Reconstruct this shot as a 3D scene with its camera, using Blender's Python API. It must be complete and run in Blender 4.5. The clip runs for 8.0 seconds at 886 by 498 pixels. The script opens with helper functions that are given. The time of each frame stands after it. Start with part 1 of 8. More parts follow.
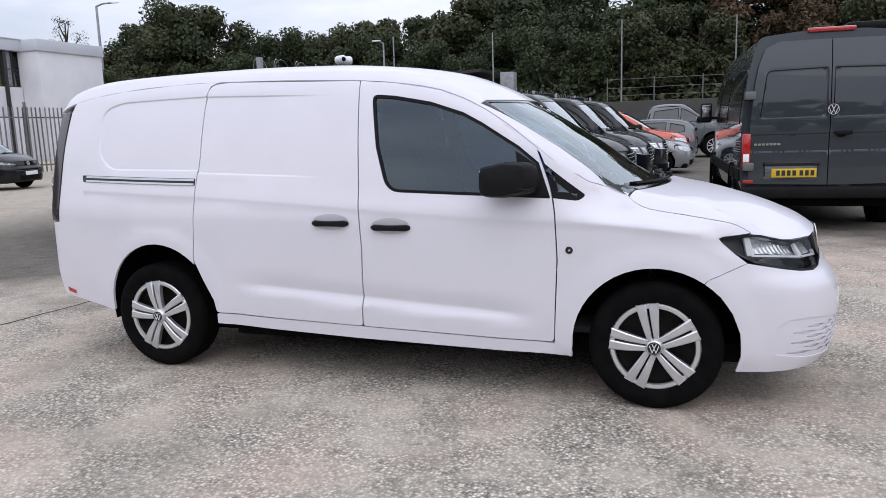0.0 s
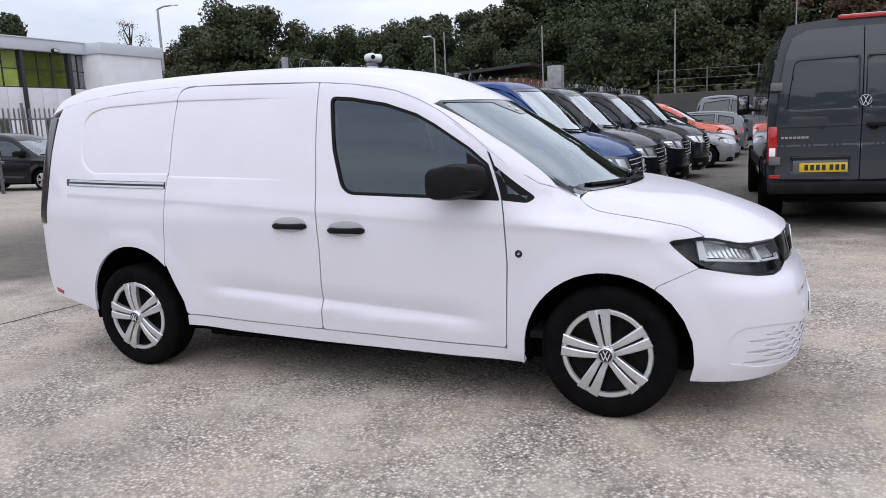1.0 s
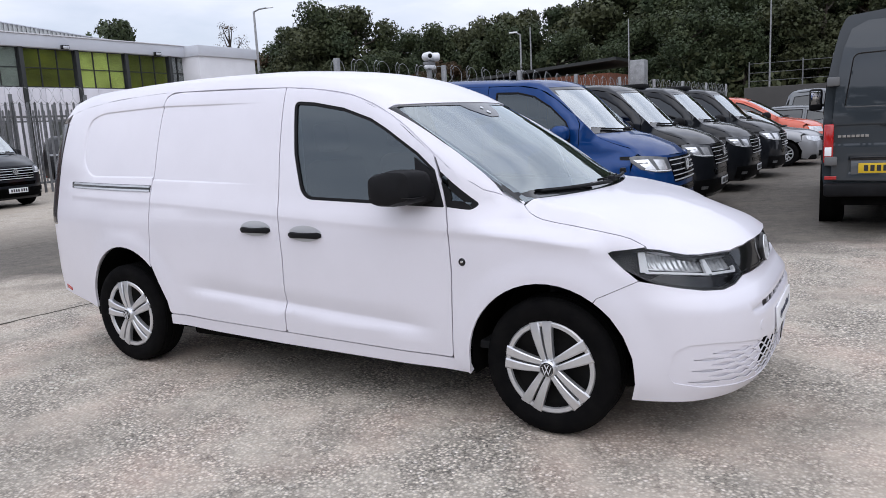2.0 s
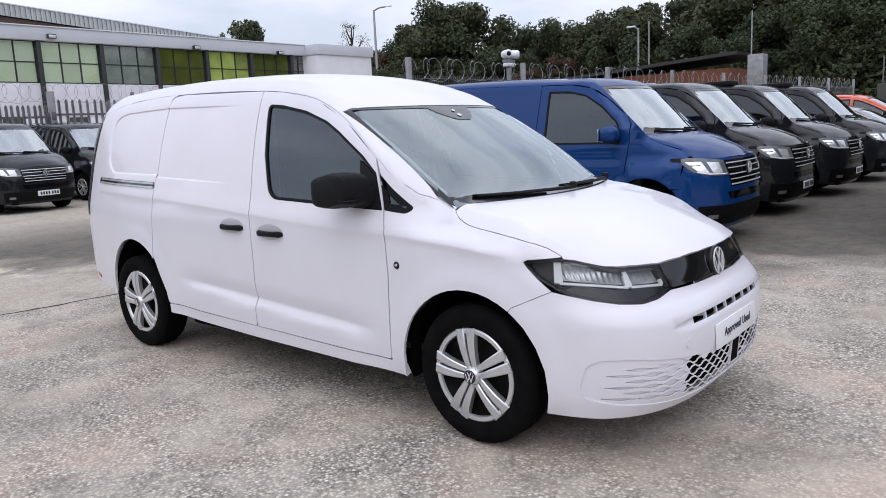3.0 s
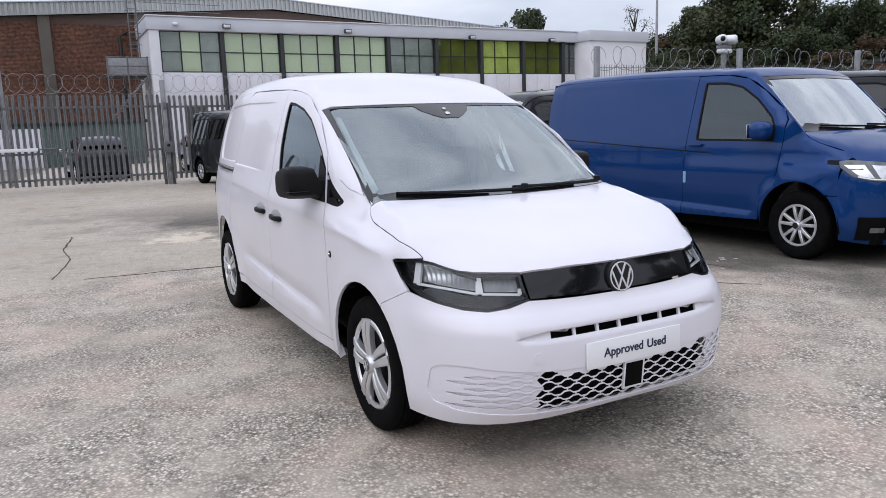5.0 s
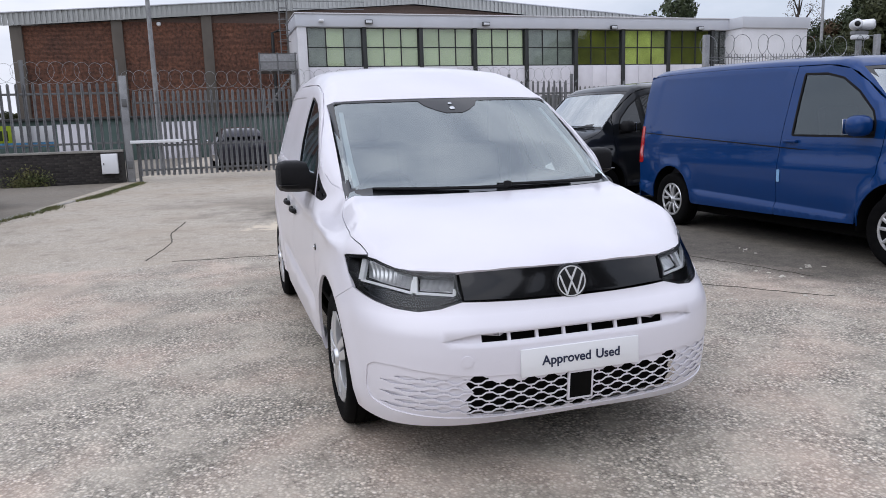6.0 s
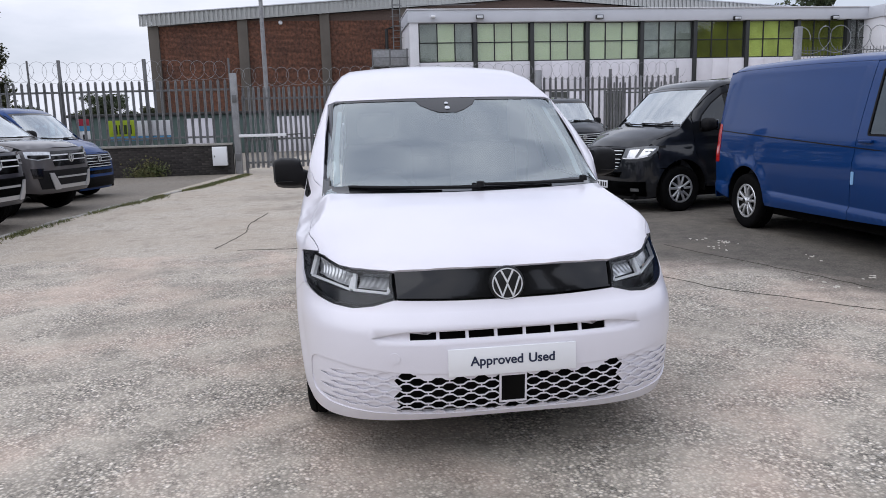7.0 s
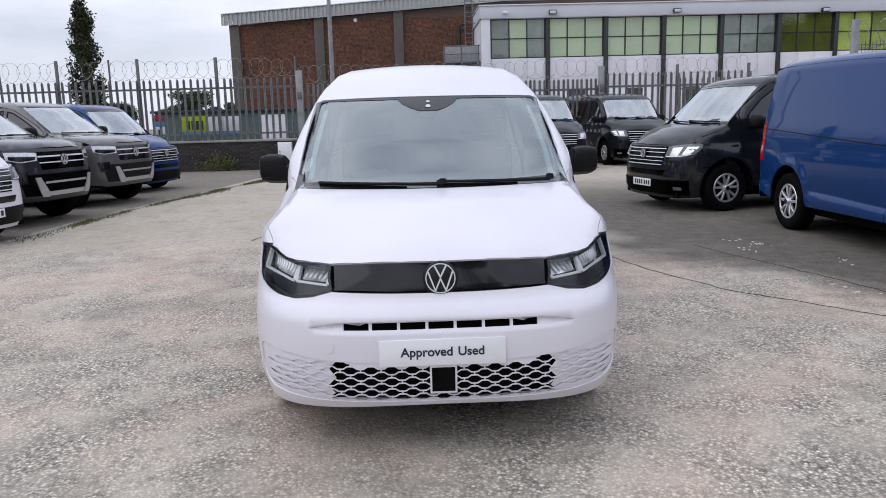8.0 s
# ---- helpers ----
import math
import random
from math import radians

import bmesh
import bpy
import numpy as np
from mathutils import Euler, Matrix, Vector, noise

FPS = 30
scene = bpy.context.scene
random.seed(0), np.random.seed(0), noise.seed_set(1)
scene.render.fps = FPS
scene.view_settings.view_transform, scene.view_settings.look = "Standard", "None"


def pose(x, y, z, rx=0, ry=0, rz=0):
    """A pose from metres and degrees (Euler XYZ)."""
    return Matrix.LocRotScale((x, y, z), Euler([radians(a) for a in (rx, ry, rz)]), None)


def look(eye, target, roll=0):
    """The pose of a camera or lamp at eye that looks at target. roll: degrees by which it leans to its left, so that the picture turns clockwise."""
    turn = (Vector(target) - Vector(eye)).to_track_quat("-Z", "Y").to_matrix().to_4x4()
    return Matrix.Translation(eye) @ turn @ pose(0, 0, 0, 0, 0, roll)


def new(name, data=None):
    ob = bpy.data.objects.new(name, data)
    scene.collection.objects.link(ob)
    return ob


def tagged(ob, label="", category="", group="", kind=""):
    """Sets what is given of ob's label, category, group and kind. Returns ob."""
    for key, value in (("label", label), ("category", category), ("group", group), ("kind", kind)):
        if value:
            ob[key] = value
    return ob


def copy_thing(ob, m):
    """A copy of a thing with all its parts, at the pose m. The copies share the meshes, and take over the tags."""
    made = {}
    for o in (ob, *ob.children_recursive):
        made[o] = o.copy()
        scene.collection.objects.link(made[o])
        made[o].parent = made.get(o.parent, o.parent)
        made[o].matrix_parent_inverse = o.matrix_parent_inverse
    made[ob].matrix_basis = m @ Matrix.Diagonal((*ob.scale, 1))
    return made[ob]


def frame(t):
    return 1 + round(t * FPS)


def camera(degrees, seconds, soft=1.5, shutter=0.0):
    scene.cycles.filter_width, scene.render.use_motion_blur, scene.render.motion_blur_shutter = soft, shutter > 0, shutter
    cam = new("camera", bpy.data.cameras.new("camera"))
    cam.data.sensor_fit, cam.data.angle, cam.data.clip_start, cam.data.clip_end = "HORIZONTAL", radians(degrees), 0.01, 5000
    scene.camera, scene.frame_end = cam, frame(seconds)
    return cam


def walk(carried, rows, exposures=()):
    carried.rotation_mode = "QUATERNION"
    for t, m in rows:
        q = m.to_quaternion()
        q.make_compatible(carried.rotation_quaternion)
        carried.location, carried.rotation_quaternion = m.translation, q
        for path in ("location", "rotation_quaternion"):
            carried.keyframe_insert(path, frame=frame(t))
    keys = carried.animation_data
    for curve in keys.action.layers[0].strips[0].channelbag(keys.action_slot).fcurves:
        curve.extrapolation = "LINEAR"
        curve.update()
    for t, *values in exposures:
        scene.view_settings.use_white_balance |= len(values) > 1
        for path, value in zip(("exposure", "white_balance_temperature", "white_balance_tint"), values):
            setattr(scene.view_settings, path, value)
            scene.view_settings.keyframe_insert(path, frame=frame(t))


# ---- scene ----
cam = camera(62.2, 8.0, soft=0.9)
PATH = [
    (0, (0.175, -4.478, 1.421), (-0.472, -2.614, 1.098), -1.8),
    (0.5, (0.419, -4.402, 1.437), (-0.287, -2.559, 1.11), -2.3),
    (1, (0.658, -4.224, 1.434), (-0.133, -2.418, 1.103), -2.6),
    (1.5, (0.931, -4.052, 1.441), (0.039, -2.292, 1.11), -2.9),
    (3, (1.972, -3.356, 1.436), (0.703, -1.845, 1.113), -2.7),
    (3.5, (2.291, -3.104, 1.431), (0.897, -1.707, 1.11), -2.5),
    (4, (2.62, -2.787, 1.443), (1.096, -1.532, 1.121), -2.3),
    (4.5, (2.915, -2.48, 1.44), (1.279, -1.375, 1.115), -2.1),
    (6, (3.427, -1.345, 1.421), (1.543, -0.765, 1.085), -1.8),
    (6.5, (3.517, -1.007, 1.429), (1.592, -0.583, 1.091), -1.8),
    (7, (3.633, -0.658, 1.428), (1.682, -0.382, 1.087), -1.6),
    (7.5, (3.681, -0.367, 1.425), (1.717, -0.205, 1.082), -1.6),
    (8, (3.78, -0.092, 1.425), (1.811, -0.022, 1.079), -1.5),
]
walk(cam, [(t, look(eye, target, roll)) for t, eye, target, roll in PATH], ((0.0, 0.20), (1.5, 0.24), (3.5, 0.20), (6.0, 0.13), (8.0, 0.12)))

# ---- sky and light: a bright overcast day ----
world = bpy.data.worlds.new("overcast_sky")
scene.world = world
world.use_nodes = True
wn, wl = world.node_tree.nodes, world.node_tree.links
wn.clear()
SUN_UP, SUN_ROUND = radians(52), radians(150)
sky = wn.new("ShaderNodeTexSky")
sky.sky_type, sky.sun_disc = "NISHITA", False
sky.sun_elevation, sky.sun_rotation = SUN_UP, SUN_ROUND
sky.air_density, sky.dust_density = 1.0, 2.0
coord = wn.new("ShaderNodeTexCoord")
squash = wn.new("ShaderNodeMapping")
squash.inputs["Scale"].default_value = (1.0, 1.0, 3.2)
clouds = wn.new("ShaderNodeTexNoise")
clouds.inputs["Scale"].default_value, clouds.inputs["Detail"].default_value = 2.3, 6.0
clouds.inputs["Roughness"].default_value = 0.55
cover = wn.new("ShaderNodeValToRGB")
cover.color_ramp.elements[0].position, cover.color_ramp.elements[0].color = 0.33, (0.62, 0.62, 0.62, 1)
cover.color_ramp.elements[1].position, cover.color_ramp.elements[1].color = 0.62, (1, 1, 1, 1)
tone = wn.new("ShaderNodeValToRGB")
tone.color_ramp.elements[0].position, tone.color_ramp.elements[0].color = 0.30, (7.3, 7.75, 9.3, 1)
tone.color_ramp.elements[1].position, tone.color_ramp.elements[1].color = 0.75, (9.3, 9.55, 10.6, 1)
blend = wn.new("ShaderNodeMixRGB")
shine = wn.new("ShaderNodeBackground")
shine.inputs["Strength"].default_value = 0.1
out = wn.new("ShaderNodeOutputWorld")
wl.new(coord.outputs["Generated"], squash.inputs["Vector"])
wl.new(squash.outputs["Vector"], clouds.inputs["Vector"])
wl.new(clouds.outputs["Fac"], cover.inputs["Fac"])
wl.new(clouds.outputs["Fac"], tone.inputs["Fac"])
wl.new(cover.outputs["Color"], blend.inputs["Fac"])
wl.new(sky.outputs["Color"], blend.inputs["Color1"])
wl.new(tone.outputs["Color"], blend.inputs["Color2"])
# an overcast sky grows brighter towards the zenith
height = wn.new("ShaderNodeSeparateXYZ")
lift = wn.new("ShaderNodeMapRange")
lift.inputs["From Min"].default_value, lift.inputs["From Max"].default_value = 0.05, 1.0
lift.inputs["To Min"].default_value, lift.inputs["To Max"].default_value = 0.92, 1.5
glow = wn.new("ShaderNodeVectorMath")
glow.operation = "SCALE"
wl.new(coord.outputs["Generated"], height.inputs["Vector"])
wl.new(height.outputs["Z"], lift.inputs["Value"])
wl.new(blend.outputs["Color"], glow.inputs[0])
wl.new(lift.outputs["Result"], glow.inputs["Scale"])
wl.new(glow.outputs["Vector"], shine.inputs["Color"])
wl.new(shine.outputs["Background"], out.inputs["Surface"])
sun_data = bpy.data.lights.new("sun", "SUN")
sun_data.energy, sun_data.angle, sun_data.color = 0.6, radians(75), (0.98, 0.98, 1.0)
sun = new("sun", sun_data)
sun.matrix_world = look((10 * math.sin(SUN_ROUND), 10 * math.cos(SUN_ROUND), 10 * math.tan(SUN_UP)), (0, 0, 0))


# ---- materials ----
def shader(name, colour, rough=0.5, metal=0.0, spread=0.0, scale=8.0, bump=0.0, bump_scale=60.0, coat=0.0, tint=None, fine=0.0, fine_scale=90.0, each=0.0, spec=0.5):
    """A principled material: a base colour that wanders towards tint at two scales, a fine relief, an optional clear coat, and a shade of its own for each piece."""
    m = bpy.data.materials.new(name)
    m.use_nodes = True
    n, l = m.node_tree.nodes, m.node_tree.links
    p = n["Principled BSDF"]
    p.inputs["Roughness"].default_value, p.inputs["Metallic"].default_value = rough, metal
    p.inputs["Coat Weight"].default_value, p.inputs["Coat Roughness"].default_value = coat, 0.03
    p.inputs["Specular IOR Level"].default_value = spec
    p.inputs["Base Color"].default_value = (*colour, 1)
    if spread or bump or fine or each:
        where = n.new("ShaderNodeTexCoord")
        last = None
        if spread or fine:
            tint = tint or tuple(c * 0.6 for c in colour)
            big = n.new("ShaderNodeTexNoise")
            big.inputs["Scale"].default_value, big.inputs["Detail"].default_value = scale, 5.0
            l.new(where.outputs["Object"], big.inputs["Vector"])
            ramp = n.new("ShaderNodeMapRange")
            ramp.inputs["From Min"].default_value, ramp.inputs["From Max"].default_value = 0.35, 0.7
            ramp.inputs["To Max"].default_value = spread
            l.new(big.outputs["Fac"], ramp.inputs["Value"])
            mix = n.new("ShaderNodeMixRGB")
            mix.inputs["Color1"].default_value, mix.inputs["Color2"].default_value = (*colour, 1), (*tint, 1)
            l.new(ramp.outputs["Result"], mix.inputs["Fac"])
            last = mix.outputs["Color"]
            if fine:
                small = n.new("ShaderNodeTexNoise")
                small.inputs["Scale"].default_value, small.inputs["Detail"].default_value = fine_scale, 2.0
                l.new(where.outputs["Object"], small.inputs["Vector"])
                span = n.new("ShaderNodeMapRange")
                span.inputs["From Min"].default_value, span.inputs["From Max"].default_value = 0.3, 0.7
                span.inputs["To Min"].default_value, span.inputs["To Max"].default_value = 1 - fine, 1 + fine
                l.new(small.outputs["Fac"], span.inputs["Value"])
                times = n.new("ShaderNodeVectorMath")
                times.operation = "SCALE"
                l.new(last, times.inputs[0])
                l.new(span.outputs["Result"], times.inputs["Scale"])
                last = times.outputs["Vector"]
        if each:
            info = n.new("ShaderNodeObjectInfo")
            span = n.new("ShaderNodeMapRange")
            span.inputs["To Min"].default_value, span.inputs["To Max"].default_value = 1 - each, 1 + each
            l.new(info.outputs["Random"], span.inputs["Value"])
            times = n.new("ShaderNodeVectorMath")
            times.operation = "SCALE"
            if last:
                l.new(last, times.inputs[0])
            else:
                times.inputs[0].default_value = colour
            l.new(span.outputs["Result"], times.inputs["Scale"])
            last = times.outputs["Vector"]
        if last:
            l.new(last, p.inputs["Base Color"])
        if bump:
            grain = n.new("ShaderNodeTexNoise")
            grain.inputs["Scale"].default_value, grain.inputs["Detail"].default_value = bump_scale, 3.0
            l.new(where.outputs["Object"], grain.inputs["Vector"])
            relief = n.new("ShaderNodeBump")
            relief.inputs["Strength"].default_value, relief.inputs["Distance"].default_value = bump, 0.01
            l.new(grain.outputs["Fac"], relief.inputs["Height"])
            l.new(relief.outputs["Normal"], p.inputs["Normal"])
    return m


def pane(name, tint, extra=0.0, rough=0.0, sheen=(0.9, 0.92, 0.93)):
    """Thin glass: tinted see-through, with a mirror sheen that grows towards grazing."""
    m = bpy.data.materials.new(name)
    m.use_nodes = True
    n, l = m.node_tree.nodes, m.node_tree.links
    n.clear()
    clear, gloss, mix, res, end = (n.new("ShaderNode" + k) for k in ("BsdfTransparent", "BsdfGlossy", "MixShader", "Fresnel", "OutputMaterial"))
    clear.inputs["Color"].default_value = (*tint, 1)
    gloss.inputs["Roughness"].default_value, gloss.inputs["Color"].default_value = rough, (*sheen, 1)
    res.inputs["IOR"].default_value = 1.5
    up = n.new("ShaderNodeMath")
    up.operation = "ADD"
    up.inputs[1].default_value = extra
    l.new(res.outputs["Fac"], up.inputs[0])
    l.new(up.outputs["Value"], mix.inputs["Fac"])
    l.new(clear.outputs["BSDF"], mix.inputs[1])
    l.new(gloss.outputs["BSDF"], mix.inputs[2])
    l.new(mix.outputs["Shader"], end.inputs["Surface"])
    return m


def paint(name, colour, flake=0.0, coat=1.0, spec=0.5):
    return shader(name, colour, rough=0.32 if flake == 0 else 0.38, metal=flake, coat=coat, spec=spec, spread=0.10, scale=3.0, fine=0.02, fine_scale=400.0)


white_paint = paint("white_paint", (0.745, 0.728, 0.782), coat=0.4)
blue_paint = paint("blue_metallic_paint", (0.0035, 0.040, 0.165), 0.25, 0.6, 0.05)
grey_paint = paint("dark_grey_paint", (0.012, 0.0135, 0.017), 0.2, 0.75, 0.05)
black_paint = paint("black_paint", (0.008, 0.008, 0.010), 0.0, 0.5, 0.15)
orange_paint = paint("orange_paint", (0.62, 0.075, 0.02))
silver_paint = paint("silver_paint", (0.30, 0.305, 0.32), 0.5)
bronze_paint = paint("grey_brown_paint", (0.115, 0.108, 0.112), 0.45, 0.9, 0.2)
indigo_paint = paint("dark_indigo_paint", (0.026, 0.025, 0.036), 0.35, 0.9, 0.15)
crafter_paint = paint("slate_grey_paint", (0.036, 0.044, 0.052), 0.15, 1.0, 0.1)
slate_paint = paint("mid_grey_paint", (0.11, 0.12, 0.13), 0.3)
trim_black = shader("black_plastic", (0.010, 0.010, 0.011), rough=0.5, spread=0.4, tint=(0.02, 0.02, 0.022), bump=0.15, bump_scale=700, spec=0.10)
grille_black = shader("grille_black", (0.010, 0.010, 0.011), rough=0.28, spread=0.3, tint=(0.016, 0.016, 0.017), spec=0.4)
lamp_grey = shader("lamp_housing_grey", (0.17, 0.178, 0.188), rough=0.3, metal=0.3, spread=0.6, scale=18, tint=(0.06, 0.063, 0.068))
gloss_black = shader("gloss_black", (0.007, 0.007, 0.008), rough=0.12, coat=0.4, spec=0.3)
rubber = shader("tyre_rubber", (0.0045, 0.0045, 0.005), rough=0.8, spread=0.5, tint=(0.011, 0.0105, 0.010), scale=14, bump=0.2, bump_scale=260, spec=0.04)
wheel_silver = shader("wheel_silver", (0.70, 0.71, 0.73), rough=0.30, metal=0.75, spread=0.25, scale=20, tint=(0.5, 0.5, 0.51))
steel_black = shader("black_steel", (0.010, 0.010, 0.010), rough=0.5, spread=0.3, tint=(0.022, 0.02, 0.018), scale=30, spec=0.12)
chrome = shader("chrome", (0.82, 0.83, 0.85), rough=0.08, metal=1.0, spread=0.1, scale=30)
satin_metal = shader("brushed_aluminium", (0.62, 0.63, 0.65), rough=0.3, metal=1.0, spread=0.3, scale=20, tint=(0.4, 0.4, 0.4))
under_black = shader("underbody", (0.005, 0.005, 0.005), rough=0.9, spread=0.5, tint=(0.012, 0.011, 0.010), spec=0.03)
cabin_grey = shader("cabin_grey", (0.09, 0.095, 0.10), rough=0.8, spread=0.4, tint=(0.05, 0.05, 0.055), bump=0.2, bump_scale=300)
cabin_light = shader("headlining", (0.55, 0.56, 0.56), rough=0.9, spread=0.2, bump=0.1, bump_scale=400)
seat_cloth = shader("seat_cloth", (0.03, 0.031, 0.034), rough=0.95, spread=0.4, bump=0.3, bump_scale=500)
window_glass = pane("side_glass", (0.22, 0.30, 0.33), 0.06, 0.0, (0.8, 0.92, 1.0))
screen_glass = pane("windscreen_glass", (0.72, 0.82, 0.83), 0.21, 0.0, (0.9, 0.98, 1.0))
parked_screen = pane("parked_windscreen_glass", (0.70, 0.80, 0.80), 0.38, 0.0, (0.93, 0.98, 1.0))
dark_glass = pane("privacy_glass", (0.05, 0.055, 0.06), 0.05)
lens_glass = pane("lens_glass", (0.97, 0.98, 0.98), 0.0, 0.0, (0.36, 0.37, 0.39))
lamp_silver = shader("lamp_reflector", (0.74, 0.76, 0.79), rough=0.28, metal=0.5, spread=0.5, scale=25, tint=(0.2, 0.21, 0.22))
lamp_dark = shader("lamp_housing_black", (0.030, 0.031, 0.034), rough=0.25, spread=0.5, scale=30, tint=(0.012, 0.012, 0.013), bump=0.25, bump_scale=160, spec=0.3)
lamp_bowl = shader("lamp_reflector_chrome", (0.86, 0.87, 0.89), rough=0.22, metal=0.55, spread=0.5, scale=22, tint=(0.45, 0.46, 0.48))
lamp_white = shader("lamp_light_guide", (0.92, 0.93, 0.95), rough=0.3, spread=0.05)
red_lens = shader("red_lens", (0.45, 0.012, 0.012), rough=0.12, coat=0.8, spread=0.4, scale=40)
smoke_lens = shader("smoked_lens", (0.022, 0.016, 0.017), rough=0.2, coat=0.6)
amber_lens = shader("amber_lens", (0.6, 0.16, 0.01), rough=0.2, coat=0.5)
plate_white = shader("white_plate", (0.80, 0.81, 0.83), rough=0.35, spread=0.08, tint=(0.7, 0.71, 0.73))
plate_yellow = shader("yellow_plate", (0.70, 0.46, 0.02), rough=0.35, spread=0.1)
plate_ink = shader("plate_black", (0.02, 0.02, 0.025), rough=0.5)
navy_ink = shader("navy_ink", (0.012, 0.02, 0.055), rough=0.5)
skid_silver = shader("skid_plate_silver", (0.46, 0.46, 0.47), rough=0.35, metal=0.5, spread=0.2, scale=10)
lamp_mid = shader("lamp_bowl_grey", (0.34, 0.355, 0.37), rough=0.32, metal=0.8, spread=0.6, scale=22, tint=(0.10, 0.105, 0.11))
badge_silver = shader("badge_silver", (0.80, 0.81, 0.83), rough=0.28, metal=0.3, spread=0.1, scale=30)
tag_blue = shader("pale_blue_tag", (0.22, 0.42, 0.68), rough=0.5, spread=0.15)


# ---- building helpers ----
def mesh_object(name, bm, material, parent=None, label="", smooth=True):
    bm.normal_update()
    me = bpy.data.meshes.new(name)
    bm.to_mesh(me)
    bm.free()
    if smooth:
        me.polygons.foreach_set("use_smooth", [True] * len(me.polygons))
        if "skin" not in me.attributes:
            me.set_sharp_from_angle(angle=radians(38))
    me.materials.append(material)
    if "skin" in me.attributes:
        given = np.zeros(len(me.vertices) * 3)
        me.attributes["skin"].data.foreach_get("vector", given)
        given = given.reshape(-1, 3)
        own = np.zeros(len(me.polygons) * 3)
        me.polygons.foreach_get("normal", own)
        own = own.reshape(-1, 3)
        loops = np.zeros((len(me.loops), 3))
        for p in me.polygons:
            ids = list(p.vertices)
            flat = any(not given[i].any() for i in ids)
            for k, i in zip(p.loop_indices, ids):
                loops[k] = own[p.index] if flat else given[i]
        me.normals_split_custom_set(loops.tolist())
        me.attributes.remove(me.attributes["skin"])
    ob = new(name, me)
    if parent is not None:
        ob.parent = parent
    if label:
        tagged(ob, label)
    return ob


def part(name, bm, material, parent, label="", smooth=True):
    return mesh_object(name, bm, material, parent, label, smooth)


def thing(name, at, turn=0.0, label="", category="", group="", kind=""):
    ob = new(name)
    ob.matrix_world = pose(*at, 0, 0, turn)
    return tagged(ob, label, category, group, kind)


def curve(pts):
    """A smooth, monotone-safe curve through (x, value) pairs."""
    xs, ys = np.array([p[0] for p in pts], float), np.array([p[1] for p in pts], float)
    h, d = np.diff(xs), np.diff(ys) / np.diff(xs)
    m = np.zeros(len(xs))
    for i in range(1, len(xs) - 1):
        if d[i - 1] * d[i] > 0:
            w1, w2 = 2 * h[i] + h[i - 1], h[i] + 2 * h[i - 1]
            m[i] = (w1 + w2) / (w1 / d[i - 1] + w2 / d[i])
    m[0], m[-1] = d[0], d[-1]

    def f(x):
        if x <= xs[0]:
            return ys[0] + m[0] * (x - xs[0])
        if x >= xs[-1]:
            return ys[-1] + m[-1] * (x - xs[-1])
        i = int(np.searchsorted(xs, x)) - 1
        t = (x - xs[i]) / h[i]
        return (ys[i] * (1 + 2 * t) * (1 - t) ** 2 + h[i] * m[i] * t * (1 - t) ** 2 + ys[i + 1] * t * t * (3 - 2 * t) + h[i] * m[i + 1] * t * t * (t - 1))
    return f


def ease(a, b, x):
    t = min(1.0, max(0.0, (x - a) / (b - a)))
    return t * t * (3 - 2 * t)


def rounded(corners, step=0.05):
    """A closed outline from corners (u, v, radius), its corners rounded and its sides cut into steps."""
    n, loop = len(corners), []
    for i in range(n):
        p0, p1, p2 = (Vector(corners[(i + k) % n][:2]) for k in (-1, 0, 1))
        r = corners[i][2] if len(corners[i]) > 2 else 0
        if r > 0:
            a, b = (p0 - p1), (p2 - p1)
            k = min(r, 0.49 * a.length, 0.49 * b.length)
            s, e = p1 + a.normalized() * k, p1 + b.normalized() * k
            for t in np.linspace(0, 1, 7):
                loop.append(s * (1 - t) ** 2 + p1 * 2 * t * (1 - t) + e * t * t)
        else:
            loop.append(p1)
    dense = []
    for i, p in enumerate(loop):
        q = loop[(i + 1) % len(loop)]
        k = max(1, int((q - p).length / step))
        dense += [p.lerp(q, j / k) for j in range(k) if (q - p).length > 1e-6]
    return dense


def inside(p, loop):
    x, y = p[0], p[1]
    hit = False
    j = len(loop) - 1
    for i in range(len(loop)):
        xi, yi, xj, yj = loop[i][0], loop[i][1], loop[j][0], loop[j][1]
        if (yi > y) != (yj > y) and x < (xj - xi) * (y - yi) / (yj - yi) + xi:
            hit = not hit
        j = i
    return hit


def within(u, v, loop):
    """Which of the points (arrays u, v) lie inside the loop."""
    hit = np.zeros(len(u), bool)
    ends = [(p[0], p[1]) for p in loop]
    for (ax, ay), (bx, by) in zip(ends, ends[1:] + ends[:1]):
        if ay != by:
            hit ^= ((ay > v) != (by > v)) & (u < (bx - ax) * (v - ay) / (by - ay) + ax)
    return hit


def edge_distance(p, loop):
    a = np.array([(q[0], q[1]) for q in loop])
    b = np.roll(a, -1, axis=0)
    d = b - a
    t = np.clip(((p[0] - a[:, 0]) * d[:, 0] + (p[1] - a[:, 1]) * d[:, 1]) / np.maximum((d * d).sum(1), 1e-12), 0, 1)
    return float(np.hypot(a[:, 0] + t * d[:, 0] - p[0], a[:, 1] + t * d[:, 1] - p[1]).min())


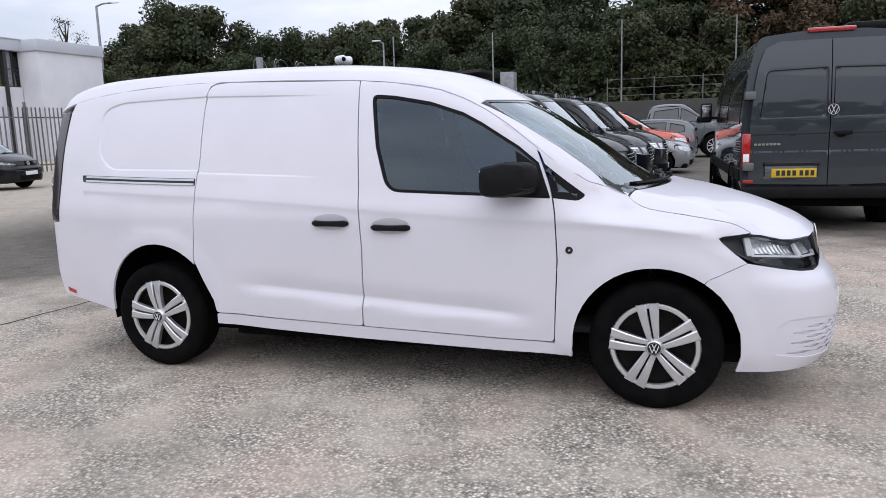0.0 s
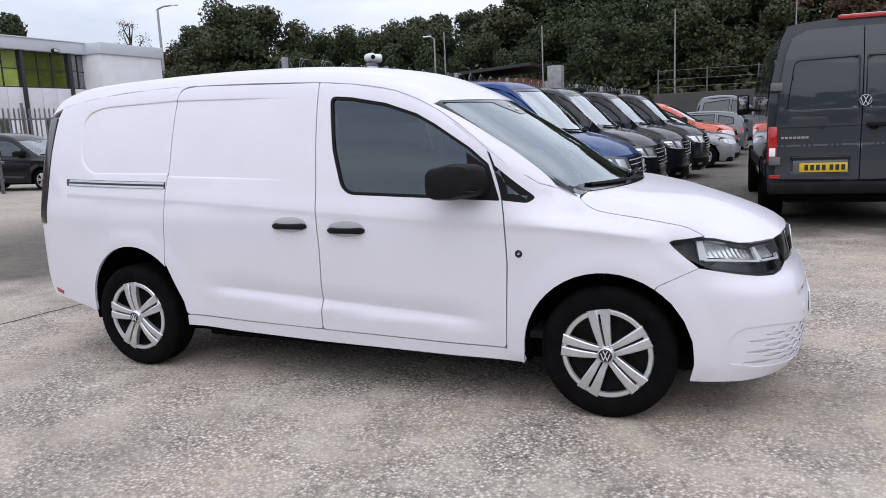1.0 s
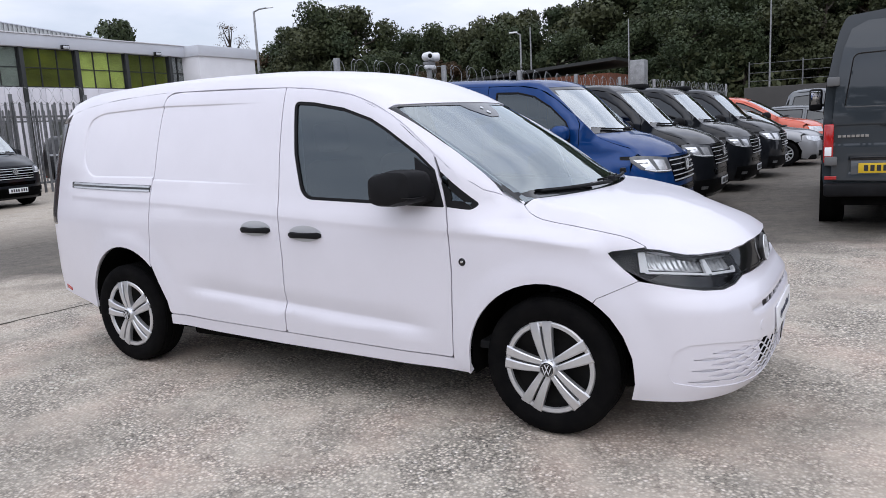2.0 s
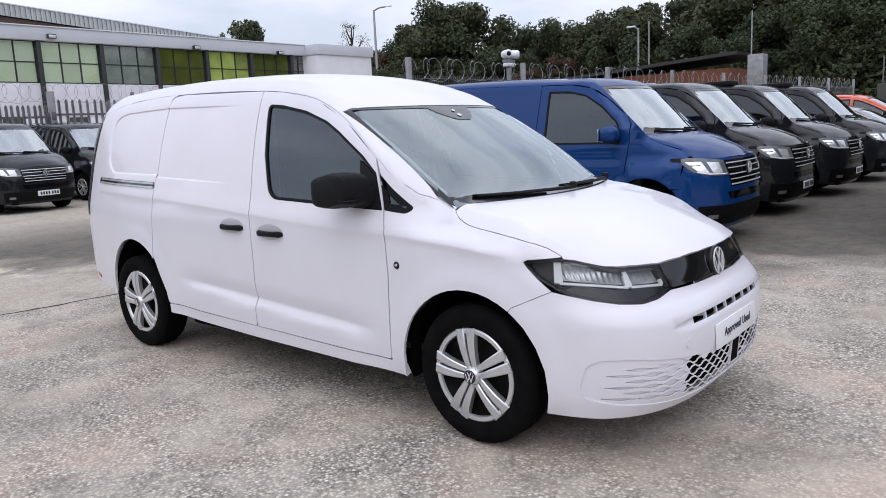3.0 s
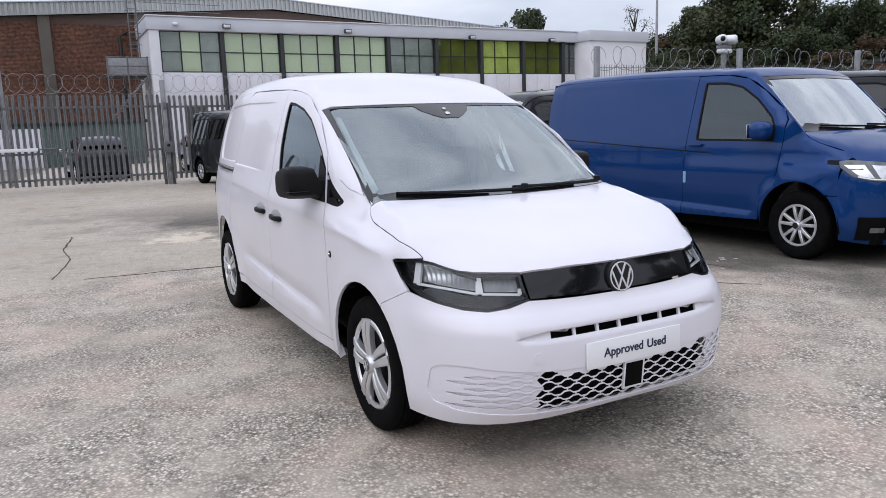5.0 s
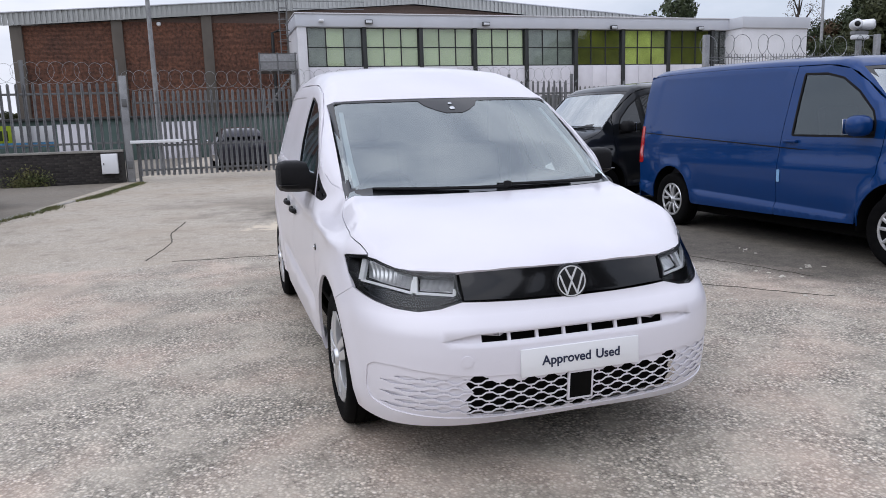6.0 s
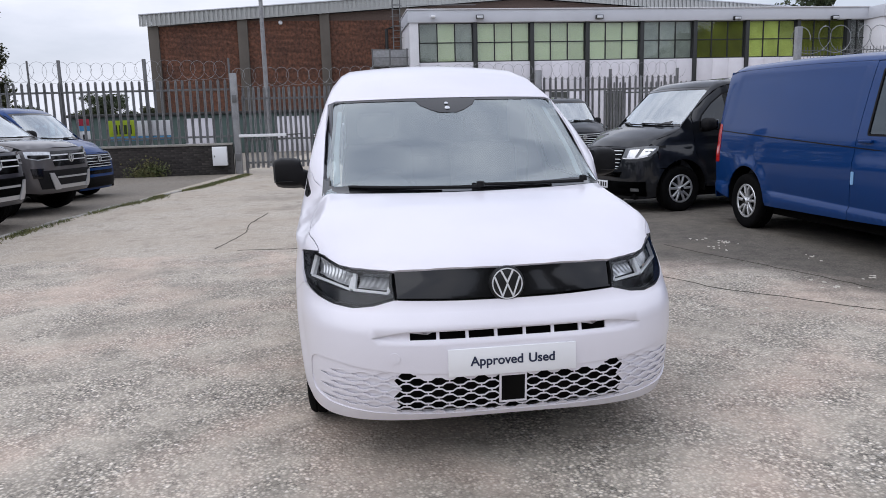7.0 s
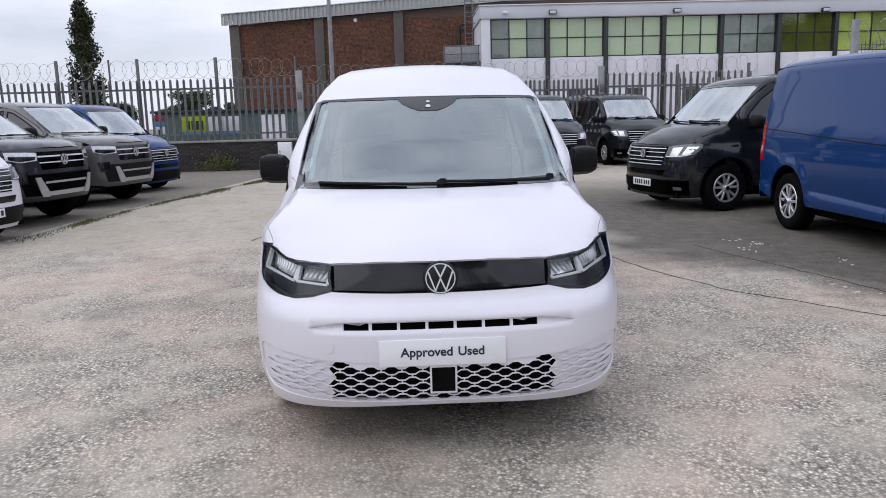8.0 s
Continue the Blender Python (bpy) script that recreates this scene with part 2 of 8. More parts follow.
def sheet(outline, place, facing, holes=(), creases=(), step=0.06, lip=0.015, lines=()):
    """A curved panel as a bmesh: the outline and holes lie in the plane of two numbers, place(u, v) bends them into the body; lip: how deep its edges fold inwards."""
    from mathutils.geometry import delaunay_2d_cdt
    loops = [list(outline)] + [list(h) for h in holes]
    pts, edges = [], []
    for loop in loops + [list(c) for c in creases]:
        k = len(pts)
        pts += [Vector((p[0], p[1])) for p in loop]
        edges += [(k + i, k + (i + 1) % len(loop)) for i in range(len(loop))]
    for line in lines:
        k = len(pts)
        pts += [Vector((p[0], p[1])) for p in line]
        edges += [(k + i, k + i + 1) for i in range(len(line) - 1)]
    us, vs = [p[0] for p in outline], [p[1] for p in outline]
    every = loops + [list(c) for c in creases]
    gu, gv = np.meshgrid(np.arange(min(us) + step / 2, max(us), step), np.arange(min(vs) + step / 2, max(vs), step), indexing="ij")
    gu, gv = gu.ravel(), gv.ravel()
    keep = within(gu, gv, loops[0])
    for hole in loops[1:]:
        keep &= ~within(gu, gv, hole)
    gu, gv = gu[keep], gv[keep]
    far = np.full(len(gu), 9.0)
    for loop in every:
        ends = [(p[0], p[1]) for p in loop]
        for (ax, ay), (bx, by) in zip(ends, ends[1:] + ends[:1]):
            dx, dy = bx - ax, by - ay
            t = np.clip(((gu - ax) * dx + (gv - ay) * dy) / max(dx * dx + dy * dy, 1e-12), 0, 1)
            far = np.minimum(far, np.hypot(ax + t * dx - gu, ay + t * dy - gv))
    pts += [Vector((u, v)) for u, v in zip(gu[far > step * 0.3], gv[far > step * 0.3])]
    vv, _, faces = delaunay_2d_cdt(pts, edges, [], 0, 1e-6)[:3]
    bm = bmesh.new()
    skin = bm.verts.layers.float_vector.new("skin")
    vs3, e = [], 0.0015
    for v in vv:
        made = bm.verts.new(place(v.x, v.y))
        n = (place(v.x + e, v.y) - place(v.x - e, v.y)).cross(place(v.x, v.y + e) - place(v.x, v.y - e))
        made[skin] = n.normalized() if n.length > 1e-12 else Vector((0, 0, 0))
        vs3.append(made)
    tris = [f for f in faces if len(set(f)) == 3]
    cu, cv = (np.array([(vv[f[0]][k] + vv[f[1]][k] + vv[f[2]][k]) / 3 for f in tris]) for k in (0, 1))
    good = within(cu, cv, loops[0])
    for hole in loops[1:]:
        good &= ~within(cu, cv, hole)
    for f, ok in zip(tris, good):
        if ok:
            bm.faces.new([vs3[i] for i in f])
    for v in [v for v in bm.verts if not v.link_faces]:
        bm.verts.remove(v)
    bm.normal_update()
    total = sum((f.normal * f.calc_area() for f in bm.faces), Vector())
    if total.dot(Vector(facing)) < 0:
        bmesh.ops.reverse_faces(bm, faces=bm.faces)
        bm.normal_update()
    for v in bm.verts:
        if v[skin].dot(v.normal) < 0:
            v[skin] = -v[skin]
    if lip:
        rim = [e for e in bm.edges if len(e.link_faces) == 1]
        inner = {}
        for e in rim:
            e.smooth = False
            for v in e.verts:
                if v not in inner:
                    inner[v] = v.co - (v[skin] if v[skin].length > 0.5 else v.normal) * lip
        inner = {v: bm.verts.new(co) for v, co in inner.items()}
        for e in rim:
            loop = e.link_loops[0]
            a, b = loop.vert, loop.link_loop_next.vert
            bm.faces.new((b, a, inner[a], inner[b]))
    return bm


def lathe(profile, n=48, axis="y"):
    """A turned body: profile of (radius, height) round an axis; open at the ends where the radius is not nought."""
    bm = bmesh.new()
    rings = []
    for r, h in profile:
        if r < 1e-5:
            rings.append([bm.verts.new((0, 0, h))])
        else:
            rings.append([bm.verts.new((r * math.cos(2 * math.pi * i / n), r * math.sin(2 * math.pi * i / n), h)) for i in range(n)])
    for a, b in zip(rings, rings[1:]):
        for i in range(n):
            j = (i + 1) % n
            if len(a) == 1 and len(b) > 1:
                bm.faces.new((a[0], b[i], b[j]))
            elif len(b) == 1 and len(a) > 1:
                bm.faces.new((a[i], b[0], a[j]))
            elif len(a) > 1:
                bm.faces.new((a[i], b[i], b[j], a[j]))
    if axis == "y":
        bmesh.ops.rotate(bm, verts=bm.verts, cent=(0, 0, 0), matrix=Matrix.Rotation(radians(90), 3, "X"))
    elif axis == "x":
        bmesh.ops.rotate(bm, verts=bm.verts, cent=(0, 0, 0), matrix=Matrix.Rotation(radians(90), 3, "Y"))
    bmesh.ops.recalc_face_normals(bm, faces=bm.faces)
    return bm


def add_box(bm, lo, hi, bevel=0.0, m=None, segments=2):
    made = bmesh.ops.create_cube(bm, size=1.0)["verts"]
    for v in made:
        v.co = Vector([lo[i] + (v.co[i] + 0.5) * (hi[i] - lo[i]) for i in range(3)])
    if bevel:
        es = list({e for v in made for e in v.link_edges})
        made = bmesh.ops.bevel(bm, geom=es, offset=bevel, segments=segments, affect="EDGES", profile=0.5)["verts"] or made
    if m is not None:
        bmesh.ops.transform(bm, matrix=m, verts=list({v for v in made}))
    return bm


def box(lo, hi, bevel=0.0, m=None, segments=2):
    return add_box(bmesh.new(), lo, hi, bevel, m, segments)


def add_tube(bm, path, r, n=8, closed=False):
    """A round bar along a path of points; r a number or one for each point."""
    path = [Vector(p) for p in path]
    rings, up = [], Vector((0, 0, 1))
    for i, p in enumerate(path):
        a = path[(i - 1) % len(path)] if closed or i else path[0]
        b = path[(i + 1) % len(path)] if closed or i < len(path) - 1 else path[-1]
        d = (b - a).normalized()
        side = d.cross(up if abs(d.z) < 0.95 else Vector((1, 0, 0))).normalized()
        over = side.cross(d)
        rad = r[i] if isinstance(r, (list, tuple)) else r
        rings.append([bm.verts.new(p + rad * (side * math.cos(2 * math.pi * k / n) + over * math.sin(2 * math.pi * k / n))) for k in range(n)])
    pairs = list(zip(rings, rings[1:])) + ([(rings[-1], rings[0])] if closed else [])
    for a, b in pairs:
        for k in range(n):
            j = (k + 1) % n
            bm.faces.new((a[k], a[j], b[j], b[k]))
    if not closed:
        bm.faces.new(list(reversed(rings[0])))
        bm.faces.new(rings[-1])
    return bm


def tube(path, r, n=8, closed=False):
    return add_tube(bmesh.new(), path, r, n, closed)


def lettering(name, text, size, material, m, parent, label=""):
    data = bpy.data.curves.new(name, "FONT")
    data.body, data.size, data.align_x, data.align_y, data.extrude = text, size, "CENTER", "CENTER", 0.0006
    data.offset = size * 0.02
    ob = new(name, data)
    bpy.context.view_layer.update()
    me = bpy.data.meshes.new_from_object(ob)
    bpy.data.objects.remove(ob)
    me.transform(m)
    me.materials.append(material)
    made = new(name, me)
    made.parent = parent
    return tagged(made, label) if label else made


class Body:
    """The outer skin of a motor vehicle: x ahead from the front axle, y to its left, z up.
    ridge: height along the middle; width: half-width over height; nose, power: how far the front reaches and how square it is, over height."""

    def __init__(s, ridge, width, nose, power, taper, tail, bow, crown, edge, front=0.0, swell=None):
        s.ridge, s.width, s.nose, s.power = curve(ridge), curve(width), curve(nose), curve(power)
        s.taper, s.tail, s.bow, s.crown, s.edge, s.front, s.swell = taper, tail, curve(bow), curve(crown), curve(edge), front, swell
        s.reach = s.nose(ridge[-1][1])

    def raw(s, x, z):
        b = s.width(z)
        start, amount = s.taper
        if x < start:
            b -= amount * (start - x) ** 2
        end, r = s.tail
        if x < end + r:
            t = min(1.0, (end + r - x) / r)
            b -= 0.35 * r * (1 - math.sqrt(max(0.0, 1 - t ** 2.2))) + 0.0
        if x > s.front:
            n, a = s.power(z), s.nose(z) - s.front
            b *= max(0.0, 1 - ((x - s.front) / a) ** n) ** (1 / n)
        return b + (s.swell(x, z) if s.swell else 0.0)

    def crest(s, x, y):
        e = x + s.bow(x) * y * y
        if x > s.front + 0.22:
            k = ease(s.front + 0.22, s.front + 0.62, x)
            a, b = s.reach - s.front, s.width(0.85)
            rho = (((x - s.front) / a) ** 2.4 + (abs(y) / b) ** 2.4) ** (1 / 2.4)
            e = e * (1 - k) + (s.front + a * rho) * k
        return s.ridge(e) - s.crown(x) * y * y

    def corner(s, x):
        """Half-width and height where the side begins to turn into the top, the radius, and the top's height there."""
        r = s.edge(x)
        zt = s.ridge(x) - 0.02
        for _ in range(5):
            we = s.raw(x, zt - r)
            zt = s.crest(x, max(0.0, we - r))
        return we, zt - r, r, zt

    def turn_in(s, x, z, corner):
        """Half-width at a height, where the side leans on at its own slope and rolls over into the top."""
        we, z0, r, zt = corner
        if z <= z0:
            return s.raw(x, z)
        lean = max(-0.85, min(0.0, (we - s.raw(x, z0 - 0.01)) / 0.01))
        t = min(1.0, (z - z0) / r)
        return we + lean * r * t - r * (1 + lean) * (1 - math.sqrt(max(0.0, 1 - t * t)))

    def half(s, x, z):
        return s.turn_in(x, z, s.corner(x))

    def side(s, sign, out=0.0):
        return lambda x, z: Vector((x, sign * (s.half(x, z) + out), z))

    def over(s, out=0.0):
        def f(x, y):
            we, z0, r, zt = s.corner(x)
            ye = we - r
            if abs(y) <= ye:
                return Vector((x, y, s.crest(x, y) + out))
            low, high = z0 - 0.12, zt
            for _ in range(18):
                mid = (low + high) / 2
                if s.turn_in(x, mid, (we, z0, r, zt)) > abs(y):
                    low = mid
                else:
                    high = mid
            return Vector((x, y, (low + high) / 2 + out))
        return f

    def face(s, out=0.0, dent=None):
        """The front, from (angle, height): angle nought in the middle, a right angle where the side begins."""
        def f(a, z):
            n, reach, b = s.power(z), s.nose(z) - s.front, s.width(z)
            k = abs(math.cos(a)) ** (2 / n), abs(math.sin(a)) ** (2 / n)
            x, y = s.front + (reach + out) * k[0], (b + out) * k[1]
            y = math.copysign(y + (s.swell(x, z) if s.swell else 0.0), a)
            if dent:
                x -= dent(y, z)
            return Vector((x, y, z))
        return f

    def angle_y(s, y, z):
        n, b = s.power(z), s.width(z)
        return math.copysign(math.asin(min(1.0, (abs(y) / b)) ** (n / 2)), y)

    def angle_x(s, x, z, sign=1):
        n, a = s.power(z), s.nose(z) - s.front
        return sign * math.acos(min(1.0, (x - s.front) / a) ** (n / 2))


def shrink(loop, d):
    """The same loop drawn inwards by d along its corners' bisectors."""
    n = len(loop)
    pts = [Vector(p[:2]) for p in loop]
    area = sum(pts[i].x * pts[(i + 1) % n].y - pts[(i + 1) % n].x * pts[i].y for i in range(n))
    res = []
    for i in range(n):
        t = pts[(i + 1) % n] - pts[i - 1]
        t.normalize()
        res.append(pts[i] + Vector((-t.y, t.x)) * (d if area > 0 else -d))
    return res


def stamped(skin, sign, loop, depth=0.010, soft=0.012, fade=None):
    """A side skin with a panel pressed inwards inside the loop; fade: between which two x the pressing runs out."""
    def f(x, z):
        p = skin(x, z)
        if inside((x, z), loop):
            p.y -= sign * depth * ease(0, soft, edge_distance((x, z), loop)) * (1 - ease(*fade, x) if fade else 1)
        return p
    return f

SLAB_JOINT = [(-5.16, -1.86), (-5.1, -1.42), (-5.05, -0.94), (-5.01, -0.4), (-4.91, 0.57), (-4.81, 1.55)]

RIGHT_CRACK = [(-4.06, 2.94), (-3.32, 3.12), (-2.75, 3.32), (-2.39, 3.41), (-1.89, 3.56), (-1.52, 3.63)]
FLAKES = [(-4.3, 3.38, 6, 0.06), (-4.02, 3.65, 14, 0.09), (-3.73, 3.4, 8, 0.08), (-2.96, 4.02, 5, 0.08), (-1.98, 3.83, 6, 0.1), (-1.09, 2.95, 7, 0.06), (-1.53, 1.92, 5, 0.07), (-1.26, 2.45, 5, 0.06), (-1.89, 3.37, 8, 0.12), (-1.25, 2.05, 6, 0.1), (-3.07, -1.32, 14, 0.09)]


# ---- ground: worn concrete with exposed stones, older tarmac beyond it ----
def ground_material():
    m = bpy.data.materials.new("yard_surface")
    m.use_nodes = True
    n, l = m.node_tree.nodes, m.node_tree.links
    p = n["Principled BSDF"]
    p.inputs["Roughness"].default_value, p.inputs["Specular IOR Level"].default_value = 0.88, 0.25
    where = n.new("ShaderNodeTexCoord").outputs["Object"]

    def noise_at(scale, detail=4.0, rough=0.55):
        t = n.new("ShaderNodeTexNoise")
        t.inputs["Scale"].default_value, t.inputs["Detail"].default_value, t.inputs["Roughness"].default_value = scale, detail, rough
        l.new(where, t.inputs["Vector"])
        return t.outputs["Fac"]

    def ramp(value, a, b, lo=0.0, hi=1.0):
        r = n.new("ShaderNodeMapRange")
        for k, x in (("From Min", a), ("From Max", b), ("To Min", lo), ("To Max", hi)):
            r.inputs[k].default_value = x
        l.new(value, r.inputs["Value"])
        return r.outputs["Result"]

    def mix(fac, one, two, kind="MIX"):
        x = n.new("ShaderNodeMixRGB")
        x.blend_type = kind
        if isinstance(fac, float):
            x.inputs["Fac"].default_value = fac
        else:
            l.new(fac, x.inputs["Fac"])
        for s, c in (("Color1", one), ("Color2", two)):
            if isinstance(c, tuple):
                x.inputs[s].default_value = (*c, 1)
            else:
                l.new(c, x.inputs[s])
        return x.outputs["Color"]

    def maths(kind, a, b):
        x = n.new("ShaderNodeMath")
        x.operation = kind
        for i, v in enumerate((a, b)):
            if isinstance(v, (int, float)):
                x.inputs[i].default_value = v
            else:
                l.new(v, x.inputs[i])
        return x.outputs["Value"]
    axes = n.new("ShaderNodeSeparateXYZ")
    l.new(where, axes.inputs["Vector"])
    wander = ramp(noise_at(0.5, 5.0), 0.3, 0.7, -1.2, 1.2)
    fray = ramp(noise_at(3.0, 4.0), 0.3, 0.7, -0.25, 0.25)
    # stones set in the surface
    cells = n.new("ShaderNodeTexVoronoi")
    cells.inputs["Scale"].default_value = 62.0
    l.new(where, cells.inputs["Vector"])
    stone = n.new("ShaderNodeSeparateColor")
    l.new(cells.outputs["Color"], stone.inputs["Color"])
    stones = mix(ramp(stone.outputs["Red"], 0.0, 1.0), (0.405, 0.366, 0.310), (0.72, 0.652, 0.555))
    stones = mix(ramp(stone.outputs["Green"], 0.90, 0.96), stones, (0.80, 0.745, 0.67))
    stones = mix(ramp(stone.outputs["Blue"], 0.80, 0.90, 0.0, 0.8), stones, (0.15, 0.137, 0.122))
    joint = ramp(maths("ADD", cells.outputs["Distance"], ramp(noise_at(45.0, 3.0), 0.3, 0.7, -0.18, 0.18)), 0.22, 0.62, 1.12, 0.44)
    grit = n.new("ShaderNodeVectorMath")
    grit.operation = "SCALE"
    l.new(stones, grit.inputs[0])
    l.new(joint, grit.inputs["Scale"])
    # cement film over the stones
    film = ramp(noise_at(2.1, 8.0, 0.68), 0.44, 0.60)
    base = mix(film, grit.outputs["Vector"], mix(ramp(noise_at(24.0, 3.0), 0.3, 0.7), (0.47, 0.42, 0.352), (0.60, 0.54, 0.455)))
    base = mix(0.40, base, grit.outputs["Vector"])
    base = mix(ramp(noise_at(0.85, 5.0), 0.46, 0.62, 0.0, 0.42), base, (0.60, 0.45, 0.365))
    base = mix(ramp(noise_at(1.3, 6.0, 0.6), 0.47, 0.68, 0.0, 0.55), base, (0.26, 0.235, 0.195))
    base = mix(ramp(noise_at(7.0, 5.0, 0.65), 0.52, 0.68, 0.0, 0.35), base, (0.30, 0.27, 0.235))
    # smoother pale slabs to the back, brown-grey tarmac under the parked row and beyond the kerb
    slab = mix(ramp(noise_at(9.0, 6.0, 0.65), 0.3, 0.7), (0.38, 0.335, 0.28), (0.58, 0.52, 0.44))
    slab = mix(0.42, slab, grit.outputs["Vector"])
    slab = mix(ramp(noise_at(0.6, 5.0), 0.42, 0.66, 0.0, 0.55), slab, (0.36, 0.30, 0.235))
    slab = mix(ramp(noise_at(2.2, 6.0, 0.65), 0.52, 0.70, 0.0, 0.5), slab, (0.20, 0.175, 0.14))
    back = ramp(maths("ADD", axes.outputs["X"], fray), -4.95, -5.15)
    base = mix(back, base, slab)
    # dark tarmac, its colour lowered further for the shade beneath the row
    tarmac = mix(0.12, mix(ramp(noise_at(6.0, 6.0, 0.6), 0.3, 0.7), (0.060, 0.053, 0.045), (0.125, 0.112, 0.095)), grit.outputs["Vector"])
    tarmac = mix(ramp(noise_at(1.1, 6.0, 0.6), 0.50, 0.66, 0.0, 0.45), tarmac, (0.19, 0.165, 0.135))
    far = maths("ADD", maths("ADD", axes.outputs["Y"], maths("MULTIPLY", axes.outputs["X"], -0.5)), wander)
    base = mix(maths("MULTIPLY", ramp(far, 3.3, 4.6), ramp(axes.outputs["X"], -13.5, -9.5)), base, tarmac)
    side = maths("ADD", maths("ADD", axes.outputs["Y"], maths("MULTIPLY", axes.outputs["X"], 0.115)), 6.2)
    base = mix(ramp(side, 0.02, -0.02), base, mix(0.72, slab, tarmac))
    # stains: oil, tyre dust, pale spills
    base = mix(ramp(noise_at(2.6, 6.0, 0.6), 0.60, 0.74, 0.0, 0.38), base, (0.125, 0.114, 0.098))
    base = mix(ramp(noise_at(4.3, 5.0, 0.7), 0.70, 0.76, 0.0, 0.6), base, (0.55, 0.52, 0.46))
    spill = n.new("ShaderNodeVectorMath")
    spill.operation = "DISTANCE"
    spill.inputs[1].default_value = (-7.6, -0.45, 0.0)
    l.new(where, spill.inputs[0])
    base = mix(ramp(maths("ADD", spill.outputs["Value"], ramp(noise_at(3.5, 5.0), 0.3, 0.7, -0.35, 0.35)), 0.50, 0.28, 0.0, 0.55), base, (0.74, 0.64, 0.50))
    l.new(base, p.inputs["Base Color"])
    lift = n.new("ShaderNodeBump")
    lift.inputs["Strength"].default_value, lift.inputs["Distance"].default_value = 0.55, 0.005
    l.new(maths("ADD", ramp(cells.outputs["Distance"], 0.0, 0.7, 1.0, 0.0), maths("MULTIPLY", noise_at(30.0, 4.0), 1.2)), lift.inputs["Height"])
    l.new(lift.outputs["Normal"], p.inputs["Normal"])
    return m


def lay_ground():
    """One sheet to the horizon; the slab joints and cracks are cut into it as narrow grooves."""
    from mathutils.geometry import delaunay_2d_cdt
    rnd = random.Random(4)
    pts, edges, depth = [], [], []

    def groove(path, width, deep, wobble):
        dense = []
        for (x0, y0), (x1, y1) in zip(path, path[1:]):
            k = max(2, int(math.hypot(x1 - x0, y1 - y0) / 0.12))
            dense += [Vector((x0 + (x1 - x0) * i / k, y0 + (y1 - y0) * i / k)) for i in range(k)]
        dense.append(Vector(path[-1]))
        rows = ([], [], [])
        for i, p in enumerate(dense):
            d = (dense[min(i + 1, len(dense) - 1)] - dense[max(i - 1, 0)]).normalized()
            side = Vector((-d.y, d.x))
            q = p + side * rnd.uniform(-wobble, wobble)
            w = 0.001 if i in (0, len(dense) - 1) else width * rnd.uniform(0.5, 1.3)
            for row, k, z in zip(rows, (-1, 0, 1), (0, -deep, 0)):
                row.append(len(pts))
                pts.append(q + side * k * w / 2)
                depth.append(z)
        for row in rows:
            edges.extend(zip(row, row[1:]))
    groove([(-12.4, 2.0), (-12.6, 4.0)], 0.03, 0.02, 0.02)
    groove([(-9.6, -0.1), (-9.7, 2.6)], 0.03, 0.02, 0.02)
    groove([(-12.5, -3.6), (-12.6, 1.0)], 0.03, 0.02, 0.02)
    k = len(pts)
    for x, y in ((-600, -600), (600, -600), (600, 600), (-600, 600)):
        pts.append(Vector((x, y))), depth.append(0)
    edges += [(k, k + 1), (k + 1, k + 2), (k + 2, k + 3), (k + 3, k)]
    for x in np.arange(-30, 16, 3.0):
        for y in np.arange(-15, 30, 3.0):
            pts.append(Vector((x, y))), depth.append(0)
    vv, _, faces, orig = delaunay_2d_cdt(pts, edges, [], 0, 1e-6)[:4]
    bm = bmesh.new()
    vs = [bm.verts.new((v.x, v.y, depth[o[0]] if o else 0)) for v, o in zip(vv, orig)]
    for f in faces:
        if len(set(f)) == 3:
            bm.faces.new([vs[i] for i in f])
    bmesh.ops.recalc_face_normals(bm, faces=bm.faces)
    if sum(f.normal.z for f in bm.faces) < 0:
        bmesh.ops.reverse_faces(bm, faces=bm.faces)
    tagged(mesh_object("ground", bm, ground_material(), smooth=False), "worn concrete and tarmac yard with exposed stones and cracks", "ground", kind="structure")


lay_ground()
concrete = shader("kerb_concrete", (0.34, 0.325, 0.30), rough=0.9, spread=0.6, scale=3, tint=(0.2, 0.19, 0.165), fine=0.2, fine_scale=60, bump=0.3, bump_scale=80)
galvanised = shader("galvanised_steel", (0.33, 0.335, 0.345), rough=0.55, metal=0.35, spread=0.5, scale=5, tint=(0.15, 0.15, 0.155), fine=0.12, fine_scale=50, each=0.12)
dull_steel = shader("dull_steel", (0.15, 0.155, 0.16), rough=0.6, metal=0.3, spread=0.5, scale=4, tint=(0.13, 0.125, 0.12))
wire_steel = shader("razor_wire", (0.30, 0.31, 0.32), rough=0.5, metal=0.4, spread=0.4, scale=12)
dark_brick = shader("sooty_brick", (0.030, 0.026, 0.025), rough=0.9, spread=0.6, scale=3, tint=(0.06, 0.052, 0.047), fine=0.25, fine_scale=40, each=0.35)
dark_mortar = shader("sooty_mortar", (0.05, 0.048, 0.045), rough=0.95, spread=0.4, bump=0.2)
moss = shader("weeds", (0.085, 0.105, 0.035), rough=0.8, spread=0.8, scale=3, tint=(0.19, 0.165, 0.07), fine=0.3)
leaf_dark = shader("leaves", (0.034, 0.050, 0.023), rough=0.65, spread=0.7, scale=0.35, tint=(0.062, 0.072, 0.030), fine=0.3, fine_scale=3.0, spec=0.25)
leaf_olive = shader("olive_leaves", (0.056, 0.060, 0.026), rough=0.65, spread=0.7, scale=0.35, tint=(0.034, 0.048, 0.022), fine=0.3, fine_scale=3.0, spec=0.25)
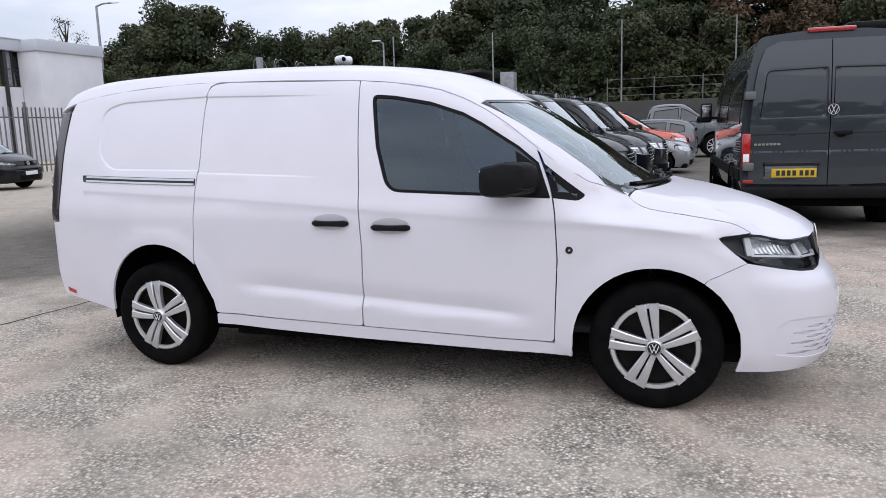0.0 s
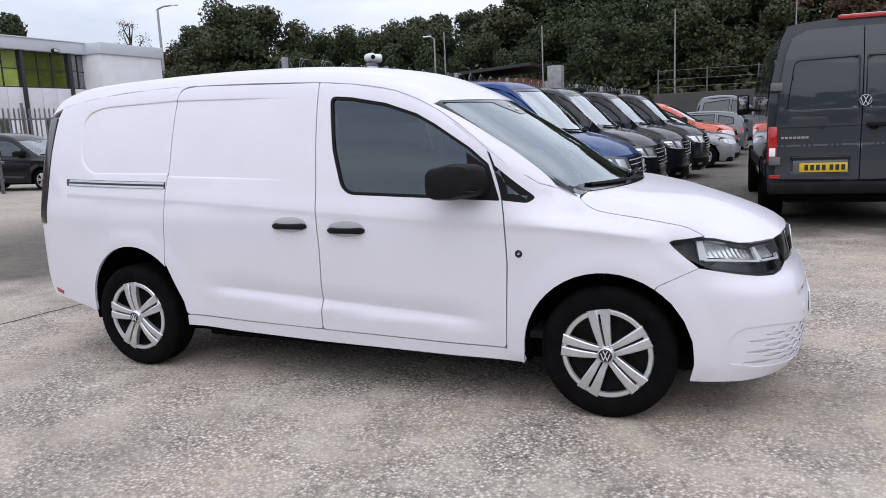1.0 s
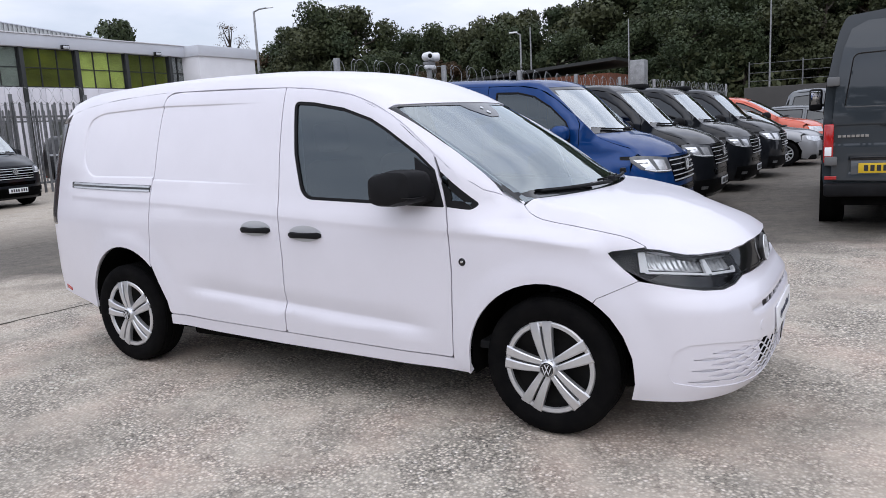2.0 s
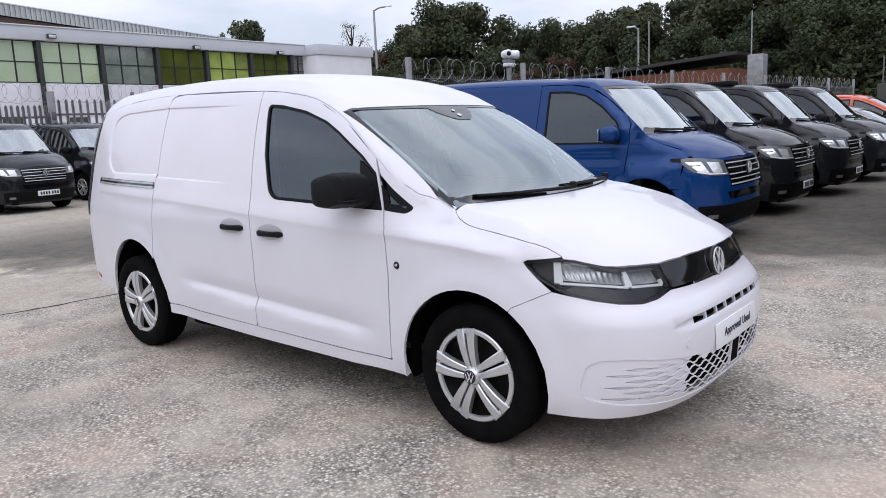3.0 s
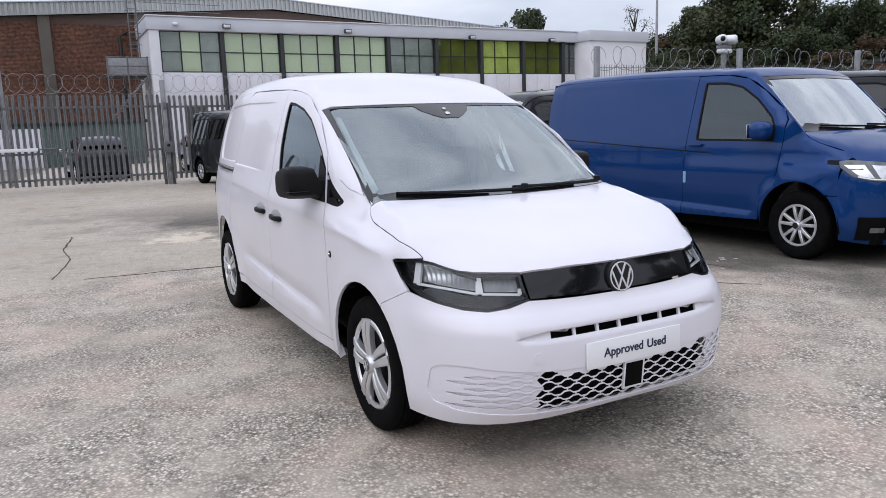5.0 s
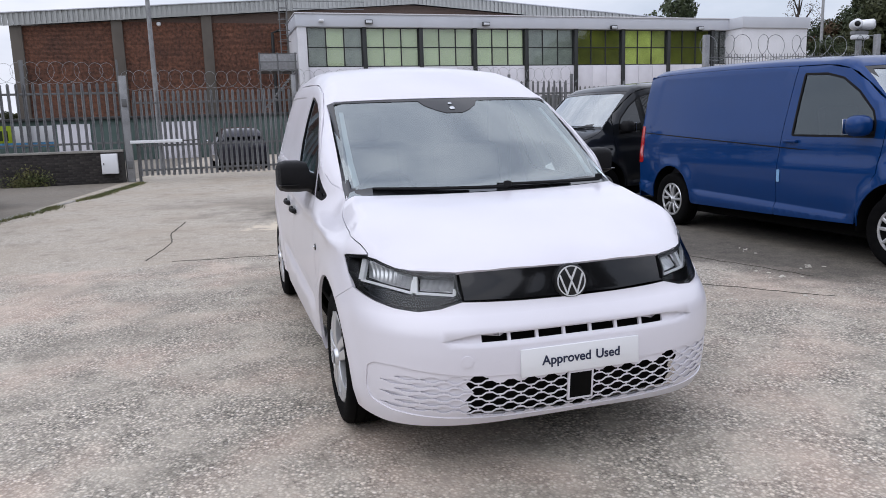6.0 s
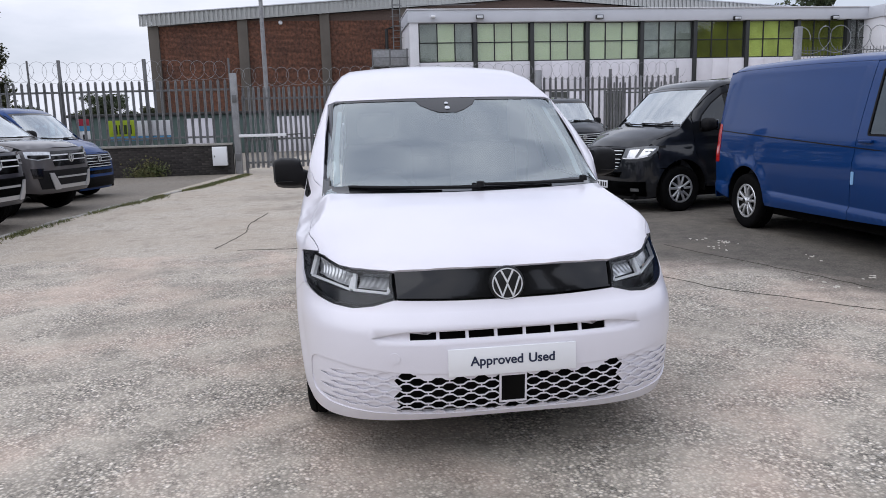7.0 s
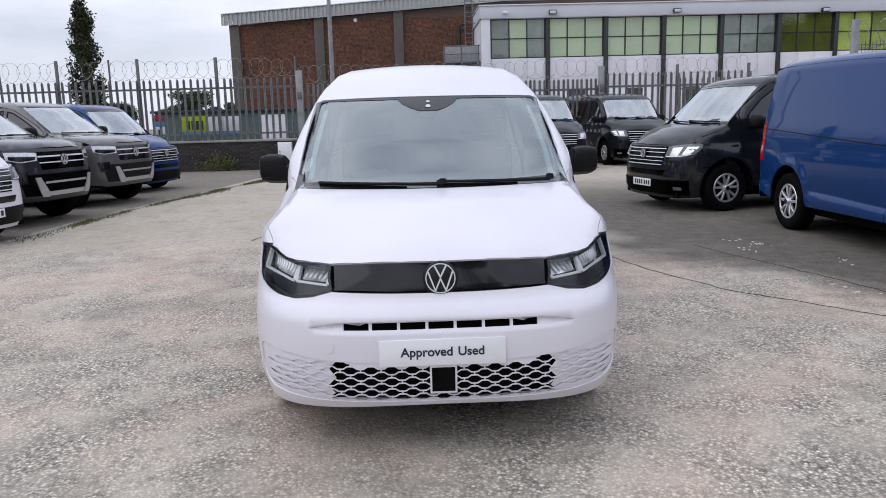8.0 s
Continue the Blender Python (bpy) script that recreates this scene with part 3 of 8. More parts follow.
leaf_brown = shader("autumn_leaves", (0.085, 0.050, 0.028), rough=0.7, spread=0.7, scale=0.4, tint=(0.04, 0.038, 0.02), fine=0.3, fine_scale=3.0, spec=0.25)
bark = shader("bark", (0.06, 0.048, 0.038), rough=0.95, spread=0.5, scale=5, bump=0.5, bump_scale=20)


def kerb_line():
    """A low broken edge of concrete with weeds along it, from the gate towards the camera."""
    line = [Vector(p) for p in ((-19.6, -3.45), (-15.4, -4.05), (-10.9, -4.93), (-9.35, -5.14), (-7.9, -5.30), (-6.4, -5.40), (-1.5, -5.85))]
    rnd = random.Random(7)
    k = thing("kerb", (0, 0, 0), 0, "low worn concrete kerb overgrown with weeds", "kerb", kind="structure")
    tufts = bmesh.new()
    for a, b in zip(line, line[1:]):
        d = b - a
        turn, n = math.atan2(d.y, d.x), max(1, round(d.length / 0.92))
        half = d.length / n / 2 - 0.004
        for i in range(n):
            p = a.lerp(b, (i + 0.5) / n)
            st = box((-half, -0.05, -0.05), (half, 0.05, 0.022 + rnd.uniform(-0.010, 0.010)), 0.010, Matrix.Translation((p.x, p.y, 0)) @ Matrix.Rotation(turn + rnd.uniform(-0.01, 0.01), 4, "Z"))
            part("kerb_stone", st, concrete, k)
        for i in range(int(1500 * d.length)):
            p = a.lerp(b, rnd.random())
            p += Vector((-d.y, d.x)).normalized() * (abs(rnd.gauss(0, 0.11)) + 0.02)
            if noise.noise((p.x * 0.9, p.y * 2.2, 0)) < -0.05 + 0.03 * (p.x + 19) + rnd.gauss(0, 0.2):
                continue
            h, w, turn2 = rnd.uniform(0.015, 0.06), rnd.uniform(0.004, 0.010), rnd.uniform(0, 6.28)
            lean = Vector((rnd.gauss(0, 0.03), rnd.gauss(0, 0.03), h))
            s = Vector((math.cos(turn2), math.sin(turn2), 0)) * w
            base = Vector((p.x, p.y, 0.0))
            tufts.faces.new([tufts.verts.new(base - s), tufts.verts.new(base + s), tufts.verts.new(base + lean)])
    tagged(mesh_object("kerb_weeds", tufts, moss), "low green and yellow weeds along the kerb", "weeds", kind="stuff")


kerb_line()


# ---- steel fences ----
def pale_mesh(h):
    """A palisade pale with a W section and a split pointed head, standing in the y-z plane."""
    bm = bmesh.new()
    sec = [(-0.042, 0.0), (-0.025, 0.018), (-0.009, 0.018), (0.0, 0.006), (0.009, 0.018), (0.025, 0.018), (0.042, 0.0)]
    rows = []
    for z, k in ((0, 1), (h - 0.12, 1), (h - 0.05, 1.0), (h, 0.12)):
        rows.append([bm.verts.new((x * 0.9, y * k, z)) for y, x in sec])
    for a, b in zip(rows, rows[1:]):
        for i in range(len(sec) - 1):
            bm.faces.new((a[i], a[i + 1], b[i + 1], b[i]))
    bmesh.ops.solidify(bm, geom=bm.faces[:], thickness=0.004)
    me = bpy.data.meshes.new("pale")
    bm.to_mesh(me)
    bm.free()
    me.materials.append(galvanised)
    return me


PALES = {}


def palisade(name, label, x, y0, y1, z0, z1, rails, pitch=0.206, posts=(), post_top=3.0):
    """A run of palisade fence along y at x."""
    f = thing(name, (x, y0, 0), 0, label, "fence", kind="structure")
    key = round(z1 - z0, 2)
    if key not in PALES:
        PALES[key] = pale_mesh(z1 - z0)
    n = int((y1 - y0) / pitch)
    rnd = random.Random(int(abs(y0) * 100))
    for i in range(n):
        p = new("pale", PALES[key])
        p.parent = f
        p.location = (0.03, (i + 0.5) * (y1 - y0) / n, z0 + rnd.uniform(-0.008, 0.008))
        p.rotation_euler = (rnd.uniform(-0.008, 0.008), 0, 0)
    for z in rails:
        rl = box((-0.03, 0, z - 0.03), (0.02, y1 - y0, z + 0.03), 0.006)
        part("rail", rl, dull_steel, f)
    for y in posts:
        part("post", box((-0.10, y - y0 - 0.04, 0), (-0.02, y - y0 + 0.04, post_top), 0.005), dull_steel, f)
    return f


def razor_coil(name, start, end, z, radius, turns, label, wire=0.006):
    """A drawn-out coil of razor wire with its barbs."""
    bm = bmesh.new()
    a, b = Vector((*start, z)), Vector((*end, z))
    d = b - a
    along, side = d.normalized(), Vector((-d.y, d.x, 0)).normalized()
    rnd = random.Random(3)
    n = turns * 16
    pts = []
    for i in range(n + 1):
        ang = 2 * math.pi * i / 16
        r = radius * (1 + 0.10 * math.sin(i * 0.037) + 0.05 * math.sin(i * 0.21))
        pts.append(a + d * (i / n) + along * r * math.cos(ang) + side * 0.09 * math.sin(ang * 0.5) + Vector((0, 0, r * math.sin(ang))))
    add_tube(bm, pts, wire, 4)
    for i in range(0, n, 2):
        p, s = pts[i], rnd.uniform(0.012, 0.022)
        q = (pts[i + 1] - p).normalized()
        u = q.cross(Vector((0.3, 0.5, 0.8))).normalized() * s
        bm.faces.new([bm.verts.new(p - q * s + u), bm.verts.new(p + q * s - u), bm.verts.new(p + q * s * 1.5 + u * 0.6)])
    tagged(mesh_object(name, bm, wire_steel), label, "razor wire", kind="stuff")


def gate_fence():
    palisade("palisade_fence", "grey steel palisade fence on a sooty brick wall", -20.25, -17.0, -3.82, 0.98, 2.90, (1.17, 2.60), posts=(-16.5, -13.8, -11.2, -8.7, -6.25), post_top=3.55)
    palisade("gate_leaf", "grey steel palisade gate leaf, closed", -20.2, -3.46, 1.17, 0.16, 2.66, (0.33, 1.05, 2.30), posts=(-3.42, 1.13), post_top=2.4, pitch=0.15)
    palisade("gate_leaf", "grey steel palisade gate leaf, closed", -20.2, 1.33, 5.9, 0.16, 2.62, (0.33, 2.28), posts=(1.37, 5.86), post_top=2.4, pitch=0.15)
    palisade("palisade_fence", "grey steel palisade fence beside the gate", -20.25, 6.1, 10.9, 0.1, 2.78, (0.4, 2.35), posts=(6.1, 8.5, 10.85), post_top=3.0)
    palisade("palisade_fence", "grey steel palisade fence set back behind the yard", -27.0, 10.9, 34.0, 0.1, 2.9, (0.4, 2.45), posts=(11, 14, 17, 20, 23, 26, 29, 32), post_top=3.1, pitch=0.23)
    for y, w, h in ((-3.66, 0.20, 3.08), (1.25, 0.12, 3.05), (6.0, 0.16, 3.0)):
        p = thing("gate_post", (-20.22, y, 0), 0, "broad galvanised steel gate post", "gate post")
        part("post", box((-0.08, -w / 2, 0), (0.08, w / 2, h), 0.008), galvanised, p)
        part("hinge_plate", box((0.08, -w / 3, 2.2), (0.11, w / 3, 2.42), 0.006), dull_steel, p)
        part("hinge_plate", box((0.08, -w / 3, 0.4), (0.11, w / 3, 0.62), 0.006), dull_steel, p)
    bar = thing("gate_bar", (-20.15, -3.6, 1.17), 0, "white locking bar across the gate", "gate bar")
    part("bar", box((0, 0, -0.045), (0.06, 1.45, 0.045), 0.008), plate_white, bar)
    part("bolt", tube([(0.03, 1.4, 0.0), (0.03, 1.95, 0.02)], 0.02, 8), dull_steel, bar)
    lock = thing("lock_box", (-20.1, 1.25, 1.1), 0, "steel lock box on the gate post", "lock")
    part("case", box((0, -0.14, -0.16), (0.12, 0.14, 0.16), 0.01), dull_steel, lock)
    part("keypad", box((0.12, -0.04, 0.02), (0.13, 0.04, 0.10), 0.003), gloss_black, lock)
    # low brick wall under the left fence
    w = thing("wall_fence", (-20.25, -17.0, 0), 0, "low sooty brick wall under the palisade fence", "wall", kind="structure")
    part("core", box((-0.10, 0, -0.1), (0.095, 13.18, 0.90), 0), dark_mortar, w)
    part("coping", box((-0.13, 0, 0.90), (0.14, 13.18, 0.97), 0.015), concrete, w)
    brick = bpy.data.meshes.new("brick")
    bb = box((0, -0.106, -0.031), (0.014, 0.106, 0.031), 0.004, segments=1)
    bb.to_mesh(brick)
    bb.free()
    brick.materials.append(dark_brick)
    joined = bmesh.new()
    for row in range(12):
        for i in range(60):
            y = (i + 0.5 * (row % 2)) * 0.222 + 0.12
            if y > 13.05:
                continue
            z = 0.04 + row * 0.0735
            if y > 7.7:
                o = new("brick", brick)
                o.parent, o.location = w, (0.092, y, z)
            else:
                add_box(joined, (0.092, y - 0.106, z - 0.031), (0.106, y + 0.106, z + 0.031))
    tagged(part("far_bricks", joined, dark_brick, w, smooth=False), kind="stuff")
    cab = thing("meter_cabinet", (-20.1, -4.20, 0.28), 0, "small white wall cabinet beside the gate", "cabinet")
    part("body", box((-0.04, -0.22, 0), (0.14, 0.22, 0.58), 0.012), plate_white, cab)
    part("door", box((0.14, -0.20, 0.02), (0.15, 0.20, 0.56), 0.004), plate_white, cab)
    part("latch", box((0.15, -0.17, 0.26), (0.165, -0.14, 0.32), 0.004), dull_steel, cab)
    # banner and signs behind the pales
    ban = thing("banner", (-20.36, -7.5, 1.12), 0, "green and white banner tied behind the fence", "banner")
    for nm, y0, y1, z0, z1, mat in (("green_field", 0.0, 0.85, 0.14, 0.62, sign_green), ("white_field", 0.86, 1.85, 0.14, 0.60, plate_white), ("blue_strip", 0.05, 1.85, 0.0, 0.13, sign_blue)):
        part(nm, box((-0.006, y0, z0), (0.0, y1, z1), 0.002), mat, ban)
    for i in range(4):
        part("graphic_bar", box((0.0, 0.18 + 0.14 * i, 0.2), (0.004, 0.27 + 0.14 * i, 0.48)), leaf_dark, ban, smooth=False)
    sg = thing("sign", (-20.34, -8.4, 1.15), 0, "small red, blue and white notice behind the fence", "sign")
    part("red_field", box((-0.005, 0, 0.46), (0.0, 0.38, 0.66), 0.002), sign_red, sg)
    part("blue_field", box((-0.005, 0, 0.30), (0.0, 0.38, 0.455), 0.002), sign_blue, sg)
    part("white_field", box((-0.005, 0, -0.02), (0.0, 0.38, 0.295), 0.002), plate_white, sg)
    part("digit_bar", box((0.0, 0.16, 0.04), (0.003, 0.24, 0.2), 0.001), plate_ink, sg)
    razor_coil("razor_wire", (-20.4, -17.0), (-20.4, -3.8), 3.20, 0.29, 40, "coil of razor wire over the wall fence", 0.0045)
    razor_coil("razor_wire", (-20.4, -3.6), (-20.4, 10.9), 2.96, 0.27, 44, "coil of razor wire over the gate", 0.0045)
    # tall posts that carry the wire
    for y, h in ((-6.3, 3.55), (-3.78, 3.55), (-9.6, 3.55), (-13.0, 3.55)):
        part("wire_post", tube([(-20.36, y, 0), (-20.36, y, h)], 0.03, 8), dull_steel, tagged(thing("wire_post", (0, 0, 0)), "thin steel post carrying razor wire", "post"))
    # weeds at the wall's foot
    rnd = random.Random(12)
    bush = bmesh.new()
    for i in range(900):
        y, z = rnd.gauss(-6.35, 0.28), abs(rnd.gauss(0.0, 0.22))
        base = Vector((-20.1 + abs(rnd.gauss(0, 0.1)), y, z))
        s = Vector((rnd.gauss(0, 1), rnd.gauss(0, 1), rnd.gauss(0, 1))).normalized() * rnd.uniform(0.02, 0.045)
        u = Vector((rnd.gauss(0, 1), rnd.gauss(0, 1), 1)).normalized() * rnd.uniform(0.03, 0.07)
        bush.faces.new([bush.verts.new(base - s), bush.verts.new(base + s), bush.verts.new(base + u + s * 0.3)])
    for i in range(5):
        add_tube(bush, [(-20.1, -6.35 + rnd.gauss(0, 0.12), 0), (-20.05, -6.35 + rnd.gauss(0, 0.25), 0.45)], 0.006, 4)
    tagged(mesh_object("weed_bush", bush, moss), "scrubby weed growing at the foot of the wall", "weeds", kind="stuff")


sign_green = shader("lime_sign", (0.42, 0.55, 0.02), rough=0.5, spread=0.2)
sign_blue = shader("blue_sign", (0.08, 0.30, 0.55), rough=0.5, spread=0.3, scale=12)
sign_red = shader("red_sign", (0.45, 0.03, 0.06), rough=0.5, spread=0.2)
gate_fence()


def wire_fence():
    """The mesh fence behind the parked row, crowned with razor wire."""
    def at(y):
        return -6.25 + 0.077 * (y - 9.2)
    f = thing("mesh_fence", (0, 0, 0), 0, "grey steel mesh fence with razor wire behind the vans", "fence", kind="structure")
    ys = [6.05 + 3.1 * i for i in range(9)]
    for y in ys:
        part("post", box((at(y) - 0.04, y - 0.04, 0), (at(y) + 0.04, y + 0.04, 2.64), 0.006), galvanised, f)
    mesh = bmesh.new()
    for i in range(0, 500):
        y = ys[0] + (ys[-1] - ys[0]) * i / 499
        add_box(mesh, (at(y) - 0.003, y - 0.003, 0.1), (at(y) + 0.003, y + 0.003, 2.35))
    for z in np.arange(0.1, 2.4, 0.2):
        add_tube(mesh, [(at(ys[0]), ys[0], z), (at(ys[-1]), ys[-1], z)], 0.005, 4)
    tagged(part("wire_mesh", mesh, dull_steel, f, smooth=False), kind="stuff")
    razor_coil("razor_wire", (at(ys[0]), ys[0]), (at(ys[-1]), ys[-1]), 2.45, 0.18, 84, "long coil of razor wire over the mesh fence", 0.005)
    cam_pole = thing("security_camera", (-6.52, 9.05, 0), 0, "white twin security camera on a pole", "camera")
    part("pole", tube([(0, 0, 0), (0, 0, 2.72)], 0.05, 10), galvanised, cam_pole)
    part("bracket", box((-0.06, -0.14, 2.66), (0.06, 0.14, 2.72), 0.01), galvanised, cam_pole)
    for y in (-0.11, 0.11):
        head = lathe([(0, -0.12), (0.06, -0.12), (0.085, -0.09), (0.085, 0.1), (0.06, 0.13), (0, 0.13)], 16, "x")
        head.transform(Matrix.Translation((0.03, y, 2.82)) @ Matrix.Rotation(radians(35 * (1 if y > 0 else -1)), 4, "Z"))
        h = part("camera_head", head, plate_white, cam_pole)
    part("lamp_pair", box((-0.05, -0.15, 2.58), (0.08, 0.15, 2.66), 0.03), plate_white, cam_pole)
    eye = lathe([(0, 0.004), (0.045, 0.0)], 14, "x")
    eye.transform(Matrix.Translation((0.14, -0.19, 2.82)) @ Matrix.Rotation(radians(-35), 4, "Z"))
    part("camera_lens", eye, gloss_black, cam_pole)


wire_fence()


# ---- buildings ----
render_white = shader("white_render", (0.70, 0.70, 0.73), rough=0.85, spread=0.3, scale=0.8, tint=(0.48, 0.48, 0.50), fine=0.05, fine_scale=20)
fascia_grey = shader("grey_fascia", (0.56, 0.58, 0.63), rough=0.6, spread=0.2, scale=0.5)
panel_white = shader("white_panel", (0.70, 0.69, 0.74), rough=0.6, spread=0.4, scale=1.5, tint=(0.55, 0.54, 0.58), each=0.06)
frame_dark = shader("dark_window_frame", (0.02, 0.022, 0.022), rough=0.5, spread=0.2)
blind_green = shader("pale_green_blind", (0.80, 0.88, 0.62), rough=0.8, spread=0.35, scale=1.2, tint=(0.66, 0.76, 0.46), each=0.10)
blind_grey = shader("grey_blind", (0.46, 0.50, 0.45), rough=0.8, spread=0.5, scale=2.0, tint=(0.26, 0.29, 0.27), each=0.2)
# the dark olive tint paints tree reflections into the lime blinds
blind_lime = shader("lime_blind", (0.22, 0.24, 0.03), rough=0.8, spread=0.8, scale=0.5, tint=(0.085, 0.095, 0.02), each=0.2)
blind_bright = shader("bright_lime_blind", (0.66, 0.74, 0.22), rough=0.8, spread=0.6, scale=0.8, tint=(0.30, 0.34, 0.05), each=0.3)
office_dark = shader("office_dark", (0.05, 0.055, 0.05), rough=0.8, spread=0.4, scale=1.0)
brick_red = shader("red_brick", (0.17, 0.062, 0.034), rough=0.9, spread=0.6, scale=1.5, tint=(0.10, 0.04, 0.026), fine=0.3, fine_scale=14, each=0.2)
brick_mortar = shader("mortar", (0.12, 0.085, 0.07), rough=0.95, spread=0.4)
pier_brown = shader("concrete_pier", (0.115, 0.10, 0.085), rough=0.9, spread=0.5, scale=1.0)
cladding = shader("pale_cladding", (0.40, 0.41, 0.40), rough=0.6, spread=0.3, scale=0.7, tint=(0.28, 0.29, 0.28))
office_glass = pane("office_glass", (0.94, 0.96, 0.95), 0.0)


def office():
    b = thing("office_building", (-48.0, 0, 0), 0, "long two-storey white office with green blinds", "building")
    y0, y1, top = 4.75, 39.0, 8.95
    part("wall", box((-9, y0, 0), (-0.5, y1, 8.2), 0), render_white, b)
    fas = part("fascia", box((-9.2, y0 - 0.1, 8.12), (0.12, y1 + 0.2, top), 0.03), fascia_grey, b, "pale grey roof fascia")
    part("roof_edge", box((-9.3, y0 - 0.15, top), (0.2, y1 + 0.25, top + 0.07), 0.01), render_white, fas)
    part("spandrel_wall", box((-0.5, y0 + 0.6, 0.0), (-0.16, y1, 5.48), 0), render_white, b)
    part("corner_pier", box((-0.5, y0, 0), (0.02, y0 + 0.62, 8.12), 0.02), render_white, b)
    pitch, first = 4.045, 5.45
    colours = [blind_grey, blind_green, blind_green, blind_green, blind_grey, blind_lime, blind_bright, blind_lime, office_dark]
    for i in range(9):
        ya = first + i * pitch
        yb = ya + (3.72 if i < 8 else 1.4)
        wdw = part("window", box((-0.40, ya, 5.50), (-0.34, yb, 5.56), 0), frame_dark, b, "dark-framed window with coloured blinds")
        bays = 3 if i < 8 else 2
        step = (yb - ya) / bays
        for k in range(bays):
            for z0, z1 in ((5.56, 6.78), (6.84, 8.08)):
                back = box((-0.408, ya + k * step + 0.04, z0), (-0.395, ya + (k + 1) * step - 0.04, z1), 0)
                part("blind", back, colours[i] if not (i == 0 and k == 1) else blind_green, wdw)
                gl = part("pane", box((-0.385, ya + k * step + 0.03, z0), (-0.38, ya + (k + 1) * step - 0.03, z1), 0), office_glass, wdw)
                gl.visible_shadow = False
        for k in range(bays + 1):
            y = ya + k * step
            part("mullion", box((-0.40, y - 0.035, 5.5), (-0.32, y + 0.035, 8.12), 0), frame_dark, wdw)
        for z in (5.53, 6.81, 8.10):
            part("transom", box((-0.40, ya, z - 0.03), (-0.322, yb, z + 0.03), 0), frame_dark, wdw)
        for k in range(3):
            if i < 8:
                part("spandrel_panel", box((-0.16, ya + k * 1.24 + 0.012, 3.35), (-0.13, ya + (k + 1) * 1.24 - 0.012, 5.44), 0.004), panel_white, b)
                part("lower_panel", box((-0.16, ya + k * 1.24 + 0.012, 0.3), (-0.13, ya + (k + 1) * 1.24 - 0.012, 3.30), 0.004), office_dark if k % 2 else panel_white, b)
        part("pier", box((-0.5, yb + 0.02, 0), (-0.02, yb + 0.30, 8.12), 0.01), frame_dark, b)
    for y, z in ((9.6, 8.44), (18.15, 8.38), (28.5, 8.22), (36.2, 8.2)):
        fl = part("flood_light", box((0.12, y - 0.26, z - 0.14), (0.42, y + 0.26, z + 0.14), 0.03, None), gloss_black, b, "black flood light")
        part("lamp_glass", box((0.42, y - 0.22, z - 0.11), (0.43, y + 0.22, z + 0.08), 0.004), lamp_silver, fl)
    cv = part("wall_camera", box((0.12, 6.2, 8.40), (0.5, 6.5, 8.55), 0.04), plate_white, b)
    # stair tower at the far end
    part("end_block", box((-9, 39.1, 0), (1.6, 45.4, 8.1), 0.03), render_white, b)
    part("end_fascia", box((-9.1, 39.0, 8.1), (1.75, 45.55, 8.95), 0.03), fascia_grey, b)
    # fire stair at the near end
    st = thing("fire_stair", (-49.2, 4.6, 0), 0, "grey steel fire stair beside the office", "stair")
    part("landing", box((-2.6, -2.4, 5.3), (0.6, 0.1, 5.4), 0.01), dull_steel, st)
    part("parapet_panel", box((0.55, -2.4, 5.4), (0.6, 0.0, 6.4), 0.01), galvanised, st)
    for i in range(14):
        part("tread", box((-0.9 + i * 0.02, -2.3 + 0.155 * i, 2.7 + 0.186 * i), (0.5, -2.05 + 0.155 * i, 2.74 + 0.186 * i), 0.004), galvanised, st)
    for y in (-2.4, -1.2, 0.0):
        part("stair_post", tube([(0.6, y, 0), (0.6, y, 6.5)], 0.05, 8), dull_steel, st)
    for z in (5.9, 6.45):
        part("hand_rail", tube([(0.6, -2.4, z), (0.6, 0.1, z)], 0.03, 6), dull_steel, st)
    part("string", tube([(0.55, -2.4, 2.6), (0.55, 0.0, 5.3)], 0.06, 6), dull_steel, st)
    part("ladder_rail", tube([(0.55, -0.9, 5.4), (0.55, -0.9, 10.3)], 0.04, 6), dull_steel, st)
    part("ladder_rail", tube([(0.55, -0.4, 5.4), (0.55, -0.4, 10.3)], 0.04, 6), dull_steel, st)
    for z in np.arange(5.6, 10.2, 0.35):
        part("rung", tube([(0.55, -0.9, z), (0.55, -0.4, z)], 0.02, 6), dull_steel, st)
    for k in range(5):
        part("cage_hoop", tube([(0.55 + 0.5 * math.sin(a), -0.65 + 0.42 * math.cos(a), 7.2 + 0.7 * k) for a in np.linspace(0.2, math.pi - 0.2, 8)], 0.02, 5), dull_steel, st)
    for z in (8.95 + 0.5, 8.95 + 1.0):
        part("roof_rail", tube([(0.1, 0.1, z), (0.1, 2.2, z), (0.1, 5.0, z)], 0.025, 6), dull_steel, st)
    return b


office()


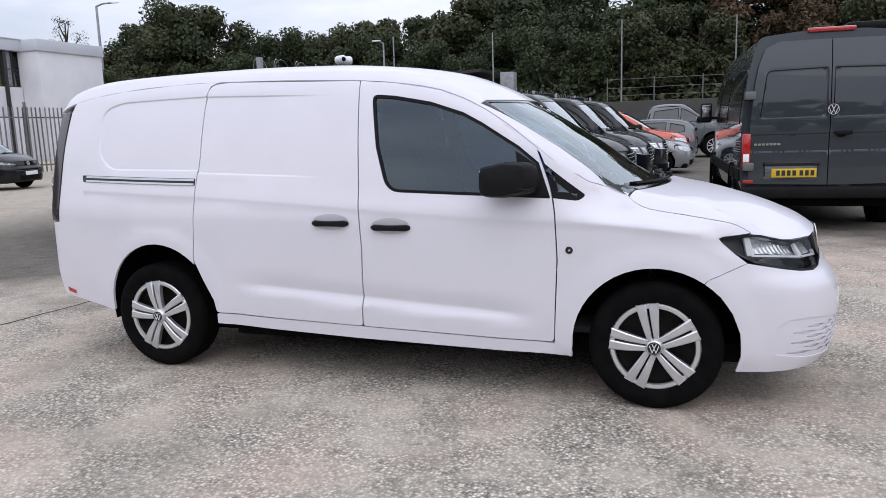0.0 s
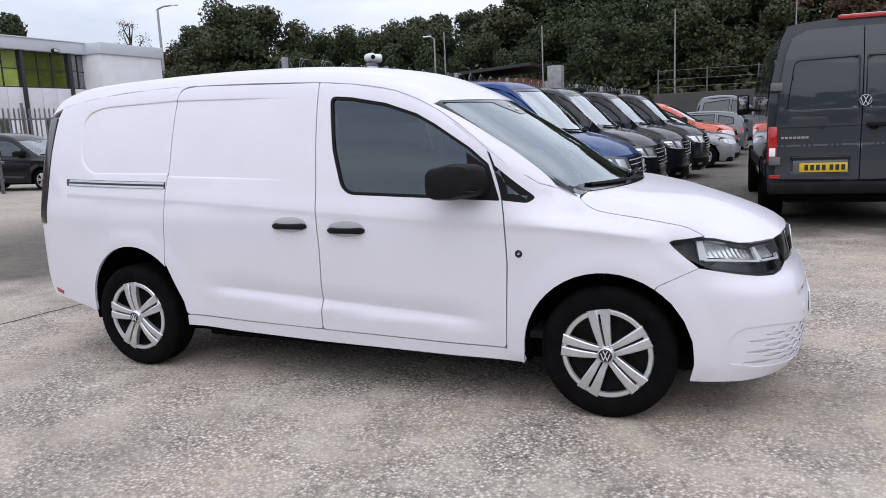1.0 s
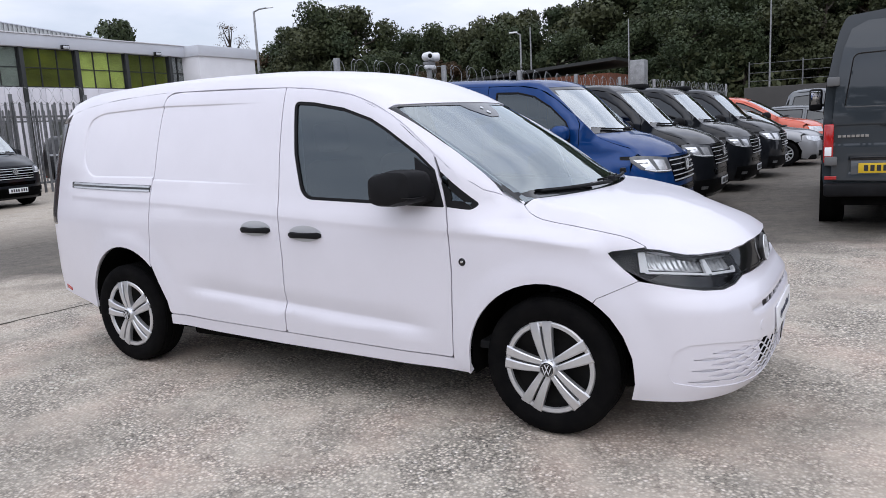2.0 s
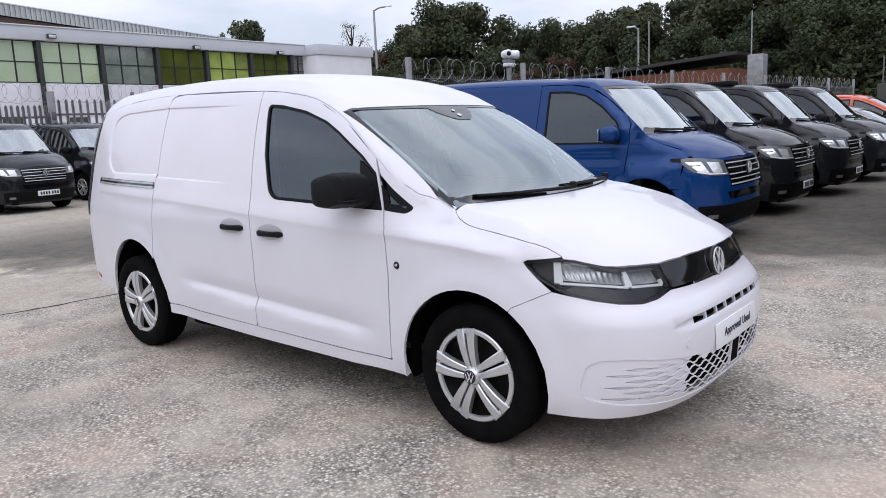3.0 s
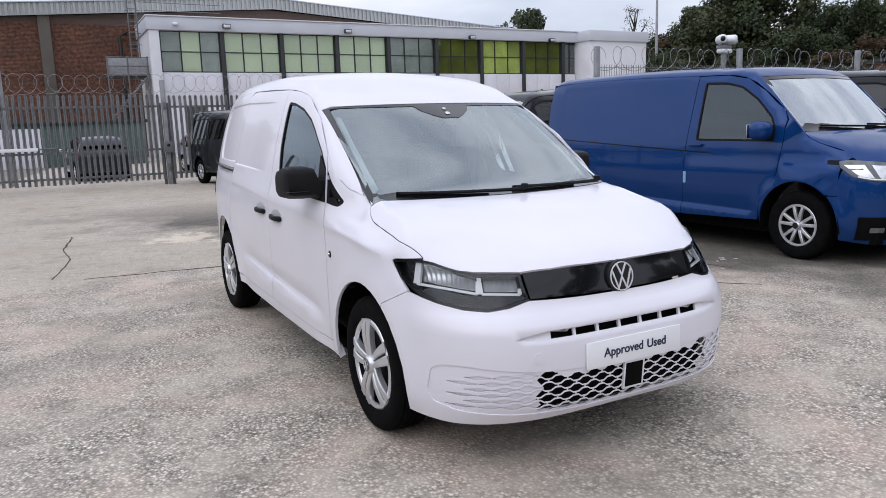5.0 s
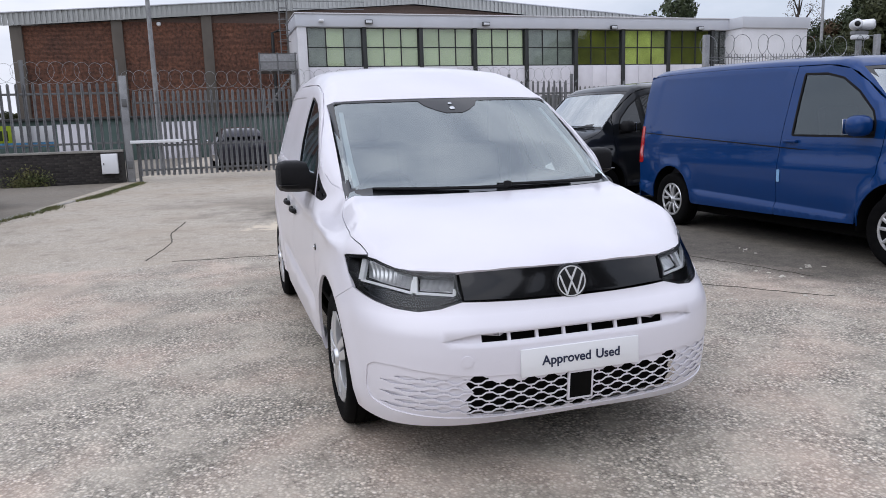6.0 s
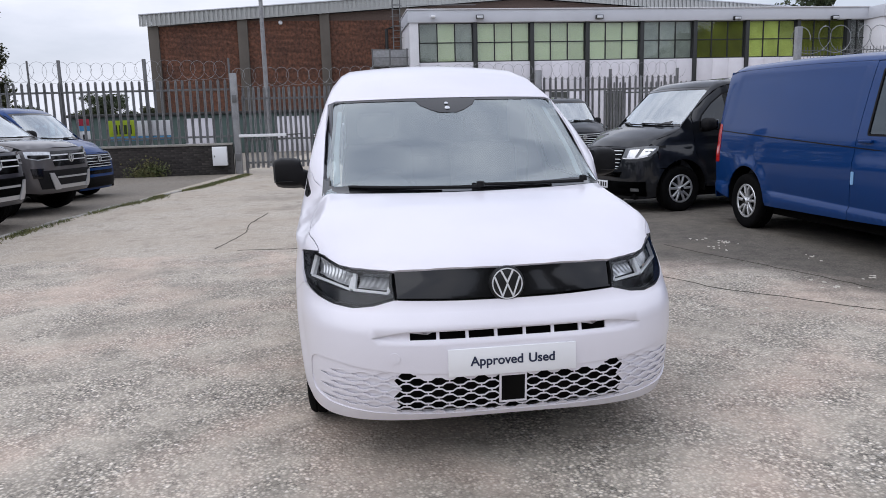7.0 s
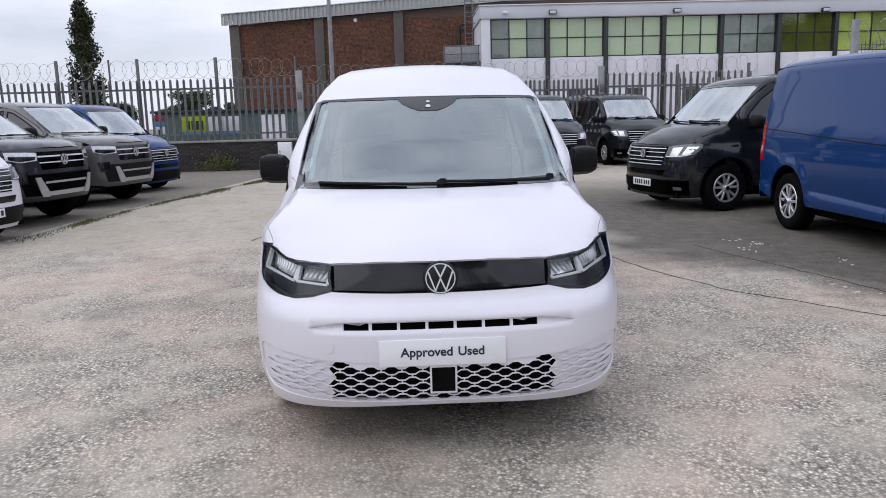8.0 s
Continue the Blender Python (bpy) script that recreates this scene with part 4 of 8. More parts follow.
def brick_hall():
    """The brick works hall with its low-pitched gable behind the office."""
    b = thing("brick_hall", (-54.0, 0, 0), 0, "large red-brown brick works hall with pale roof edge", "building")
    left, right, ridge_y = -13.6, 40.0, 14.5

    def eave(y):
        return 8.75 + (10.6 - 8.75) * (1 - abs(y - ridge_y) / (ridge_y - left)) if y < ridge_y else 10.6 - 1.85 * (y - ridge_y) / (right - ridge_y)
    core = bmesh.new()
    ys = list(np.linspace(left, right, 30))
    fr = [core.verts.new((0, y, eave(y))) for y in ys]
    bk = [core.verts.new((-30, y, eave(y))) for y in ys]
    f0 = [core.verts.new((0, y, 0)) for y in ys]
    for i in range(len(ys) - 1):
        core.faces.new((f0[i], f0[i + 1], fr[i + 1], fr[i]))
        core.faces.new((fr[i], fr[i + 1], bk[i + 1], bk[i]))
    b0 = core.verts.new((-30, left, 0))
    core.faces.new((b0, f0[0], fr[0], bk[0]))
    part("wall", core, brick_mortar, b, smooth=False)
    bricks = bmesh.new()
    for row in range(96):
        z = 1.0 + row * 0.085
        for i in range(85):
            y = left + 0.3 + (i + 0.5 * (row % 2)) * 0.232
            if y > 5.0 or z > eave(y) - 0.05:
                continue
            v = [bricks.verts.new((0.025, y + a, z + c)) for a, c in ((-0.106, -0.034), (0.106, -0.034), (0.106, 0.034), (-0.106, 0.034))]
            bricks.faces.new(v)
            w = [bricks.verts.new((0.0, q.co.y, q.co.z)) for q in v]
            bricks.faces.new((v[3], v[2], w[2], w[3]))
            bricks.faces.new((v[1], v[0], w[0], w[1]))
    tagged(part("brickwork", bricks, brick_red_far, b, smooth=False), kind="stuff")
    for y in (left + 0.35, -6.95, -0.97, 5.0):
        part("pier", box((0, y - 0.36, 0), (0.28, y + 0.36, eave(y) + 0.1), 0.02), pier_brown, b, "brown concrete pier")
    for y0, y1 in ((left - 0.5, ridge_y), (ridge_y, right + 0.4)):
        n = int((y1 - y0) / 0.33)
        trim = bmesh.new()
        for i in range(n):
            ya, yb = y0 + (y1 - y0) * i / n, y0 + (y1 - y0) * (i + 1) / n
            za, zb = eave(max(left, min(right, ya))), eave(max(left, min(right, yb)))
            for u0, u1, d in ((0.0, 0.5, 0.50), (0.5, 1.0, 0.44)):
                p, q = ya + (yb - ya) * u0, ya + (yb - ya) * u1
                zp, zq = za + (zb - za) * u0, za + (zb - za) * u1
                vs = [trim.verts.new(c) for c in ((d, p, zp), (d, q, zq), (d, q, zq + 0.85), (d, p, zp + 0.85))]
                trim.faces.new(vs)
        tagged(part("roof_fascia", trim, cladding, b, "pale ribbed cladding along the gable", smooth=False), kind="stuff")
        cap = bmesh.new()
        za, zb = eave(max(left, y0)), eave(min(right, y1))
        vs = [cap.verts.new(c) for c in ((0.56, y0, za + 0.85), (0.56, y1, zb + 0.85), (-30, y1, zb + 0.85), (-30, y0, za + 0.85))]
        cap.faces.new(vs)
        under = [cap.verts.new((v.co.x, v.co.y, v.co.z - 0.06)) for v in vs]
        cap.faces.new(list(reversed(under)))
        for k in range(4):
            cap.faces.new((vs[k], under[k], under[(k + 1) % 4], vs[(k + 1) % 4]))
        part("roof", cap, fascia_grey, b, smooth=False)
    for y in (-4.2,):
        part("wall_lamp", lathe([(0, 0.05), (0.12, 0.03), (0.16, -0.08), (0, -0.1)], 14, "x"), plate_white, b).location = (0.1, y, 9.0)
    part("downpipe", tube([(0.35, 4.2, 8.6), (0.35, 3.6, 8.4), (0.35, 3.6, 1.0)], 0.12, 8), frame_dark, b)
    low = thing("low_wall_panel", (-40.0, -6.0, 0), 0, "long low green-grey store behind the fence", "building")
    part("wall", box((-4, -9, 0), (0, 9.0, 2.2), 0.03), store_green, low)
    part("roof", box((-4.2, -9.2, 2.2), (0.2, 9.2, 2.35), 0.02), frame_dark, low)
    part("door", box((0, 2.0, 0), (0.06, 4.0, 2.0), 0.01), panel_white, low)
    part("door", box((0, -3.0, 0), (0.06, -1.4, 2.0), 0.01), panel_white, low)
    return b


brick_red_far = shader("hall_brick", (0.175, 0.076, 0.046), rough=0.9, spread=0.75, scale=0.6, tint=(0.085, 0.042, 0.031), fine=0.5, fine_scale=5)
store_green = shader("store_green", (0.07, 0.11, 0.10), rough=0.7, spread=0.5, scale=0.6)
brick_hall()


def brick_shed():
    s = thing("brick_shed", (-14.0, 0, 0), 0, "low red brick shed behind the razor wire", "building")
    part("wall", box((-11.2, 44.2, 0), (0, 50.0, 4.35), 0), brick_red, s)
    sl = bmesh.new()
    vs = [sl.verts.new(c) for c in ((-11.6, 43.8, 4.62), (0.5, 43.8, 5.30), (0.5, 50.4, 5.30), (-11.6, 50.4, 4.62))]
    sl.faces.new(vs)
    low = [sl.verts.new((v.co.x, v.co.y, v.co.z - 0.20)) for v in vs]
    sl.faces.new(list(reversed(low)))
    for k in range(4):
        sl.faces.new((vs[k], low[k], low[(k + 1) % 4], vs[(k + 1) % 4]))
    part("roof", sl, frame_dark, s, smooth=False)
    box_ = thing("steel_cabinet", (-9.0, 33.0, 0), 0, "grey steel cabinet on a stand behind the fence", "cabinet")
    part("case", box((-0.35, -0.35, 2.6), (0.35, 0.35, 4.15), 0.03), galvanised, box_)
    part("stand", box((-0.4, -0.4, 0), (0.4, 0.4, 2.6), 0.02), dull_steel, box_)
    # retaining wall and rail fence at the yard's far end
    w = thing("wall_far", (0, 0, 0), 0, "dark concrete retaining wall at the yard's end", "wall", kind="structure")
    part("wall", box((-4.6, 36.0, 0), (40, 36.4, 2.55), 0.03), dark_wall, w)
    f = thing("rail_fence", (0, 36.2, 2.55), 0, "thin wire fence on the retaining wall", "fence", kind="structure")
    for x in np.arange(-4.4, 30, 2.4):
        part("post", tube([(x, 0, 0), (x, 0, 1.25)], 0.035, 6), dull_steel, f)
    for z in (0.3, 0.7, 1.15):
        part("wire", tube([(-4.4, 0, z), (28, 0, z)], 0.012, 4), dull_steel, f)


dark_wall = shader("dark_concrete", (0.075, 0.072, 0.068), rough=0.9, spread=0.6, scale=0.8, tint=(0.04, 0.038, 0.036))
brick_shed()


# ---- lamp posts and masts ----
def mast(name, x, y, h, r, label, arm=0.0, z0=0.0, turn=0.0):
    m = thing(name, (x, y, z0), turn, label, "post")
    part("column", tube([(0, 0, 0), (0, 0, h * 0.5), (0, 0, h)], [r, r * 0.85, r * 0.6], 10), galvanised, m)
    if arm:
        part("arm", tube([(0, 0, h - 0.05), (arm * 0.4, 0, h + 0.18), (arm, 0, h + 0.22)], r * 0.45, 6), galvanised, m)
        part("lantern", box((arm - 0.1, -0.13, h + 0.15), (arm + 0.7, 0.13, h + 0.28), 0.05), plate_white, m)
    return m


mast("street_lamp", -60.0, 60.0, 15.3, 0.20, "tall grey street lamp with one arm", 1.9, turn=8)
mast("street_lamp", -27.4, 60.0, 9.4, 0.12, "grey street lamp among the trees", -1.0)
mast("lamp_pole", -26.4, 60.0, 9.9, 0.10, "plain grey pole beside the lamp")
mast("flag_mast", -13.0, 45.0, 7.7, 0.06, "thin white flag mast")
mast("flag_mast", -4.5, 45.0, 7.9, 0.06, "thin white flag mast")
mast("flag_mast", 2.3, 45.0, 7.7, 0.06, "thin white flag mast")
mast("lamp_pole", -24.0, -3.0, 9.0, 0.09, "tall grey lamp pole behind the gate")


# ---- trees ----
def tree_mesh(seed, height, spread, tall=1.0, leaves=5200, leaf=0.34, thin=0.0, base=0.25):
    """Trunk and crown meshes of one broad tree: lobes of leaf sprays round a branching trunk."""
    rnd = random.Random(seed)
    wood = bmesh.new()
    trunk = [Vector((0, 0, -0.3)), Vector((rnd.uniform(-.2, .2), rnd.uniform(-.2, .2), height * 0.25)), Vector((rnd.uniform(-.4, .4), rnd.uniform(-.4, .4), height * 0.55)), Vector((rnd.uniform(-.5, .5), rnd.uniform(-.5, .5), height * 0.9))]
    add_tube(wood, trunk, [height * 0.026, height * 0.021, height * 0.014, height * 0.004], 8)
    lobes = []
    k = int(15 * tall) + 4
    for i in range(k):
        t = (i + rnd.random()) / k
        z = height * (base + (0.93 - base) * t)
        shape = math.sin(math.pi * min(1.0, 0.16 + 0.84 * (1 - t) ** 0.75)) ** 0.6
        a, r = rnd.uniform(0, 6.283), spread * shape * rnd.uniform(0.35, 0.95)
        c = Vector((r * math.cos(a), r * math.sin(a), z))
        lobes.append((c, spread * rnd.uniform(0.26, 0.46) * (0.6 + 0.4 * shape)))
        s = trunk[1].lerp(trunk[3], max(0.0, t - 0.15))
        add_tube(wood, [s, s.lerp(c, 0.5) + Vector((0, 0, -0.2)), c], [height * 0.008, height * 0.005, height * 0.002], 5)
    lobes.append((Vector((0, 0, height * 0.9)), spread * 0.32))
    crown = bmesh.new()
    for i in range(leaves):
        c, r = rnd.choice(lobes)
        d = Vector((rnd.gauss(0, 1), rnd.gauss(0, 1), rnd.gauss(0, 1))).normalized()
        q = r * (rnd.random() ** 0.42) * (1 + 0.35 * noise.noise(c + d * 2.1))
        p = c + Vector((d.x, d.y, d.z * 0.8)) * q
        if thin and rnd.random() < thin * (0.5 + noise.noise(p * 0.9)):
            continue
        size = leaf * rnd.uniform(0.55, 1.35)
        u = (d + Vector((rnd.gauss(0, 0.6), rnd.gauss(0, 0.6), rnd.gauss(0, 0.6)))).normalized()
        s = u.cross(Vector((rnd.gauss(0, 1), rnd.gauss(0, 1), rnd.gauss(0, 1)))).normalized()
        w = u.cross(s)
        crown.faces.new([crown.verts.new(p + s * size), crown.verts.new(p + w * size * 0.75 + u * size * 0.2 - s * size * 0.5), crown.verts.new(p - w * size * 0.75 - s * size * 0.6)])
    return wood, crown


def tree(name, seed, height, spread, leaves_mat, label, **kw):
    t = thing(name, (0, 0, 0), 0, label, "tree")
    wood, crown = tree_mesh(seed, height, spread, **kw)
    part("trunk", wood, bark, t)
    part("crown", crown, leaves_mat, t, smooth=False)
    return t


def woods():
    """The wooded bank behind the yard, the poplar and the lone crown over the office."""
    kinds = [tree("broadleaf_tree", 11, 15.0, 5.2, leaf_dark, "dense dark green broadleaf tree on the bank", tall=1.5, leaves=19000, leaf=0.21, base=0.08),
             tree("broadleaf_tree", 12, 13.0, 4.6, leaf_olive, "olive green broadleaf tree on the bank", tall=1.4, leaves=17000, leaf=0.20, base=0.08),
             tree("broadleaf_tree", 13, 16.0, 4.4, leaf_dark, "tall dark green tree on the bank", tall=1.6, leaves=18000, leaf=0.20, base=0.08),
             tree("broadleaf_tree", 14, 12.0, 5.0, leaf_olive, "broad olive green tree on the bank", tall=1.4, leaves=18000, leaf=0.21, base=0.05),
             tree("broadleaf_tree", 15, 14.0, 4.2, leaf_brown, "brown-tinged autumn tree on the bank", tall=1.3, leaves=15000, leaf=0.20, base=0.1, thin=0.5)]
    rnd = random.Random(21)
    spots = []
    # the skyline: x, height of the crowns above the yard
    line = curve([(-110, 13.0), (-84, 13.6), (-76, 13.4), (-70, 14.6), (-62, 18.0), (-57, 16.6), (-54, 13.4), (-48, 13.9), (-42, 13.0), (-36, 14.0), (-30, 14.4), (-24, 13.8), (-20, 17.0), (-12, 19.0), (0, 19.5), (14, 20.5), (30, 20.0), (60, 18.0)])
    for x in np.arange(-112, 62, 4.1):
        spots.append((x + rnd.uniform(-1, 1), 76 + rnd.uniform(-1.5, 3), line(x)))
    for x in np.arange(-106, 60, 5.0):
        spots.append((x + rnd.uniform(-1.5, 1.5), 69 + rnd.uniform(-2, 2), line(x) * rnd.uniform(0.62, 0.82)))
    for x in np.arange(-60, 50, 5.2):
        spots.append((x + rnd.uniform(-1.5, 1.5), 61 + rnd.uniform(-2, 2), line(x) * rnd.uniform(0.40, 0.58)))
    used = set()
    for i, (x, y, h) in enumerate(spots):
        k = 4 if (2 < x < 9 or rnd.random() < 0.06) else rnd.choice((0, 0, 1, 2, 2, 3))
        src, own = kinds[k], (15.0, 13.0, 16.0, 12.0, 14.0)[k]
        f = h / own
        m = pose(x, y, 0, 0, 0, rnd.uniform(0, 360)) @ Matrix.Diagonal((f * rnd.uniform(0.9, 1.15), f * rnd.uniform(0.9, 1.15), f, 1))
        if k in used:
            t = copy_thing(src, m)
        else:
            t = src
            used.add(k)
        t.matrix_world = m
        tagged(t, group="trees on the bank")
    for i, t in enumerate(kinds):
        if i not in used:
            t.matrix_world = pose(-90 + 5 * i, 84, 0)
    pop = thing("poplar_tree", (-70, -31.3, 0), 0, "slim dark poplar standing alone", "tree")
    prnd = random.Random(31)
    wood, crown = bmesh.new(), bmesh.new()
    add_tube(wood, [(0, 0, -0.3), (0.1, 0, 5), (0, 0.1, 13)], [0.3, 0.2, 0.03], 8)
    for i in range(105):
        z, a = prnd.uniform(1.0, 11.6), prnd.uniform(0, 6.283)
        reach = 1.9 * (1 - (max(0.0, z - 4.0) / 9.8) ** 1.3) * prnd.uniform(0.5, 1.0)
        tip = Vector((reach * math.cos(a), reach * math.sin(a), z + prnd.uniform(1.4, 2.4)))
        foot = Vector((0, 0, z))
        add_tube(wood, [foot, foot.lerp(tip, 0.5) + Vector((0.1, 0, -0.2)), tip], [0.05, 0.03, 0.01], 4)
        for k in range(130):
            p = foot.lerp(tip, prnd.uniform(0.25, 1.08)) + Vector((prnd.gauss(0, 0.16), prnd.gauss(0, 0.16), prnd.gauss(0, 0.22)))
            s, u = (Vector((prnd.gauss(0, 1), prnd.gauss(0, 1), prnd.gauss(0, 1))).normalized() * prnd.uniform(0.08, 0.2) for _ in range(2))
            crown.faces.new([crown.verts.new(p - s), crown.verts.new(p + u * 0.7), crown.verts.new(p + s), crown.verts.new(p - u * 0.7)])
    part("trunk", wood, bark, pop)
    part("crown", crown, leaf_olive, pop, smooth=False)
    lone = tree("broadleaf_tree", 32, 16.5, 4.3, leaf_dark, "dark crown showing over the office roof", tall=1.2, leaves=5000, leaf=0.3)
    lone.matrix_world = pose(-78, 54.0, 0)
    bare = tree("birch_tree", 33, 18.5, 3.0, leaf_brown, "thin half-bare birch beside the lamp", tall=1.2, leaves=2600, leaf=0.10, thin=0.6)
    bare.matrix_world = pose(-79, 74, 0)
    # far trees and roofs beyond the wall, low on the horizon
    rnd = random.Random(5)
    for i in range(15):
        t = copy_thing(kinds[rnd.choice((0, 1, 3))], pose(0, 0, 0))
        f = rnd.uniform(0.28, 0.42)
        t.matrix_world = pose(-100 + rnd.uniform(-4, 4), -75 + i * 4.6, 0, 0, 0, rnd.uniform(0, 360)) @ Matrix.Diagonal((f * 1.6, f * 1.6, f, 1))
        tagged(t, "low dark trees far beyond the fence", group="far trees")
    # unseen trees that close the near side: reflected in the paint, and blocking low skylight
    for i in range(20):
        a = radians(-118 + i * 7.8)
        k = rnd.choice((0, 1, 3))
        f = rnd.uniform(0.62, 0.86)
        t = copy_thing(kinds[k], pose(0, 0, 0))
        t.matrix_world = pose(-4 + 44 * math.cos(a), -2 + 44 * math.sin(a), 0, 0, 0, rnd.uniform(0, 360)) @ Matrix.Diagonal((f * 1.35, f * 1.35, f, 1))
        tagged(t, "dense green tree closing the yard", group="trees round the yard")
    under = bmesh.new()
    for i in range(26000):
        x, y = rnd.uniform(-70, 55), rnd.uniform(56, 60)
        z = abs(rnd.gauss(0, 2.0)) * (1 + 0.5 * noise.noise((x * 0.15, 0, 0)))
        p = Vector((x, y, z))
        s = Vector((rnd.gauss(0, 1), rnd.gauss(0, 1), rnd.gauss(0, 1))).normalized() * rnd.uniform(0.15, 0.34)
        u = Vector((rnd.gauss(0, 1), rnd.gauss(0, 1), rnd.gauss(0, 1))).normalized() * rnd.uniform(0.12, 0.26)
        under.faces.new([under.verts.new(p - s), under.verts.new(p + u), under.verts.new(p + s), under.verts.new(p - u)])
    tagged(mesh_object("undergrowth", under, leaf_olive, smooth=False), "scrubby undergrowth at the foot of the bank", "undergrowth", kind="stuff")


woods()


def pale_flakes():
    """Flakes of pale paint and stone lying about on the yard."""
    rnd = random.Random(9)
    bm = bmesh.new()
    for cx, cy, n, spread in FLAKES:
        for _ in range(n):
            c = Vector((cx + rnd.gauss(0, spread), cy + rnd.gauss(0, spread), 0.0))
            size, turn, thick = rnd.uniform(0.005, 0.022), rnd.uniform(0, 6.283), rnd.uniform(0.003, 0.008)
            ring = [c + Vector((size * rnd.uniform(0.5, 1.6) * math.cos(turn + a), size * rnd.uniform(0.4, 1.0) * math.sin(turn + a), 0)) for a in np.linspace(0, 2 * math.pi, 6, endpoint=False)]
            up = [bm.verts.new(p + Vector((0, 0, thick))) for p in ring]
            low = [bm.verts.new(p) for p in ring]
            bm.faces.new(up)
            for k in range(6):
                bm.faces.new((low[k], low[(k + 1) % 6], up[(k + 1) % 6], up[k]))
    tagged(mesh_object("stone_flakes", bm, flake_white, smooth=False), "pale flakes of stone and paint on the ground", "flakes", kind="stuff")


flake_white = shader("pale_flakes", (0.62, 0.59, 0.52), rough=0.9, spread=0.5, scale=4, tint=(0.42, 0.39, 0.34))
pale_flakes()


def dirt_joints():
    """The dark dirt that fills the slab joint and the long cracks, lying flush in uneven ribbons."""
    rnd = random.Random(17)
    for path, width in ((SLAB_JOINT, 0.045), (RIGHT_CRACK, 0.028), ([(-5.35, -2.15), (-6.6, -1.95), (-7.8, -1.98), (-9.05, -1.8)], 0.034), ([(-4.6, 1.7), (-3.2, 1.95), (-2.0, 2.4), (-0.9, 3.3)], 0.014)):
        dense = []
        for (x0, y0), (x1, y1) in zip(path, path[1:]):
            k = max(2, int(math.hypot(x1 - x0, y1 - y0) / 0.06))
            dense += [Vector((x0 + (x1 - x0) * i / k, y0 + (y1 - y0) * i / k)) for i in range(k)]
        bm = bmesh.new()
        last, drift = None, 0.0
        for i, p in enumerate(dense[:-1]):
            d = (dense[i + 1] - p).normalized()
            side = Vector((-d.y, d.x))
            drift = drift * 0.85 + rnd.uniform(-0.012, 0.012)
            w = width * (0.25 + 1.1 * abs(noise.noise((p.x * 1.7, p.y * 1.7, 3.0)))) * rnd.uniform(0.6, 1.3) + 0.004
            q = p + side * drift
            now = [bm.verts.new((*(q - side * w / 2), 0.001)), bm.verts.new((*q, 0.005)), bm.verts.new((*(q + side * w / 2), 0.001))]
            if last:
                for k in range(2):
                    bm.faces.new((last[k], last[k + 1], now[k + 1], now[k]))
            last = now
        bmesh.ops.recalc_face_normals(bm, faces=bm.faces)
        if sum(f.normal.z for f in bm.faces) < 0:
            bmesh.ops.reverse_faces(bm, faces=bm.faces)
        tagged(mesh_object("joint_dirt", bm, joint_dirt), "dark dirt filling a long crack in the yard", "crack", kind="structure")


joint_dirt = shader("joint_dirt", (0.055, 0.050, 0.042), rough=0.95, spread=0.7, scale=7, tint=(0.09, 0.085, 0.065), fine=0.3, fine_scale=80, spec=0.1)
dirt_joints()


# ---- parts that all the vehicles share ----
def tyre_mesh(r, w, rim):
    h = w / 2
    bm = lathe([(rim - 0.012, -h * 0.80), (rim, -h * 0.86), (rim + 0.018, -h * 0.95), (r - 0.045, -h), (r - 0.018, -h * 0.93), (r - 0.006, -h * 0.8),
                  (r - 0.001, -h * 0.66), (r - 0.007, -h * 0.63), (r - 0.007, -h * 0.58), (r, -h * 0.55), (r, -h * 0.2), (r - 0.007, -h * 0.17), (r - 0.007, -h * 0.12), (r, -h * 0.09),
                  (r, h * 0.09), (r - 0.007, h * 0.12), (r - 0.007, h * 0.17), (r, h * 0.2), (r, h * 0.55), (r - 0.007, h * 0.58), (r - 0.007, h * 0.63), (r - 0.001, h * 0.66),
                  (r - 0.006, h * 0.8), (r - 0.018, h * 0.93), (r - 0.045, h), (rim + 0.018, h * 0.95), (rim, h * 0.86), (rim - 0.012, h * 0.8)], 140)
    # cut the shoulders into blocks
    for v in bm.verts:
        d, k = math.hypot(v.co.x, v.co.z), round(math.atan2(v.co.z, v.co.x) / (2 * math.pi / 140))
        if h * 0.7 < abs(v.co.y) < h * 0.97 and d > r - 0.03 and k % 2 == 0:
            v.co.x, v.co.z = v.co.x * (d - 0.003) / d, v.co.z * (d - 0.003) / d
    return bm


def spoke(bm, angle, r0, r1, w0, w1, off0, off1, y0, y1, deep):
    """One spoke of a wheel cover, in the plane of x and z, its outer face towards -y."""
    c, s = math.cos(angle), math.sin(angle)

    def at(r, across, y):
        return Vector((r * c - across * s, y, r * s + across * c))
    rows = []
    for k in range(6):
        t = k / 5
        r, w = r0 + (r1 - r0) * t, w0 + (w1 - w0) * t
        mid, y = off0 + (off1 - off0) * t, y0 + (y1 - y0) * t - 0.010 * math.sin(math.pi * t)
        rows.append([bm.verts.new(at(r, mid + q * w, y + d)) for q, d in ((-0.5, deep), (-0.5, 0.004), (-0.36, 0), (0.36, 0), (0.5, 0.004), (0.5, deep))])
    for a, b in zip(rows, rows[1:]):
        for i in range(5):
            bm.faces.new((a[i], b[i], b[i + 1], a[i + 1]))
    bm.faces.new(rows[-1])
    bm.faces.new(list(reversed(rows[0])))


ZIGZAG = [(-0.70, 0.38), (-0.30, -0.70), (0.0, -0.02), (0.30, -0.70), (0.70, 0.38)]
CHEVRON = [(-0.33, 0.72), (0.0, 0.06), (0.33, 0.72)]


